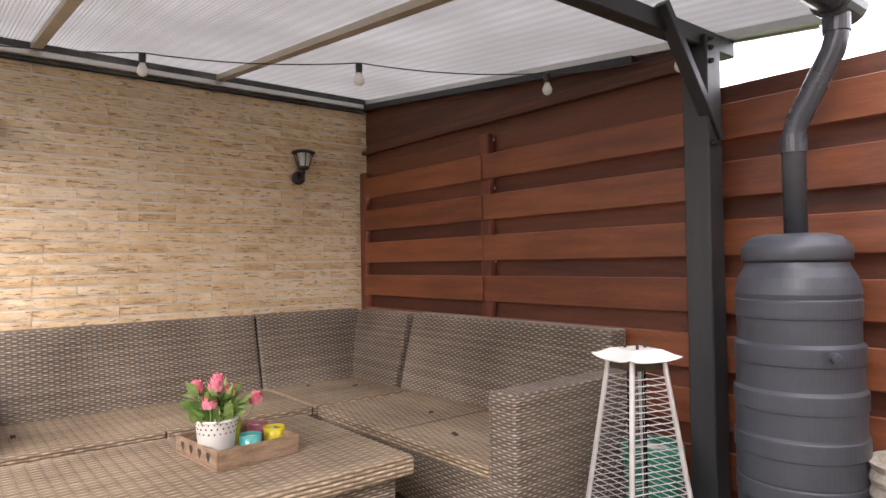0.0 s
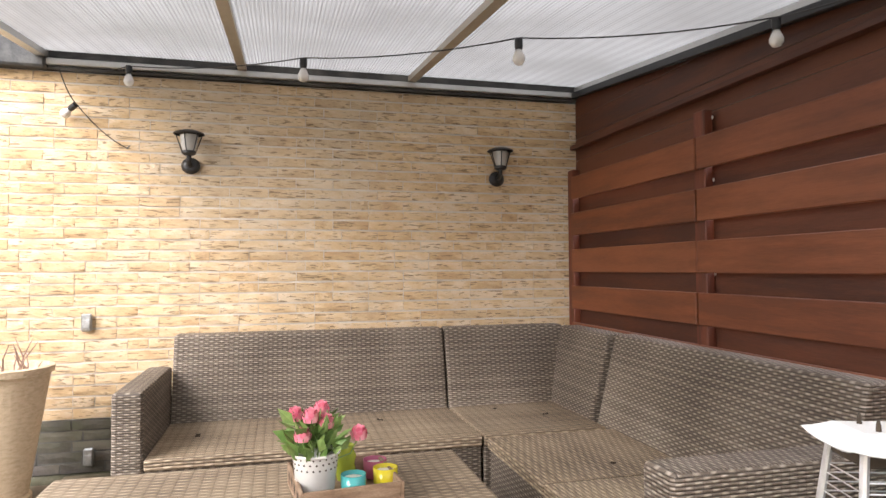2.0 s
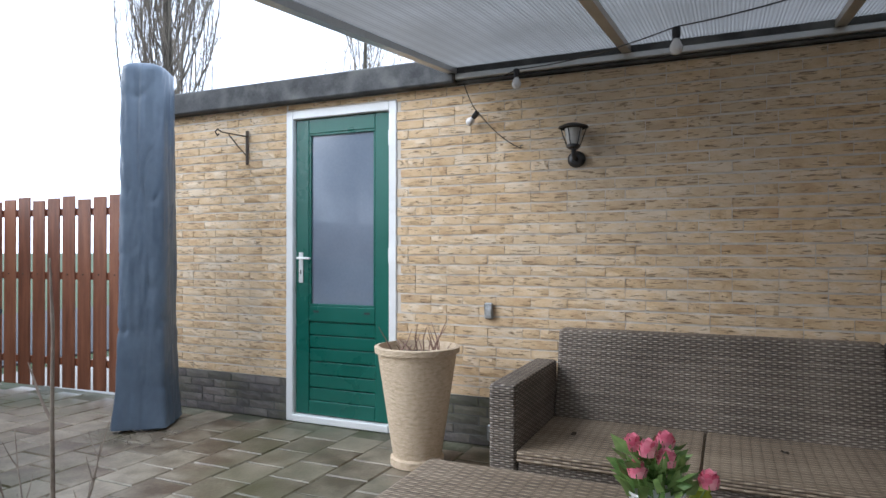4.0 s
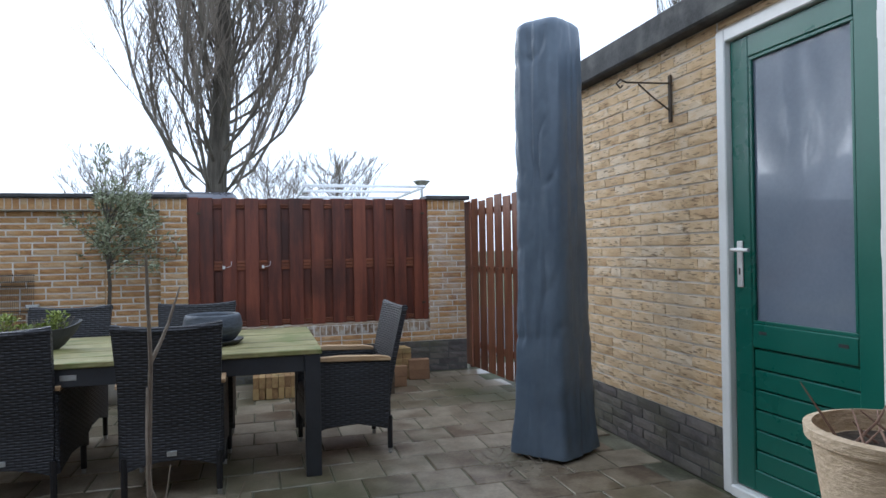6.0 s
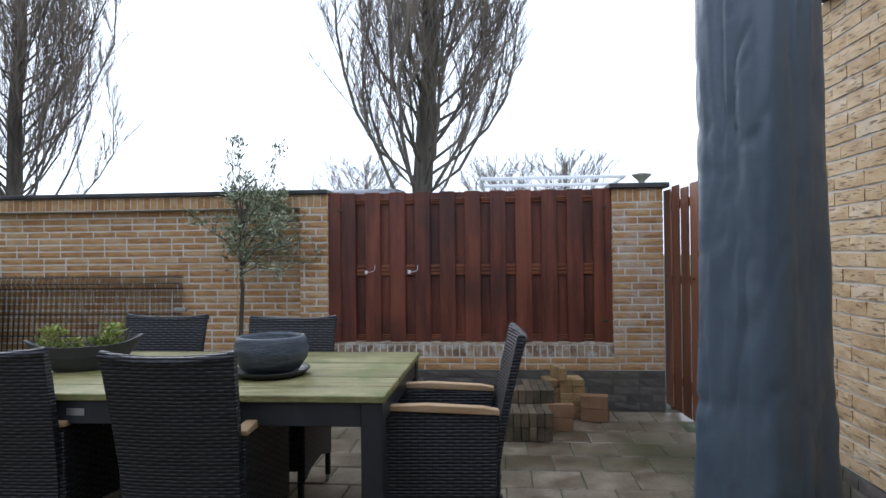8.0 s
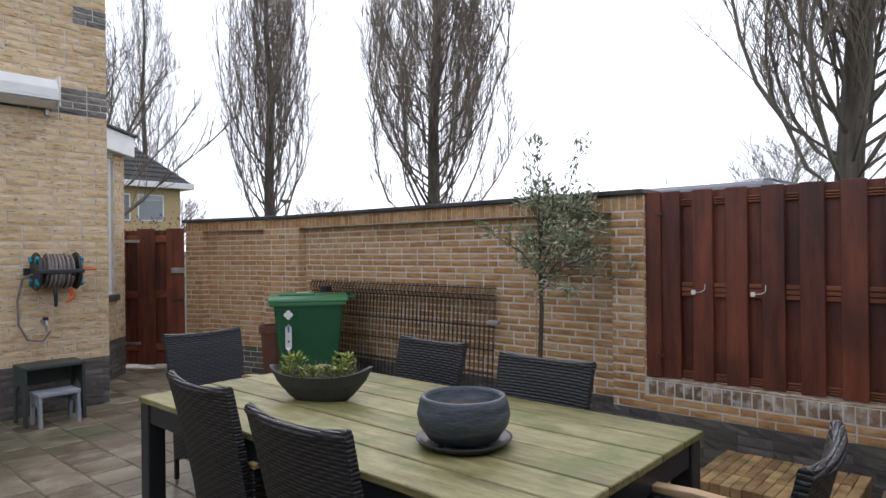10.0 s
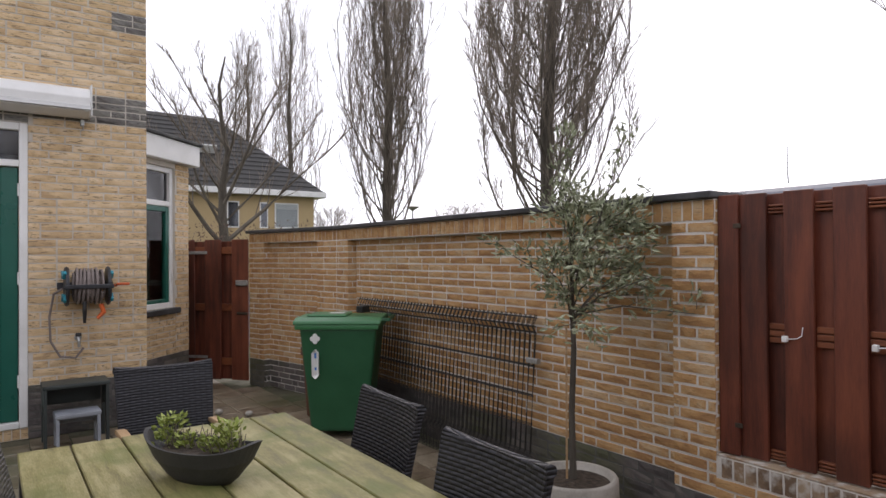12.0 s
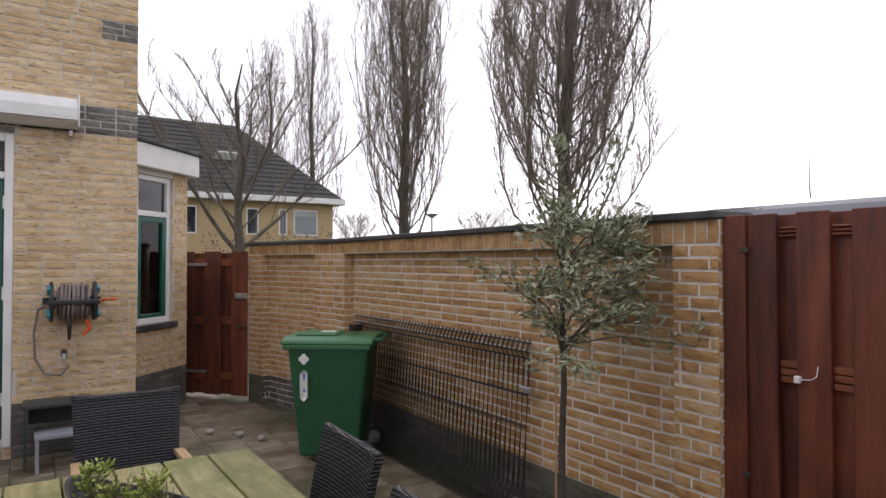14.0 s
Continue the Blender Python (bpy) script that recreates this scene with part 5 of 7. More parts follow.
def dining_chair():
    c = thing("dining_chair", "black woven garden armchair with teak arm tops at the table", "chair", (0, 0, 0), 0, group="chairs round the garden table")
    # back panel, slightly hollow and wider above
    bm = bmesh.new()
    rows = []
    for j in range(9):
        t = j / 8
        z = 0.16 + 0.78 * t
        half = 0.235 + 0.035 * t
        row = []
        for i in range(9):
            s = i / 4 - 1
            y = 0.235 + 0.125 * max(0, t - 0.25) ** 1.2 / 0.75 + 0.03 * (1 - s * s) * (0.4 + 0.6 * t)
            zz = z + (0.05 * (1 - s * s) if j == 0 else 0) - (0.02 * (1 - s * s) if j == 8 else 0)
            row.append((half * s, y, zz))
        rows.append(row)
    front = [[bm.verts.new(p) for p in r] for r in rows]
    back = [[bm.verts.new((p[0], p[1] + 0.035, p[2])) for p in r] for r in rows]
    for j in range(8):
        for i in range(8):
            bm.faces.new((front[j][i], front[j][i + 1], front[j + 1][i + 1], front[j + 1][i]))
            bm.faces.new((back[j][i], back[j + 1][i], back[j + 1][i + 1], back[j][i + 1]))
    for j in range(8):
        bm.faces.new((front[j][0], front[j + 1][0], back[j + 1][0], back[j][0]))
        bm.faces.new((front[j][8], back[j][8], back[j + 1][8], front[j + 1][8]))
    for i in range(8):
        bm.faces.new((front[0][i], back[0][i], back[0][i + 1], front[0][i + 1]))
        bm.faces.new((front[8][i], front[8][i + 1], back[8][i + 1], back[8][i]))
    part("backrest", map_faces(bm), DARKWEAVE, c)
    part("top_roll", map_faces(tube([(0.27 * s, 0.235 + 0.125 * 0.708 / 0.75 + 0.0175 + 0.03 * (1 - s * s), 0.938 - 0.02 * (1 - s * s)) for s in [k / 5 - 1 for k in range(11)]], 0.021, 8)), DARKWEAVE, c)
    part("seat", map_faces(bx(-0.225, -0.27, 0.36, 0.225, 0.25, 0.42, 0.012)), DARKWEAVE, c)
    part("seat_skirt", map_faces(bx(-0.225, -0.275, 0.22, 0.225, -0.255, 0.36, 0.006)), DARKWEAVE, c)
    for s in (-1, 1):
        side = prism([(-0.275, 0.16), (-0.15, 0.20), (0.05, 0.21), (0.25, 0.16), (0.27, 0.60), (-0.27, 0.625)], s * 0.245 - 0.02, s * 0.245 + 0.02, 0.006, 1)
        arm = part("side_panel", map_faces(side), DARKWEAVE, c)
        part("arm_top", prism([(-0.295, 0.622), (-0.29, 0.645), (-0.05, 0.652), (0.20, 0.638), (0.27, 0.625), (0.27, 0.603), (-0.27, 0.626)], s * 0.25 - 0.026, s * 0.25 + 0.026, 0.005, 2), TEAK, arm, "curved teak arm top")
        for y in (-0.255, 0.265):
            leg = part("leg", tube([(s * 0.238, y, 0.03), (s * 0.238, y, 0.24)], 0.017, 8), DARKWEAVE, c)
            part("leg_tip", tube([(s * 0.238, y, 0.0), (s * 0.238, y, 0.032)], 0.013, 8), GALV, leg, "metal leg tip")
    part("maker_plate", bx(-0.025, 0.286, 0.235, 0.025, 0.291, 0.262, 0.001), GALV, c, "small metal plate")
    return c


ch = dining_chair()
ch.matrix_basis = pose(-3.30, 1.28, 0, 0, 0, -90)
for x, y, a in ((-3.40, 0.46, -92), (-4.14, 0.42, 88), (-4.02, 1.30, 90), (-3.66, 2.27, 3), (-3.86, -0.74, 178)):
    copy_thing(ch, pose(x, y, 0, 0, 0, a))

# pots on the table
bo = thing("boat_planter", "dark boat-shaped planter with small yellow-green shrubs on the table", "planter", (-3.68, 0.44, TZ + 0.001), 32)
bo.scale = (0.87, 0.87, 0.92)
bm = bmesh.new()
prev = None
outer = []
for z, f, inner in ((0.0, 0.5, 0), (0.02, 0.62, 0), (0.08, 0.86, 0), (0.14, 1.0, 0), (0.14, 0.93, 1), (0.10, 0.84, 1)):
    ring = []
    for k in range(40):
        a = 2 * math.pi * k / 40
        lx = 0.135 * f * math.cos(a)
        ly = 0.31 * f * math.copysign(abs(math.sin(a)) ** 1.15, math.sin(a))
        lift = 0.045 * abs(math.sin(a)) ** 4 * (z / 0.14)
        ring.append(bm.verts.new((lx, ly, z + lift)))
    if prev:
        for k in range(40):
            bm.faces.new((prev[k], prev[(k + 1) % 40], ring[(k + 1) % 40], ring[k]))
    else:
        bm.faces.new(ring[::-1])
    prev = ring
bm.faces.new(prev)
part("bowl", bm, material("dark_stone_bowl", [(0.03, 0.03, 0.031), (0.05, 0.05, 0.05)], rough=0.65, scale=12, bump=0.25, fine=70), bo)
part("soil", moved(lathe([(0.11, 0), (0.09, 0.012), (0, 0.016)], 20), Matrix.Translation((0, 0, 0.112)) @ Matrix.Diagonal((0.95, 2.2, 1, 1))), EARTH, bo)


def boat_leaf(rnd):
    c = rnd.choice((-0.19, -0.17, -0.15, -0.06, 0.07, 0.12, 0.14, 0.16))
    a, r = rnd.uniform(0, 6.28), rnd.uniform(0, 0.055)
    z = rnd.uniform(0.0, 0.12 if abs(c) > 0.1 else 0.05)
    return (r * math.cos(a), c + r * math.sin(a), 0.125 + z), (math.cos(a), math.sin(a), rnd.uniform(0.1, 1.2))


ob = part_of("shrub_leaves", leaves(620, boat_leaf, 0.028, 4, 0.55), LEAF_Y, bo, "yellow-green leaves")
ob["kind"] = "stuff"
bm = bmesh.new()
rr = random.Random(31)
for k in range(60):
    c = rr.choice((-0.17, -0.12, -0.05, 0.03, 0.10, 0.15, 0.2))
    p = Vector((rr.uniform(-0.04, 0.04), c, 0.115))
    tube([p, p + Vector((rr.uniform(-0.05, 0.05), rr.uniform(-0.05, 0.05), rr.uniform(0.05, 0.11)))], 0.0018, 4, bm)
part("stem_tangle", bm, TWIG, bo)
STONE = material("blue_grey_stoneware", [(0.03, 0.036, 0.046), (0.055, 0.065, 0.082), (0.10, 0.115, 0.14)], rough=0.55, scale=9, stretch=(1, 1, 5), bump=0.6, fine=50)
rp_ = thing("round_planter", "round blue-grey stoneware bowl on a dark saucer", "planter", (-3.57, 1.46, TZ + 0.001))
rp_.scale = (1.1, 1.1, 1.12)
part("bowl", moved(lathe([(0.10, 0.018), (0.125, 0.03), (0.155, 0.075), (0.162, 0.11), (0.152, 0.155), (0.146, 0.168), (0.136, 0.17), (0.13, 0.155), (0.128, 0.12), (0, 0.115)], 44, cap=False), pose(0, 0, 0)), STONE, rp_, smooth=True)
part("saucer", lathe([(0.12, 0.0), (0.14, 0.004), (0.165, 0.024), (0.168, 0.03), (0.158, 0.028), (0.135, 0.012), (0, 0.012)], 44, cap=False), CHARCOAL, rp_, smooth=True)
part("soil", moved(lathe([(0.128, 0), (0.1, 0.006), (0, 0.008)], 24), pose(0, 0, 0.118)), EARTH, rp_)

# ---- bare shrub by the walk ----
sh = thing("bare_shrub", "leafless shrub with pale thin stems in a low pot", "shrub", (-1.15, 1.46, 0))
part("pot", lathe([(0.10, 0), (0.105, 0.01), (0.13, 0.2), (0.135, 0.22), (0.12, 0.22), (0.11, 0.18), (0, 0.175)], 24, cap=False), CHARCOAL, sh)
rr = random.Random(12)


def stem(bm, p, d, ln, r, depth):
    pts, q = [p], p
    for k in range(4):
        d = (d + Vector((rr.uniform(-0.07, 0.07), rr.uniform(-0.07, 0.07), 0.10))).normalized()
        q = q + d * ln / 4
        pts.append(q)
        if depth and k in (1, 2):
            stem(bm, q, (d + Vector((rr.uniform(-0.8, 0.8), rr.uniform(-0.8, 0.8), 0.2))).normalized(), ln * 0.2, r * 0.6, depth - 1)
    tube(pts, [r, r * 0.9, r * 0.75, r * 0.6, r * 0.35], 6, bm)


bm = bmesh.new()
stem(bm, Vector((0.0, 0.0, 0.17)), Vector((0.0, 0.0, 1)), 1.14, 0.0095, 1)
for k in range(4):
    a = k * 1.6
    stem(bm, Vector((0.04 * math.cos(a), 0.04 * math.sin(a), 0.17)), Vector((0.45 * math.cos(a), 0.45 * math.sin(a), 1)), 0.55, 0.004, 1)
part("stem_tangle", bm, material("pale_stems", [(0.16, 0.12, 0.09), (0.32, 0.27, 0.22)], rough=0.85, scale=12, bump=0.2), sh)

# ---- potted olive tree ----
ol = thing("olive_tree", "young olive tree with grey-green leaves in a concrete pot", "olive tree", (-5.68, 0.44, 0))
CONC = material("concrete_pot", [(0.30, 0.28, 0.24), (0.40, 0.37, 0.32), (0.46, 0.43, 0.38)], rough=0.9, scale=8, bump=0.25, fine=80)
part("pot", lathe([(0.16, 0), (0.175, 0.01), (0.225, 0.10), (0.25, 0.22), (0.245, 0.345), (0.235, 0.36), (0.215, 0.355), (0.21, 0.32), (0, 0.315)], 40, cap=False), CONC, ol, smooth=True)
part("soil", moved(lathe([(0.21, 0), (0.16, 0.012), (0, 0.02)], 24), pose(0, 0, 0.318)), EARTH, ol)
part("trunk", tube([(0, 0, 0.32), (0.008, 0.0, 0.7), (0.0, 0.012, 1.05), (-0.005, 0.0, 1.25), (0.0, 0.0, 1.6), (0.01, 0.0, 1.9)], [0.021, 0.018, 0.016, 0.014, 0.010, 0.005], 10), BARK, ol)
part("stake", tube([(0.03, -0.02, 0.3), (0.03, -0.015, 1.2)], 0.007, 6), TEAK, ol)
rr = random.Random(77)
bm = bmesh.new()
tips = []
for k in range(34):
    z0 = 1.17 + 0.50 * rr.random()
    a = rr.uniform(0, 6.28)
    out = 0.16 + 0.44 * rr.random() if z0 < 1.52 else 0.10 + 0.22 * rr.random()
    rise = rr.uniform(-0.06, 0.30)
    p0 = Vector((0, 0, z0))
    p3 = Vector((out * math.cos(a) - 0.09, out * math.sin(a) + 0.16, z0 + rise + 0.06))
    p1 = p0.lerp(p3, 0.4) + Vector((0, 0, 0.05))
    tube([p0, p1, p3], [0.006, 0.0045, 0.002], 5, bm)
    tips += [(p0.lerp(p3, t) + Vector((0, 0, 0.04 * math.sin(3 * t))), (p3 - p0).normalized()) for t in (0.45, 0.6, 0.75, 0.88, 1.0)]
    for j in range(2):
        q = p1.lerp(p3, rr.random())
        e = q + Vector((rr.uniform(-0.14, 0.14), rr.uniform(-0.14, 0.14), rr.uniform(-0.06, 0.14)))
        tube([q, e], [0.003, 0.0015], 4, bm)
        tips += [(q.lerp(e, t), (e - q).normalized()) for t in (0.5, 0.8, 1.0)]
for dx, dy, zt_ in ((-0.02, -0.02, 2.30), (0.06, -0.05, 2.16), (-0.10, 0.30, 2.24)):
    e = Vector((dx, dy, zt_))
    tube([Vector((dx * 0.3, dy * 0.5, 1.7)), e], [0.004, 0.002], 5, bm)
    tips += [(Vector((dx * 0.3, dy * 0.5, 1.7)).lerp(e, t), Vector((0, 0, 1))) for t in (0.3, 0.5, 0.6, 0.7, 0.8, 0.9, 0.95, 1.0)]
part("branching", bm, BARK, ol)


def olive_leaf(rnd):
    p, d = rnd.choice(tips)
    j = Vector((rnd.gauss(0, 0.028), rnd.gauss(0, 0.028), rnd.gauss(0, 0.028)))
    return p + j, d + Vector((rnd.uniform(-1, 1), rnd.uniform(-1, 1), rnd.uniform(-0.7, 0.9)))


ob = part_of("leaves", leaves(3300, olive_leaf, 0.056, 8, 0.27, 0.2), LEAF, ol, "narrow grey-green leaves")
ob["kind"] = "stuff"

# ---- wheeled bin ----
BINB = material("green_bin_body", [(0.012, 0.075, 0.030), (0.018, 0.098, 0.040)], rough=0.42, scale=5, bump=0.05, fine=60)
BINL = material("green_bin_lid", [(0.025, 0.13, 0.045), (0.04, 0.17, 0.065)], rough=0.42, scale=5, bump=0.05, fine=60)
bn = thing("wheeled_bin", "green wheeled refuse bin with a closed lid by the wall", "refuse bin", (-5.63, -2.28, 0), 143)
bn.scale = (1, 1, 1.04)
bm = bmesh.new()
lo = [bm.verts.new((x, y, 0.06)) for x, y in ((-0.25, -0.225), (0.235, -0.225), (0.235, 0.225), (-0.25, 0.225))]
hi = [bm.verts.new((x, y, 0.93)) for x, y in ((-0.34, -0.275), (0.33, -0.275), (0.33, 0.275), (-0.34, 0.275))]
bm.faces.new(lo[::-1])
bm.faces.new(hi)
for i in range(4):
    bm.faces.new((lo[i], lo[(i + 1) % 4], hi[(i + 1) % 4], hi[i]))
bmesh.ops.bevel(bm, geom=bm.edges[:], offset=0.03, segments=3, affect="EDGES", profile=0.6)
part("body", bm, BINB, bn)
part("rim", bx(-0.375, -0.295, 0.915, 0.35, 0.295, 0.955, 0.012, seg=2), BINL, bn)
part("lid", prism([(-0.30, 0.956), (-0.29, 0.985), (-0.2, 1.01), (0.2, 1.01), (0.29, 0.985), (0.30, 0.956)], -0.39, 0.37, 0.01), BINL, bn)
part("lid_panel", bx(-0.30, -0.17, 1.008, 0.05, 0.17, 1.028, 0.01), BINL, bn)
part("lid_sticker", bx(-0.13, -0.03, 1.0285, 0.0, 0.07, 1.030), WHITE, bn, "small pale sticker")
part("handle", tube([(0.36, -0.22, 0.99), (0.43, -0.22, 0.99), (0.43, 0.22, 0.99), (0.36, 0.22, 0.99)], 0.015, 8), BINB, bn)
for s in (-1, 1):
    wh = part("wheel", moved(lathe([(0.02, -0.025), (0.10, -0.025), (0.105, -0.015), (0.105, 0.015), (0.10, 0.025), (0.02, 0.025)], 28), pose(0.29, s * 0.275, 0.105, 90, 0, 0)), PLASTIC_G, bn)
    part("hub", moved(lathe([(0.055, -0.028), (0.055, 0.028), (0.02, 0.034)], 20), pose(0.29, s * 0.276, 0.105, 90 * s, 0, 0)), GALV, wh)
part("axle", tube([(0.27, -0.25, 0.105), (0.27, 0.25, 0.105)], 0.012, 8), GALV, bn)
LBLUE = material("sticker_blue", [(0.05, 0.2, 0.5), (0.06, 0.23, 0.56)], rough=0.4, scale=5, bump=0.0)
lean = math.degrees(math.atan(0.05 / 0.87))
stk = part("sticker", moved(bx(-0.03, -0.0015, -0.13, 0.03, 0.0015, 0.11, 0.025), pose(-0.20, -0.2605, 0.64, lean, 0, 0)), WHITE, bn, "white and blue address sticker")
part("sticker_mark", moved(lathe([(0.024, 0), (0.023, 0.001)], 18), pose(-0.20, -0.2655, 0.70, 90 + lean, 0, 0)), LBLUE, stk)
part("sticker_bar", moved(bx(-0.022, -0.001, -0.012, 0.022, 0.001, 0.012), pose(-0.20, -0.2590, 0.59, lean, 0, 0)), LBLUE, stk)
for a in range(4):
    part("flower_mark", moved(lathe([(0.022, 0), (0.02, 0.001)], 10), pose(-0.20 + 0.022 * math.cos(a * 1.57), -0.2795, 0.84 + 0.022 * math.sin(a * 1.57), 90 + lean, 0, 0)), WHITE, bn)
bk = thing("black_box", "small black box lying on the bin lid", "box", (-5.79, -2.22, 1.071), 20)
part("box", bx(-0.05, -0.04, 0, 0.05, 0.04, 0.06, 0.006), BLACKM, bk)

tp = thing("plant_pot", "brown clay pot behind the bin", "plant pot", (-5.72, -3.0, 0))
part("pot", lathe([(0.12, 0), (0.13, 0.01), (0.17, 0.60), (0.19, 0.61), (0.19, 0.68), (0.165, 0.68), (0.155, 0.6), (0, 0.58)], 28, cap=False), material("brown_clay", [(0.10, 0.04, 0.025), (0.16, 0.065, 0.04)], rough=0.7, scale=8, bump=0.1), tp)
for k, (x, y) in enumerate(((-5.12, -3.35), (-5.25, -3.1), (-4.9, -3.6))):
    pb = thing("pebble", "round stone lying on the paving", "stone", (x, y, 0.03), 0, group="loose stones")
    part("stone", moved(lathe([(0.001, -0.03), (0.03, -0.018), (0.04, 0.0), (0.03, 0.02), (0.001, 0.03)], 12, cap=False), Matrix.Diagonal((1.1, 0.9, 1, 1))), CONC, pb, smooth=True)

# ---- spare wire mesh fence panels leaning on the wall ----
WIRE = material("dark_coated_wire", [(0.012, 0.012, 0.012), (0.03, 0.024, 0.02)], rough=0.5, scale=8, bump=0.05)
for lay in range(3):
    mp_ = thing("mesh_panel", "dark wire mesh fence panel leaning against the brick wall", "fence panel", (-5.99 - 0.03 * lay, -0.27 - 0.021 * lay, 0), 0, group="leaning wire mesh panels")
    L, H = 2.56, 1.17
    tiltm = pose(0, 0, 0, 0, -5 + lay, 0)
    first = part("upright_wire", moved(tube([(0, 0, 0.0), (0, 0, 0.17), (0.02, 0, 0.20), (0, 0, 0.23), (0, 0, H - 0.12), (0.03, 0, H - 0.08), (0, 0, H)], 0.0024, 4), tiltm), WIRE, mp_)
    for k in range(1, 51):
        part_of("upright_wire", first.data, WIRE, mp_).location = (0, -k * L / 50, 0)
    for z in (0.03, 0.20, 0.23, 0.42, 0.62, 0.82, H - 0.12, H - 0.08, H - 0.02):
        part("cross_wire", moved(tube([(0.004, 0.01, z), (0.004, -L - 0.01, z)], 0.0032, 5), tiltm), WIRE, mp_)
    if lay == 0:
        for z in (0.16, 0.86):
            part("clamp", moved(bx(-0.012, -0.06, z - 0.018, 0.03, 0.05, z + 0.018, 0.005), tiltm), GALV, mp_, "galvanised clamp")
sc = thing("paper_scrap", "scrap of white paper on the paving", "paper", (-5.72, -0.75, 0.003), 25)
part("scrap", prism([(-0.03, 0.0), (0.0, 0.012), (0.03, 0.002), (0.028, 0.0), (0.0, 0.009), (-0.028, -0.001)], -0.05, 0.05), WHITE, sc)


# ---- stacks of loose bricks ----
CLAY = [material("loose_clay_brick", [(0.20, 0.11, 0.05), (0.34, 0.21, 0.09), (0.44, 0.30, 0.13)], rough=0.9, scale=7, bump=0.4, fine=60, vary=0.4, stain=(0.07, 0.075, 0.03), stain_scale=6, stain_amount=0.6),
        material("loose_dark_brick", [(0.07, 0.05, 0.032), (0.12, 0.088, 0.056), (0.18, 0.13, 0.08)], rough=0.9, scale=7, bump=0.4, fine=60, vary=0.4, stain=(0.05, 0.06, 0.02), stain_scale=6, stain_amount=0.5),
        material("loose_red_brick", [(0.20, 0.105, 0.055), (0.29, 0.17, 0.09)], rough=0.9, scale=7, bump=0.4, fine=60, vary=0.4)]
loose = bpy.data.meshes.new("brick")
bm = bx(-0.105, -0.026, -0.05, 0.105, 0.026, 0.05, 0.004)
bm.to_mesh(loose)
bm.free()
loose_kinds = []
for m in CLAY:
    me = loose.copy()
    me.materials.append(m)
    loose_kinds.append(me)


def stack(label, at, nx, ny, nz, kind, turn=0.0, flat=False, missing=0.0):
    s = thing("brick_stack", label, "brick stack", at, turn, group="stacks of loose bricks")
    for k in range(nz):
        for i in range(nx):
            for j in range(ny):
                if k == nz - 1 and rr.random() < missing:
                    continue
                ob = new("brick", loose_kinds[kind])
                ob.parent = s
                if flat:
                    ob.matrix_basis = pose(i * 0.214 + rr.uniform(-0.004, 0.004), j * 0.105, 0.026 + k * 0.053, 90, 0, rr.uniform(-2, 2))
                else:
                    ob.matrix_basis = pose(i * 0.214 + rr.uniform(-0.006, 0.006), j * 0.055, 0.05 + k * 0.101, 0, 0, rr.uniform(-2, 2))
    return s


stack("yellow paving bricks stacked on edge below the fence panel", (-5.80, 1.70, 0), 3, 14, 2, 0)
stack("dark mossy bricks stacked on edge on the paving", (-5.62, 2.55, 0), 3, 7, 2, 1, 2)
stack("dark bricks piled on top of a brick stack", (-5.70, 2.60, 0.202), 2, 7, 1, 1, 2, missing=0.1)
stack("mossy yellow bricks laid flat in a pile", (-5.80, 2.96, 0), 1, 3, 6, 0, 8, True)
stack("two reddish bricks standing by the pile", (-5.40, 3.0, 0.0), 1, 1, 2, 2, 85)
stack("reddish bricks standing at the end of the pile", (-5.68, 3.30, 0.0), 1, 2, 2, 2, 80)
stack("yellow brick lying on the pile", (-5.76, 3.03, 0.319), 1, 1, 1, 0, 20)

# ---- fittings on the house ----
aw = thing("awning_cassette", "closed white awning cassette on the house wall", "awning", (-3.76, HY + 0.012, 2.955))
part("cassette", prism([(0.0, -0.10), (0.0, 0.15), (0.06, 0.17), (0.20, 0.13), (0.23, 0.05), (0.22, -0.07), (0.10, -0.11)], 0.0, 4.2, 0.008), WHITE, aw)
part("end_cap", bx(-0.014, 0.0, -0.11, 0.0, 0.235, 0.175, 0.008), WHITE, aw)
part("front_bar", bx(0.0, 0.231, -0.06, 4.2, 0.245, -0.02, 0.004), ALU, aw)
part("bracket", bx(0.03, 0.0, -0.17, 0.06, 0.05, -0.112, 0.004), GALV, aw)
part("hook", tube([(0.04, 0.03, -0.17), (0.04, 0.05, -0.21), (0.06, 0.06, -0.22)], 0.005, 6), GALV, aw)
hr = thing("hose_reel", "blue and grey hose reel on the brick house wall", "hose reel", (-3.74, HY + 0.012, 1.33))
hr.scale = (-1.02, 0.95, 1.08)
TEAL = material("teal_plastic", [(0.01, 0.20, 0.26), (0.015, 0.25, 0.32)], rough=0.35, scale=5, bump=0.03)
HOSE = material("grey_hose", [(0.16, 0.13, 0.12), (0.24, 0.20, 0.185)], rough=0.5, scale=12, bump=0.1)
ORNG = material("orange_plastic", [(0.60, 0.10, 0.02), (0.68, 0.14, 0.03)], rough=0.4, scale=5, bump=0.03)
for s in (-1, 1):
    rim = part("flange", moved(lathe([(0.05, -0.012), (0.155, -0.014), (0.165, 0.0), (0.155, 0.014), (0.05, 0.012)], 32), pose(s * 0.16, 0.17, 0, 0, 90, 0)), CHARCOAL, hr)
    for k in range(4):
        part("teal_trim", moved(bx(-0.012, 0.10, -0.018, 0.012, 0.166, 0.018, 0.004), pose(s * 0.18, 0.17, 0, 45 + 90 * k, 0, 0)), TEAL, rim)
coil = []
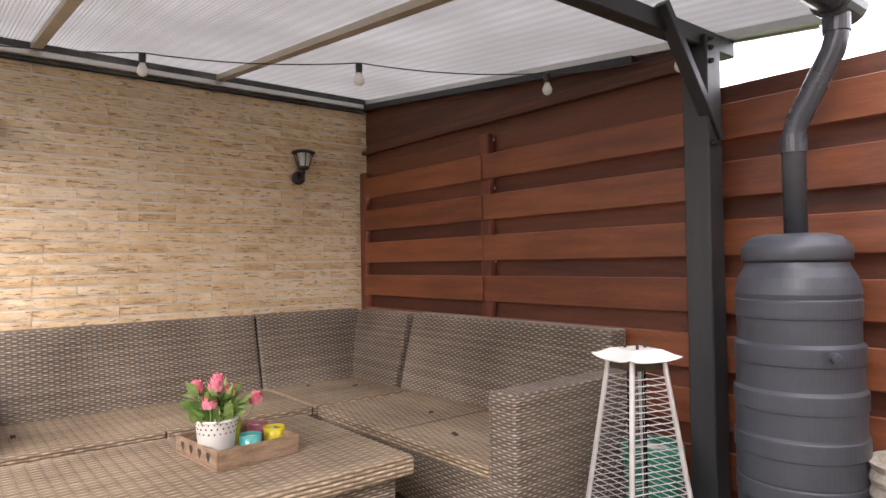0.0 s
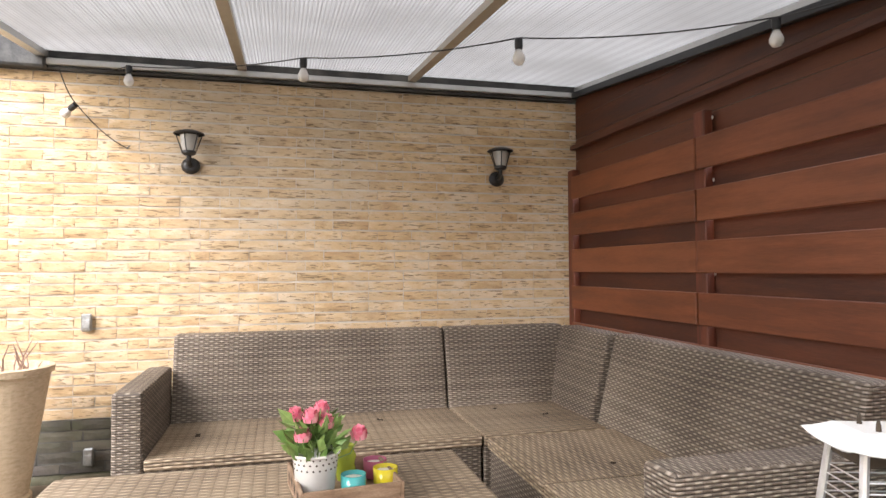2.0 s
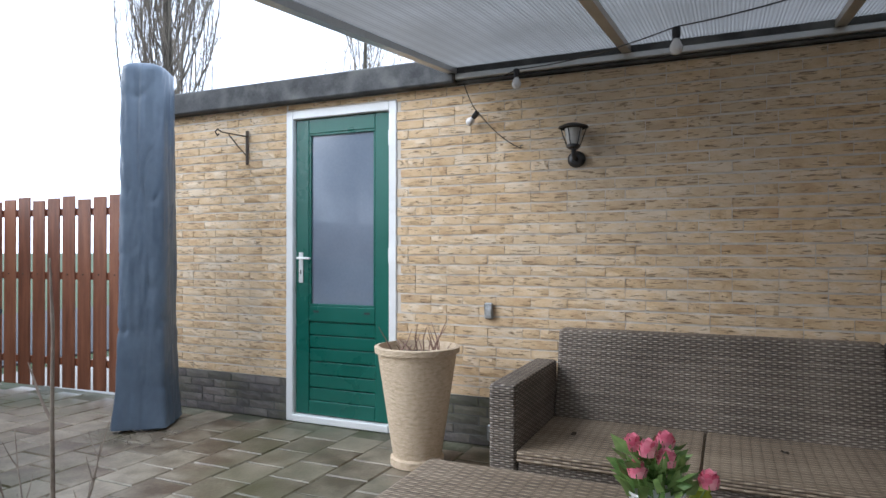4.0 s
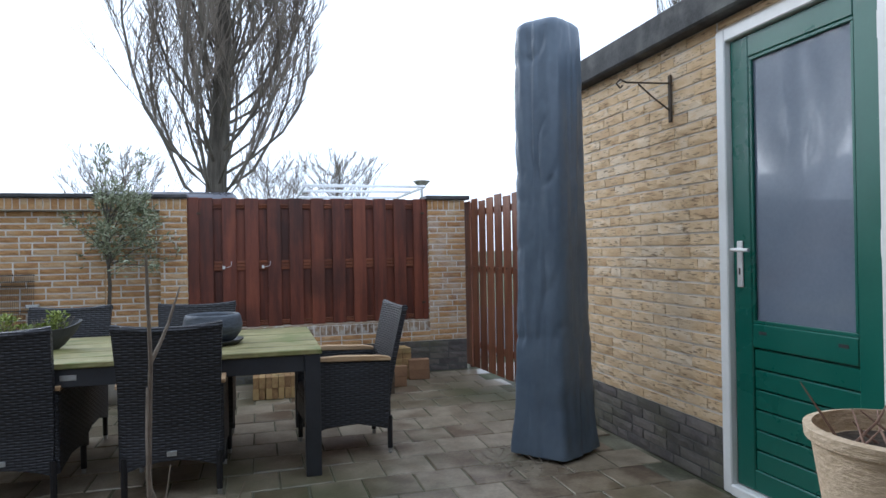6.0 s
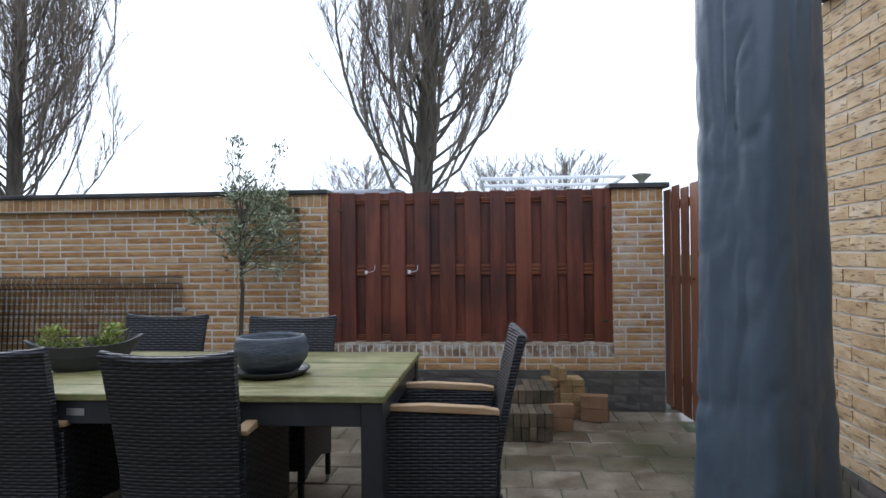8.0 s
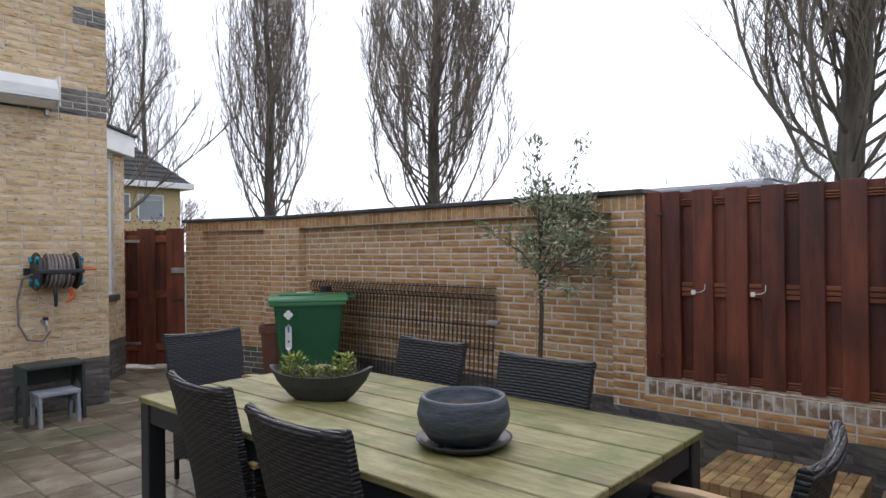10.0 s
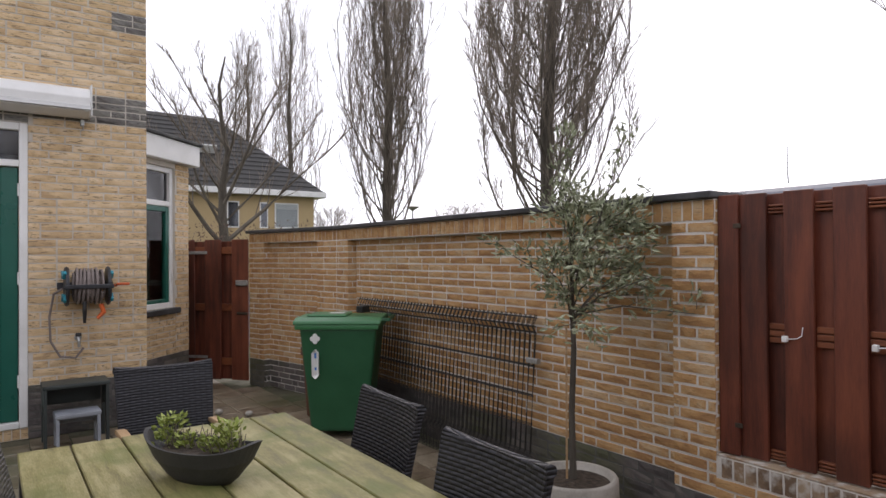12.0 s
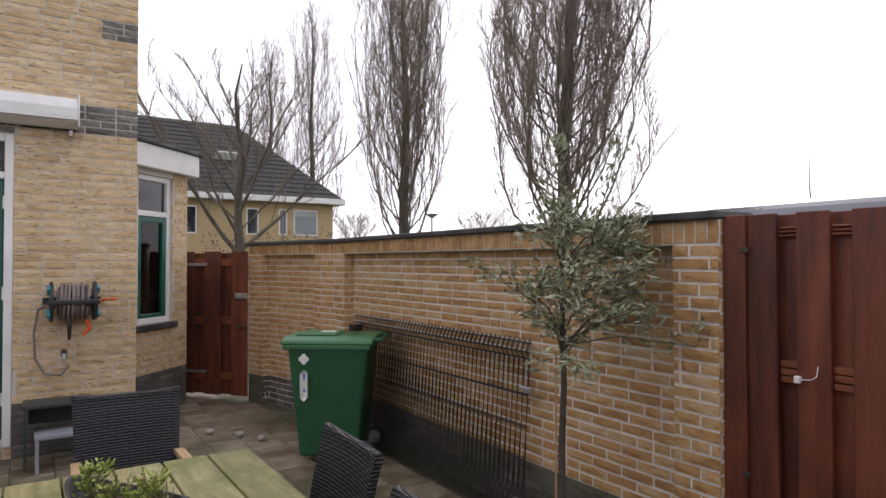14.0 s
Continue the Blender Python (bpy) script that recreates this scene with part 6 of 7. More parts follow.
for ly, r in enumerate((0.10, 0.122, 0.140)):
    turns = 8 - ly
    for i in range(turns * 18):
        run = i / (turns * 18)
        x = (-0.12 + 0.012 * ly + (0.24 - 0.024 * ly) * run) * (1 if ly % 2 == 0 else -1)
        a = i * 2 * math.pi / 18
        rr_ = r + 0.006 * math.sin(a * 0.37 + ly) + 0.004 * math.sin(a * 1.7)
        coil.append((x + 0.006 * math.sin(a * 0.9), 0.17 + rr_ * math.cos(a), rr_ * math.sin(a)))
bm = tube(coil, 0.012, 6)
part("hose", bm, HOSE, hr)
part("bracket", bx(-0.22, 0.0, -0.03, 0.22, 0.02, 0.03, 0.005), CHARCOAL, hr)
part("front_bar", bx(-0.19, 0.31, -0.018, 0.19, 0.335, 0.018, 0.006), CHARCOAL, hr)
part("crank", tube([(0.19, 0.17, 0.0), (0.23, 0.17, 0.0), (0.23, 0.2, 0.01), (0.33, 0.2, 0.01)], 0.012, 8), ORNG, hr, "orange crank handle")
part("loose_hose", tube([(-0.19, 0.17, -0.02), (-0.25, 0.10, -0.06), (-0.28, 0.06, -0.25), (-0.27, 0.05, -0.45), (-0.20, 0.05, -0.58), (-0.08, 0.05, -0.60), (-0.02, 0.06, -0.52)], 0.010, 8), HOSE, hr)
part("nozzle", tube([(-0.03, 0.24, -0.12), (-0.03, 0.25, -0.20), (-0.03, 0.25, -0.30)], [0.016, 0.018, 0.012], 10), BLACKM, hr)
part("spray_gun", tube([(0.10, 0.22, -0.15), (0.12, 0.22, -0.22), (0.07, 0.22, -0.27)], [0.02, 0.022, 0.014], 10), ORNG, hr, "orange spray gun")
tp_ = thing("garden_tap", "brass outdoor tap on the house wall", "tap", (-3.68, HY + 0.012, 0.86))
part("rose", moved(lathe([(0.03, 0), (0.03, 0.012), (0.014, 0.015)], 16), pose(0, 0, 0, -90, 0, 0)), GALV, tp_)
part("spout", tube([(0, 0, 0), (0, 0.07, 0.0), (0, 0.09, -0.03), (0, 0.09, -0.08)], 0.012, 8), GALV, tp_)
part("knob", moved(lathe([(0.022, 0), (0.026, 0.01), (0.022, 0.03)], 12), pose(0, 0.055, 0.015)), BLACKM, tp_)


def stool(label, at, w, h, d, mat):
    s = thing("plastic_stool", label, "stool", at, 0)
    part("top", bx(-w / 2, -d / 2, h - 0.035, w / 2, d / 2, h, 0.012, seg=2), mat, s)
    for sx in (-1, 1):
        part("side", prism([(-d / 2 - 0.015, 0.0), (-d / 2 + 0.035, 0.0), (-d / 2 + 0.05, h * 0.55), (0, h * 0.68), (d / 2 - 0.05, h * 0.55), (d / 2 - 0.035, 0.0), (d / 2 + 0.015, 0.0), (d / 2 - 0.005, h - 0.036), (-d / 2 + 0.005, h - 0.036)], sx * (w / 2 - 0.02) - 0.012, sx * (w / 2 - 0.02) + 0.012), mat, s)
    part("rear_panel", bx(-w / 2 + 0.04, -d / 2 + 0.005, h * 0.6, w / 2 - 0.04, -d / 2 + 0.02, h - 0.036), mat, s)
    return s


stool("dark grey-green plastic kneeler stool by the house wall", (-3.63, -3.42, 0), 0.50, 0.52, 0.30, material("grey_green_plastic", [(0.03, 0.038, 0.036), (0.045, 0.055, 0.052)], rough=0.5, scale=6, bump=0.05))
stool("light grey plastic step stool standing under a larger one", (-3.63, -3.28, 0), 0.34, 0.29, 0.24, material("light_grey_plastic", [(0.24, 0.26, 0.29), (0.33, 0.35, 0.38)], rough=0.45, scale=6, bump=0.05))
pd = thing("pendant_lamp", "lit pendant lamp hanging inside the house", "lamp", (-2.9, -5.2, 2.0))
part("cord", tube([(0, 0, 0.12), (0, 0, 0.85)], 0.004, 5), BLACKM, pd)
part("frame", tube([(0.14 * math.cos(k * math.pi / 8), 0.14 * math.sin(k * math.pi / 8), 0.02 * math.sin(k)) for k in range(17)], 0.012, 8), glow("warm_filament", (1.0, 0.55, 0.2), 6.0), pd, "warm glowing ring")
part("canopy", lathe([(0.02, 0.1), (0.03, 0.11), (0.02, 0.13)], 12), BLACKM, pd)

# ---- street behind the wall ----
SILVER = material("grey_car_paint", [(0.07, 0.073, 0.095), (0.095, 0.098, 0.12)], rough=0.3, scale=1, bump=0.0, metal=0.3, coat=0.6)
WHITEP = material("white_car_paint", [(0.70, 0.71, 0.72), (0.76, 0.77, 0.78)], rough=0.25, scale=1, bump=0.0, coat=0.6)


def van(label, at, turn, length, width, height, mat):
    v = thing("parked_van", label, "van", at, turn, group="vehicles in the street")
    h, w, L = height, width / 2, length / 2
    poly = [(-L, 0.35), (-L, 1.05), (-L + 0.12, h - 0.22), (-L + 0.32, h - 0.04), (0.0, h), (L - 1.5, h - 0.05), (L - 0.85, 1.15), (L - 0.1, 0.95), (L, 0.7), (L, 0.35)]
    part("body", prism(poly, -w, w, 0.10, 3), mat, v, smooth=False)
    for y in (-L + 0.8, L - 0.8):
        for s in (-1, 1):
            wheel = part("wheel", moved(lathe([(0.2, -0.1), (0.31, -0.1), (0.33, -0.07), (0.33, 0.07), (0.31, 0.1), (0.2, 0.1)], 24), pose(s * (w - 0.08), y, 0.33, 0, 90, 0)), BLACKM, v)
            part("rim", moved(lathe([(0.2, -0.02), (0.2, 0.02), (0.05, 0.05)], 20), pose(s * (w + 0.005), y, 0.33, 0, 90 * s, 0)), GALV, wheel)
    for s in (-1, 1):
        part("side_window", bx(s * w - 0.006, -L + 0.5, 1.15, s * w + 0.006, L - 1.6, h - 0.35, 0.004), PANE, v)
    return v


v1 = van("grey van with a roof aerial parked behind the garden wall", (-9.6, 0.62, -0.02), 90, 4.2, 1.75, 2.16, SILVER)
ant = part("aerial", tube([(-0.42, -1.0, 2.14), (-0.41, -1.04, 2.28), (-0.38, -1.1, 2.50)], [0.006, 0.004, 0.002], 5), BLACKM, v1)
part("aerial_foot", lathe([(0.05, 2.10), (0.045, 2.15), (0.01, 2.17)], 12), BLACKM, v1).location = (-0.42, -1.0, 0)
for k in range(5):
    part("roof_stud", moved(lathe([(0.012, 0), (0.01, 0.02)], 8), pose(-0.6 + 0.3 * k, 1.3, 2.06)), BLACKM, v1)
v2 = van("white van with a ladder rack parked behind the board panel", (-8.9, 3.22, -0.02), 90, 4.2, 1.7, 1.86, WHITEP)
rack = part("roof_rack", tube([(-0.85, 1.3, 2.26), (0.85, 1.3, 2.26)], 0.022, 6), WHITEP, v2, "pale tube roof rack")
part("rack_tube", tube([(-0.85, -0.6, 2.26), (0.85, -0.6, 2.26)], 0.022, 6), WHITEP, rack)
part("rack_tube", tube([(-0.85, 0.3, 2.27), (0.85, 0.3, 2.27)], 0.022, 6), WHITEP, rack)
for x in (-0.85, 0.85):
    part("rack_tube", tube([(x, -0.6, 2.26), (x, 1.3, 2.26)], 0.022, 6), WHITEP, rack)
    part("rack_leg", tube([(x, 1.3, 2.26), (x * 0.94, 1.2, 1.79)], 0.014, 6), CHARCOAL, rack)
    part("rack_leg", tube([(x, 1.3, 2.26), (x, 1.36, 2.23)], 0.014, 6), CHARCOAL, rack)
for x, y, h in ((-15.6, 5.88, 3.18), (-19.5, -22.8, 3.95)):
    sl = thing("street_lamp", "grey street lamp with a shallow dish shade", "street lamp", (x, y, -0.03), 0, group="street lamps")
    part("pole", lathe([(0.07, 0), (0.06, 1.0), (0.04, h - 0.2)], 12), GALV, sl)
    f = 0.22 if h < 3.5 else 0.32
    part("shade", lathe([(0.05, h - 0.2), (f * 0.5, h - 0.12), (f, h - 0.02), (f, h), (f * 0.3, h + 0.03), (0.02, h + 0.04)], 24), CONC, sl)


# ---- bare trees ----
def grow(seed, height, spread, limbs, twigs, base_z, steep, radius, sub=12, round_top=False):
    """Limbs and twigs of a leafless tree: (thick branches, thin twigs) as vertex and face lists."""
    rnd = random.Random(seed)
    stemm, thick, thin = ([], []), ([], []), ([], [])

    def bar(store, pts, r0, r1, sides):
        verts, faces = store
        n0 = len(verts)
        for i, p in enumerate(pts):
            d = (pts[min(i + 1, len(pts) - 1)] - pts[max(i - 1, 0)]).normalized()
            s = d.orthogonal().normalized()
            u = d.cross(s)
            r = r0 + (r1 - r0) * i / (len(pts) - 1)
            verts.extend(tuple(p + r * (s * math.cos(2 * math.pi * k / sides) + u * math.sin(2 * math.pi * k / sides))) for k in range(sides))
        for i in range(len(pts) - 1):
            for k in range(sides):
                a, b = n0 + i * sides + k, n0 + i * sides + (k + 1) % sides
                faces.append((a, b, b + sides, a + sides))

    def path(p, d, ln, n, up, wob):
        pts = [p]
        for k in range(n):
            d = (d + Vector((rnd.uniform(-wob, wob), rnd.uniform(-wob, wob), up + rnd.uniform(-wob, wob) * 0.5))).normalized()
            p = p + d * ln / n
            pts.append(p)
        return pts, d

    top = height * 0.96
    trunk = [Vector((rnd.uniform(-0.22, 0.22) * k / 8, rnd.uniform(-0.22, 0.22) * k / 8, top * k / 8)) for k in range(9)]
    bar(stemm, trunk, radius, radius * 0.12, 10)
    for i in range(limbs):
        t = (i + rnd.random() * 0.8) / limbs
        z = base_z + (height * 0.80 - base_z) * t ** 1.25
        k = min(7, int(z / top * 8))
        p = trunk[k].lerp(trunk[k + 1], z / top * 8 - k)
        a = i * 2.399 + rnd.uniform(-0.4, 0.4)
        out = rnd.uniform(0.55, 0.95)
        d = Vector((math.cos(a) * out, math.sin(a) * out, steep)).normalized()
        room = height - z
        ln = min(room * 0.95, spread * (2.1 if not round_top else 1.25) * (1 - 0.45 * t) * rnd.uniform(0.75, 1.1))
        if round_top:
            pts, dd = path(p, d, ln, 7, 0.03, 0.11)
        else:
            reach = spread * rnd.uniform(0.35, 1.0) * (1 - (z / height) ** 1.3)
            ln = min((height - z) * 0.93, height * rnd.uniform(0.28, 0.46))
            kink = [Vector((rnd.uniform(-1, 1), rnd.uniform(-1, 1), 0)) * 0.10 * (q > 0) for q in range(8)]
            pts = [p + Vector((math.cos(a + 0.25 * q / 7), math.sin(a + 0.25 * q / 7), 0)) * reach * (1 - math.exp(-2.7 * q / 7)) * (1.06 - 0.30 * (q / 7) ** 3) + Vector((0, 0, ln * (q / 7) ** 1.12)) + kink[q] for q in range(8)]
        r = radius * ((0.38 - 0.24 * t) if round_top else (0.185 - 0.12 * t)) * rnd.uniform(0.7, 1.1)
        bar(thick, pts, r, r * 0.15, 6)
        for j in range(sub):
            f = 0.18 + 0.82 * (j + rnd.random()) / sub
            k = min(6, int(f * 7))
            q = pts[k].lerp(pts[k + 1], f * 7 - k)
            dirn = (pts[k + 1] - pts[k]).normalized()
            e = (dirn * 0.9 + Vector((rnd.uniform(-1, 1), rnd.uniform(-1, 1), rnd.uniform(0.1, 1.1))) * 0.7).normalized()
            ln2 = ln * rnd.uniform(0.14, 0.30) * (1.15 - 0.4 * f)
            p2, _ = path(q, e, ln2, 4, 0.12 if not round_top else 0.03, 0.16)
            bar(thin, p2, max(0.010, r * 0.28), 0.005, 4)
            for m in range(twigs):
                g = 0.15 + 0.85 * rnd.random()
                kk = min(3, int(g * 4))
                q2 = p2[kk].lerp(p2[kk + 1], g * 4 - kk)
                d2 = ((p2[kk + 1] - p2[kk]).normalized() + Vector((rnd.uniform(-1, 1), rnd.uniform(-1, 1), rnd.uniform(-0.1, 0.8))) * 0.7).normalized()
                p3, _ = path(q2, d2, ln2 * rnd.uniform(0.25, 0.6), 2, 0.12, 0.2)
                bar(thin, p3, 0.0075, 0.004, 3)
    return stemm, thick, thin


LIMB = material("limb_bark", [(0.085, 0.07, 0.054), (0.14, 0.12, 0.095), (0.20, 0.175, 0.14)], rough=0.95, scale=2, bump=0.0)


def tree(name, label, at, turn, args, group):
    t = thing(name, label, "tree", at, turn, group=group)
    for nm, mat, (verts, faces) in zip(("trunk", "limb_wood", "crown"), (BARK, LIMB, TWIG), grow(**args)):
        me = bpy.data.meshes.new(nm)
        me.from_pydata(verts, [], faces)
        o = part_of(nm, me, mat, t)
        if nm != "trunk":
            o["kind"] = "stuff"
    return t


pop_args = dict(height=17, spread=4.1, limbs=84, twigs=13, base_z=2.3, steep=0.42, radius=0.30, sub=22)
g1 = "bare poplars along the street"
lab = "tall leafless poplar with steep upswept branches behind the wall"
tree("poplar", lab, (-15.4, 1.4, -0.05), 0, dict(seed=4, **{**pop_args, "spread": 3.6}), g1).matrix_basis = pose(-15.86, 0.62, -0.05, -3, 0, 0)
tree("poplar", lab, (-18.0, -11.2, -0.05), 40, dict(seed=9, **{**pop_args, "spread": 5.1, "height": 18}), g1).matrix_basis = pose(-14.05, -8.4, -0.05, -2, 0, 40) @ Matrix.Diagonal((0.70, 0.70, 0.75, 1))
tc = tree("poplar", lab, (-13.9, -15.6, -0.05), 80, dict(seed=15, **{**pop_args, "spread": 3.8, "height": 20, "sub": 16, "twigs": 9}), g1)
td = tree("poplar", lab, (-19.8, -38.8, -0.05), 200, dict(seed=33, **{**pop_args, "spread": 3.9, "height": 21, "limbs": 46, "twigs": 6, "sub": 13}), g1)
tc.scale, td.scale = (0.68, 0.68, 0.74), (0.9, 0.9, 0.92)
copy_thing(td, pose(-18.2, -42.6, -0.05, 0, 0, 310)).scale = (0.82, 0.82, 0.84)
copy_thing(tc, pose(-13.0, 12.9, -0.05, 0, 0, 120)).scale = (0.62, 0.62, 0.95)
copy_thing(td, pose(-14.4, 25.7, -0.05, 0, 0, 60)).scale = (0.75, 0.75, 0.75)
round_args = dict(height=8.4, spread=4.9, limbs=18, twigs=7, base_z=1.9, steep=0.8, radius=0.2, sub=13, round_top=True)
rt = tree("street_tree", "leafless young street tree with a wide open crown", (-8.6, -16.0, -0.05), 0, dict(seed=21, **round_args), "bare street trees")
rt.scale = (0.93, 0.93, 0.94)
fine_args = dict(height=7.6, spread=4.1, limbs=38, twigs=8, base_z=1.6, steep=0.6, radius=0.09, sub=12, round_top=True)
ft = tree("street_tree", "distant leafless street tree with a fine rounded crown", (-44.3, 7.1, -0.05), 30, dict(seed=61, **fine_args), "bare street trees")
ft.scale = (1.22, 1.22, 1.18)
for x, y, a in ((-47, 2.5, 260), (-45, -6.8, 90), (-60, -46, 200), (-52, -62, 20), (-40, -75, 70), (-30, -92, 120), (-3.5, 26, 15), (2.0, 24, 200)):
    copy_thing(ft, pose(x, y, -0.05, 0, 0, a)).scale = (1.22, 1.22, 1.18)

# ---- neighbour's house ----
NBW = material("yellow_render_brick", [(0.42, 0.31, 0.16), (0.50, 0.38, 0.21)], rough=0.9, scale=14, bump=0.1, fine=60, stretch=(1, 1, 3))
TILEM = material("dark_roof_tiles", [(0.03, 0.029, 0.028), (0.055, 0.053, 0.05)], rough=0.7, scale=3, bump=0.2, fine=30)
nh = thing("neighbour_house", "yellow brick house with a dark tiled hipped roof", "house", (-15.4, -25.0, -0.05))
nh.scale = (0.76, 0.76, 0.83)
part("wall", bx(0, -10, 0, 16, 0, 5.45), NBW, nh)
bm = bmesh.new()
v = [bm.verts.new(p) for p in ((-0.5, 0.5, 5.55), (16.5, 0.5, 5.55), (16.5, -10.5, 5.55), (-0.5, -10.5, 5.55), (4.6, -5, 10.1), (16.5, -5, 10.1))]
for f in ((0, 1, 5, 4), (2, 3, 4, 5), (3, 0, 4), (1, 2, 5), (3, 2, 1, 0)):
    bm.faces.new([v[i] for i in f])
roof = part("roof", bm, TILEM, nh)
for k in range(16):
    t = k / 16
    part("tile_course", tube([(-0.5 + 5.1 * t, 0.5 - 5.5 * t, 5.57 + 4.55 * t), (16.5, 0.5 - 5.5 * t, 5.57 + 4.55 * t)], 0.035, 4), TILEM, roof)
part("eave", bx(-0.6, 0.3, 5.25, 16.6, 0.6, 5.56, 0.02), WHITE, nh, "white eaves board")
part("eave", bx(-0.65, -10.6, 5.25, -0.35, 0.3, 5.56, 0.02), WHITE, nh, "white eaves board")
part("skylight", moved(bx(-0.6, -0.5, 0, 0.6, 0.5, 0.08, 0.01), pose(6.0, -1.9, 7.62, 39.6, 0, 0)), WHITE, roof, "pale roof window")
for x, w, z0, z1 in ((1.0, 1.5, 3.5, 4.9), (2.9, 0.5, 3.5, 4.9), (4.6, 0.7, 3.5, 4.9), (8.0, 0.7, 3.5, 4.9), (1.0, 1.8, 0.9, 2.3), (5.0, 1.6, 0.9, 2.3), (10.4, 1.5, 3.5, 4.9)):
    wn_ob = part("window", bx(x, 0.0, z0, x + w, 0.04, z1, 0.01), WHITE, nh, "white framed window")
    part("pane", bx(x + 0.07, 0.042, z0 + 0.07, x + w - 0.07, 0.05, z1 - 0.07), PANE if w < 1 else CLEAR, wn_ob)
    if w > 1:
        part("curtain", bx(x + 0.09, 0.0405, z0 + 0.09, x + w - 0.09, 0.0415, z1 - 0.35), GALV, wn_ob, "grey net curtain")
hd = thing("hedge", "thin bare hedge in front of the neighbour's house", "hedge", (-9.2, -13.5, 0))


def hedge_leaf(rnd):
    return (rnd.uniform(-1.6, 2.2), rnd.uniform(-0.4, 0.4), rnd.uniform(0.2, 2.55) - 0.25 * rnd.random()), (rnd.uniform(-1, 1), rnd.uniform(-1, 1), rnd.uniform(0, 1))


ob = part_of("twigs", leaves(1500, hedge_leaf, 0.10, 5, 0.35), material("russet_leaves", [(0.10, 0.06, 0.045), (0.18, 0.12, 0.09)], rough=0.8, scale=8, bump=0.0, vary=0.4, islands=True), hd)
ob["kind"] = "stuff"


# ---- bricks ----
PL = 0.33
part("plinth_bed", moved(bx(0, -0.01, 0, D0, 0.002, PL), gf), DARK_MORTAR, garage)
part("plinth_bed", moved(bx(D1, -0.01, 0, EW, 0.002, PL), gf), DARK_MORTAR, garage)
part("plinth_bed", moved(bx(0, -0.01, 0, P3, 0.002, PL), wf), DARK_MORTAR, west)
part("plinth_bed", moved(bx(P3, -0.11, 0, P4, -0.098, PL + 0.03), wf), DARK_MORTAR, west)
part("plinth_bed", moved(bx(P4, -0.01, 0, P5, 0.002, PL), wf), DARK_MORTAR, west)
part("plinth_bed", moved(bx(0, -0.01, 0, HD0, 0.002, 0.46), hf), DARK_MORTAR, house)
part("plinth_bed", moved(bx(0, -0.01, 0, bl, 0.002, 0.46), bf), DARK_MORTAR, bay)
part("plinth_bed", moved(bx(0.01, -0.01, 0, 0.34, 0.002, PL), cf), DARK_MORTAR, south)
part("plinth_bed", moved(bx(cl - 0.30, -0.01, 0, cl, 0.002, PL), cf), DARK_MORTAR, south)
brick_field(garage, gf, [(0, D0, PL, 2.50), (D1, EW, PL, 2.50), (D0, D1, DT + 0.004, 2.50)], 0.0705, 0.245, 0.012, YELLOW, 300, (1.6, 5.6, 0.9, 2.2), rough=0.0028, proud=0.0075, seed=1, head=0.004)
brick_field(garage, gf, [(0, D0, 0, PL), (D1, EW, 0, PL)], 0.066, 0.25, 0.010, DARK, 60, (3.0, 5.6, 0, 0.4), rough=0.002, proud=0.008, name="plinth_brick", seed=2)
brick_field(west, wf, [(0, P1, PL, RT)], 0.0615, 0.215, 0.012, PALE, 60, None, rough=0.0015, proud=0.005, seed=24)
brick_field(west, wf, [(P2, P3, PL, RT), (P4, P5, PL, RT)], 0.0615, 0.215, 0.0145, ORANGE, 300, None, rough=0.0015, proud=0.007, seed=3)
nf = wf @ Matrix.Translation((0, -0.10, 0))
brick_field(west, nf, [(P3, P4, PL + 0.03, RT)], 0.0615, 0.215, 0.0145, ORANGE, 300, (P3, P3 + 2.6, 0.3, 1.6), rough=0.0015, proud=0.007, seed=4)
brick_field(west, nf, [(P3, P4, 0, PL + 0.03)], 0.062, 0.215, 0.010, DARK, 60, (P3, P3 + 2.0, 0, 0.4), rough=0.002, proud=0.006, name="plinth_brick", seed=5)
brick_field(west, wf, [(0, P1, RT + 0.002, WT), (P2, P5, RT + 0.002, WT)], 0.11, 0.0625, 0.011, ORANGE, 130, (2.5, 9, 0, 3), upright=True, name="soldier_brick", seed=6)
brick_field(west, wf, [(0, P3, 0, PL), (P4, P5, 0, PL)], 0.066, 0.215, 0.010, DARK, 100, (0, 3.2, 0, 1), rough=0.002, proud=0.006, name="plinth_brick", seed=7)
brick_field(west, wf, [(P1, P2, PL, 0.44)], 0.064, 0.215, 0.012, ORANGE, 30, None, seed=8)
brick_field(west, wf, [(P1, P2, 0.442, 0.548)], 0.103, 0.0625, 0.011, HEADER, 60, None, upright=True, name="header_brick", rough=0.002, seed=9)
brick_field(west, wall_frame(WX - 0.22, WY - P2, 1, 0), [(0.0, 0.22, 0.56, WT)], 0.0615, 0.215, 0.012, ORANGE, 30, None, proud=0.004, seed=25)
brick_field(west, wall_frame(WX, WY - P1, -1, 0), [(0.0, 0.22, 0.56, WT)], 0.0615, 0.215, 0.012, PALE, 30, None, proud=0.004, seed=26)
sdx, sdy = (cx - WX) / cl, (cy - WY + P5) / cl
brick_field(south, wall_frame(WX + sdx * (cl - 0.30) + sdy * 0.09, WY - P5 + sdy * (cl - 0.30) - sdx * 0.09, -sdy, sdx), [(0.0, 0.09, PL, RT)], 0.0615, 0.215, 0.012, ORANGE, 30, None, proud=0.004, seed=27)
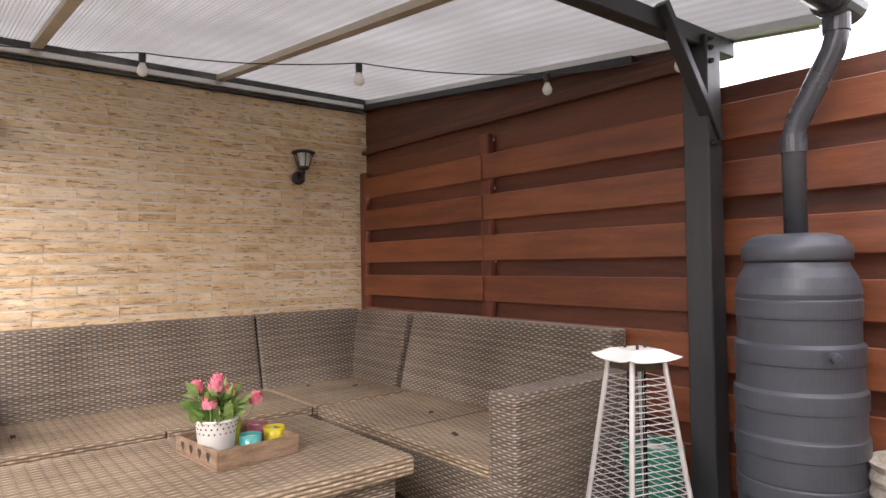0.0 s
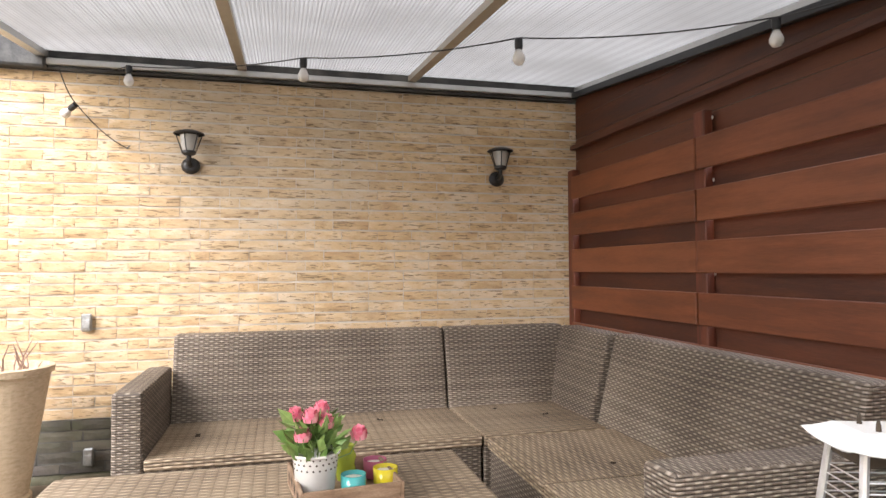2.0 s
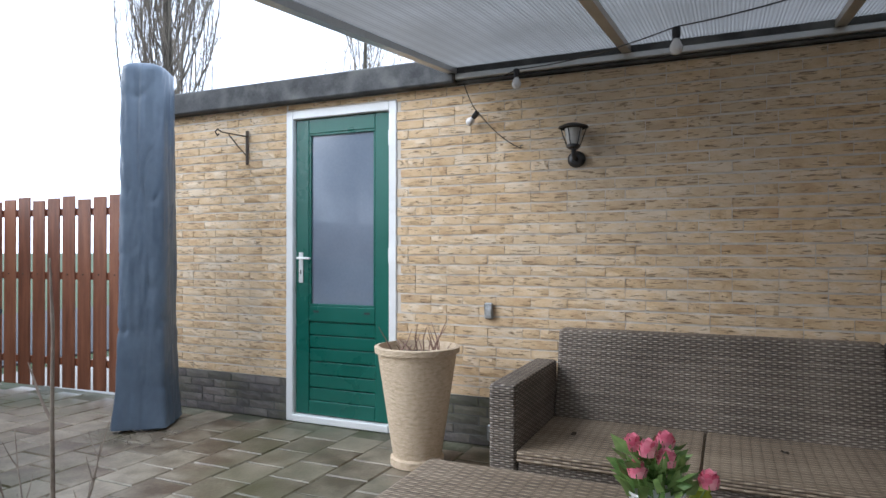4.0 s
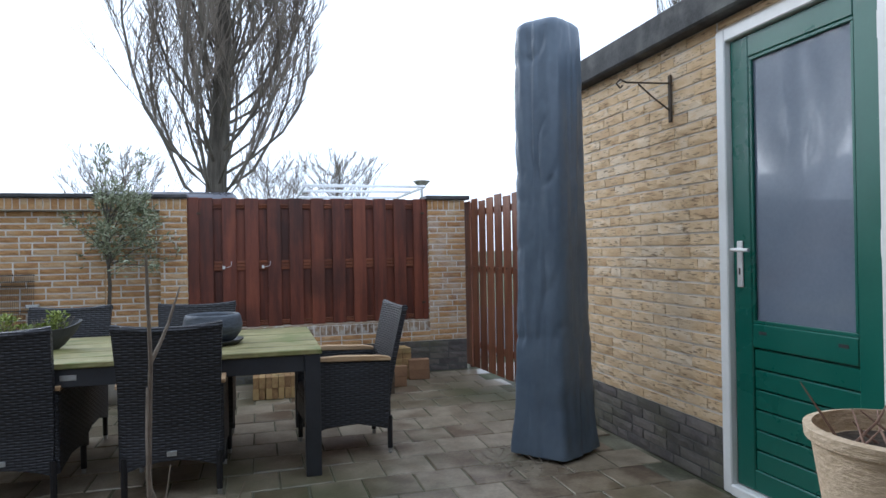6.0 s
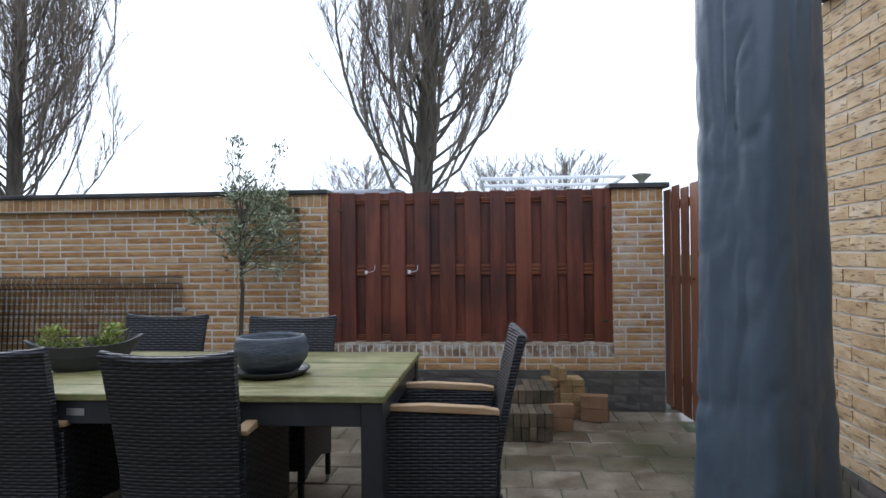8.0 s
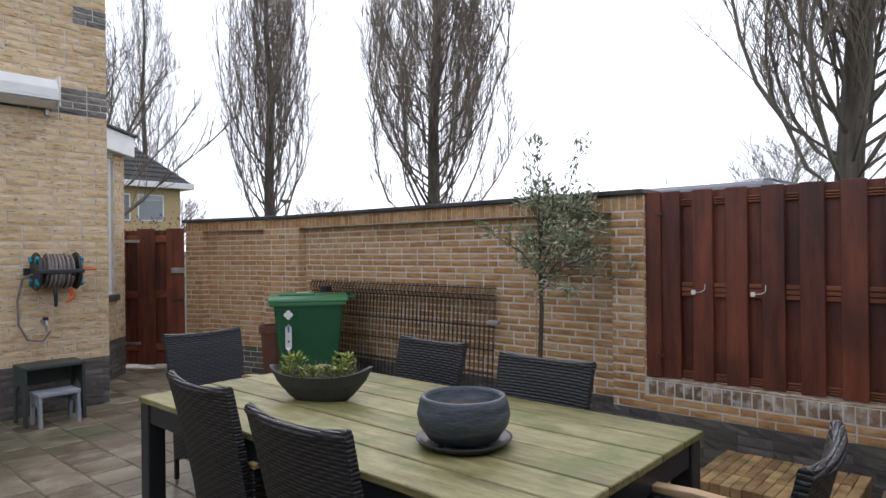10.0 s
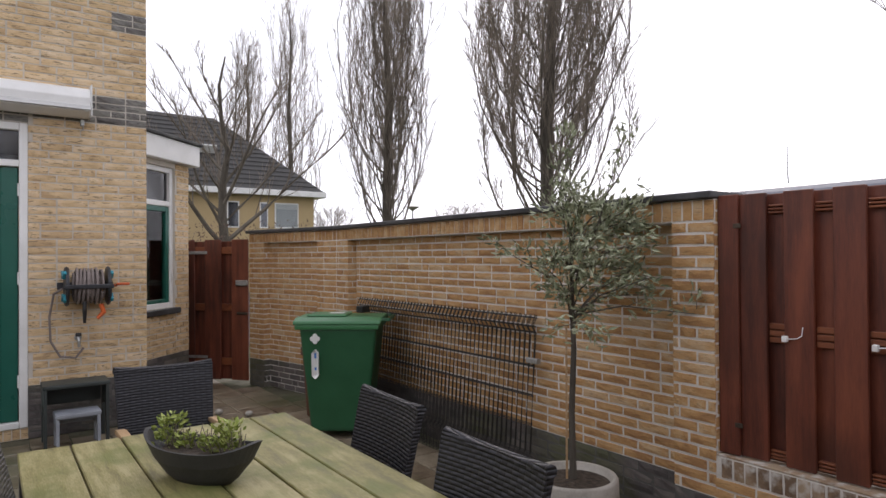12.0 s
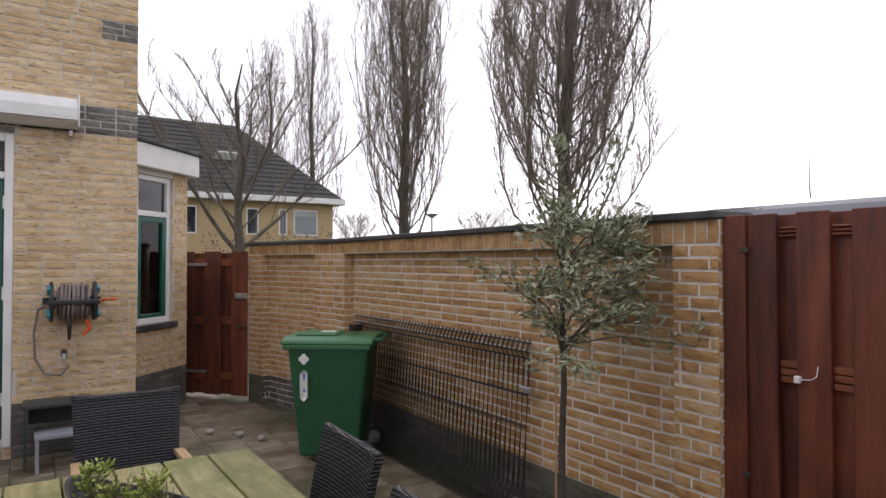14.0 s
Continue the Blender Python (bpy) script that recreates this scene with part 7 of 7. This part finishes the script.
brick_field(south, wall_frame(WX + sdx * (cl - 0.30) + sdy * 0.09, WY - P5 + sdy * (cl - 0.30) - sdx * 0.09, -sdy, sdx), [(0.0, 0.09, 0.0, PL)], 0.066, 0.215, 0.005, DARK, 30, None, proud=0.004, name="plinth_brick", seed=28)
rf = wall_frame(WX - 0.10, WY - P4, 1, 0)
brick_field(west, rf, [(0.0, 0.10, PL, RT)], 0.0615, 0.215, 0.012, ORANGE, 30, None, seed=10)
brick_field(south, cf, [(0.012, 0.34, PL, RT), (cl - 0.30, cl, PL, RT)], 0.0615, 0.215, 0.012, ORANGE, 120, None, seed=11)
brick_field(south, cf @ Matrix.Translation((0, -0.09, 0)), [(0.34, cl - 0.30, PL, RT)], 0.0615, 0.215, 0.012, ORANGE, 120, None, seed=12)
brick_field(south, cf, [(0.012, cl, RT + 0.002, WT)], 0.115, 0.0625, 0.011, ORANGE, 40, None, upright=True, name="soldier_brick", seed=13)
brick_field(south, cf, [(0.012, 0.34, 0, PL), (cl - 0.30, cl, 0, PL)], 0.066, 0.215, 0.010, DARK, 40, None, name="plinth_brick", rough=0.002, proud=0.006, seed=14)
brick_field(south, cf @ Matrix.Translation((0, -0.09, 0)), [(0.34, cl - 0.30, 0, PL)], 0.066, 0.215, 0.010, DARK, 40, None, name="plinth_brick", rough=0.002, proud=0.006, seed=15)
brick_field(south, wall_frame(cx, cy, (cy - WY + P5) / cl, -(cx - WX) / cl), [(0.0, 0.22, 0.0, WT)], 0.0615, 0.215, 0.012, ORANGE, 40, None, seed=23)
brick_field(house, hf, [(0, HD0, 0.46, 2.83), (0, 3.4, 3.09, 3.72), (0.30, 3.4, 3.72, 3.90), (0, 3.4, 3.90, 4.9), (HD1, 5.0, 0.46, 2.83)], 0.0715, 0.25, 0.013, HOUSE, 300, (0, 1.0, 0.6, 4.0), rough=0.0015, proud=0.008, seed=16)
brick_field(house, hf, [(0, HD0, 2.83, 3.09), (HD0, 3.4, HDT + 0.004, 3.09), (0, 0.30, 3.72, 3.90)], 0.06, 0.25, 0.012, GREYB, 60, None, name="band_brick", rough=0.004, seed=17)
brick_field(house, hf, [(0, HD0, 0, 0.46)], 0.06, 0.25, 0.010, DARK, 40, None, name="plinth_brick", rough=0.002, proud=0.006, seed=18)
brick_field(house, hf, [(HD0, HD1, 0.0, 0.10)], 0.10, 0.0625, 0.01, YELLOW, 40, None, upright=True, name="step_brick", seed=19)
brick_field(bay, bf, [(0, W0, 0.46, 2.68), (W1, bl, 0.46, 2.68), (W0, W1, 0.46, WZ0 - 0.07)], 0.0715, 0.25, 0.013, HOUSE, 120, None, rough=0.0015, proud=0.008, seed=20)
brick_field(bay, bf, [(0, bl, 0, 0.46)], 0.06, 0.25, 0.010, DARK, 40, None, name="plinth_brick", rough=0.002, proud=0.006, seed=21)

part("sill", moved(bx(P1, -0.22, 0.547, P2, -0.004, 0.558, 0.003), wf), HEADER[0], west, "mossy brick sill")

# ---- paving ----
floor_ob = bpy.data.objects["floor"]
T = 0.30


def tile_mesh(mat, k):
    r = random.Random(k)
    a, b = T / 2 - 0.0035, T / 2 - 0.010
    z = [r.uniform(-0.0015, 0.0015) for _ in range(4)]
    s = ((-1, -1), (1, -1), (1, 1), (-1, 1))
    verts = [(x * a, y * a, -0.02) for x, y in s] + [(x * a, y * a, -0.007) for x, y in s] + [(x * b, y * b, z[i]) for i, (x, y) in enumerate(s)]
    faces = [(8, 9, 10, 11)] + [(o + i, o + (i + 1) % 4, o + 4 + (i + 1) % 4, o + 4 + i) for o in (0, 4) for i in range(4)]
    me = bpy.data.meshes.new("paving_stone")
    me.from_pydata(verts, [], faces)
    me.materials.append(mat)
    return me


tiles = [tile_mesh(PAVE[0], k) for k in range(6)]
rr = random.Random(44)
spots = []
for i in range(30):
    for j in range(34):
        x, y = -6.00 + T * (i + 0.5) * 0.999, 4.09 - T * (j + 0.5 - 0.5 * (i % 2))
        if x > 2.72 or y > 4.0 or y < -5.7 or (y < HY + 0.1 and x > -4.3) or x + y * 0.53 > 99:
            continue
        if y < -3.35 and x < -5.95 + (-3.35 - y) * 0.26:
            continue
        spots.append((x, y))
spots.sort(key=lambda s: not (-6 < s[0] < -2.0 and 0.9 < s[1] < 4.2) and not (-2.7 < s[0] < -0.2 and 2.0 < s[1]) and not (-6 < s[0] < -4.4 and s[1] > -3.5))
verts, faces = [], []
for k, (x, y) in enumerate(spots):
    m = pose(x, y, rr.uniform(-0.0025, 0.0025), rr.uniform(-0.5, 0.5), rr.uniform(-0.5, 0.5), rr.uniform(-0.6, 0.6) + 90 * rr.randrange(4))
    me = rr.choice(tiles)
    if k < 300:
        ob = new("paving_stone", me)
        ob.parent = floor_ob
        ob.matrix_basis = m
    else:
        n0 = len(verts)
        verts += [tuple(m @ v.co) for v in me.vertices]
        faces += [tuple(n0 + i for i in p.vertices) for p in me.polygons]
me = bpy.data.meshes.new("paving_stones")
me.from_pydata(verts, [], faces)
rest = part_of("paving_stones", me, PAVE[1], floor_ob)
rest["kind"] = "stuff"
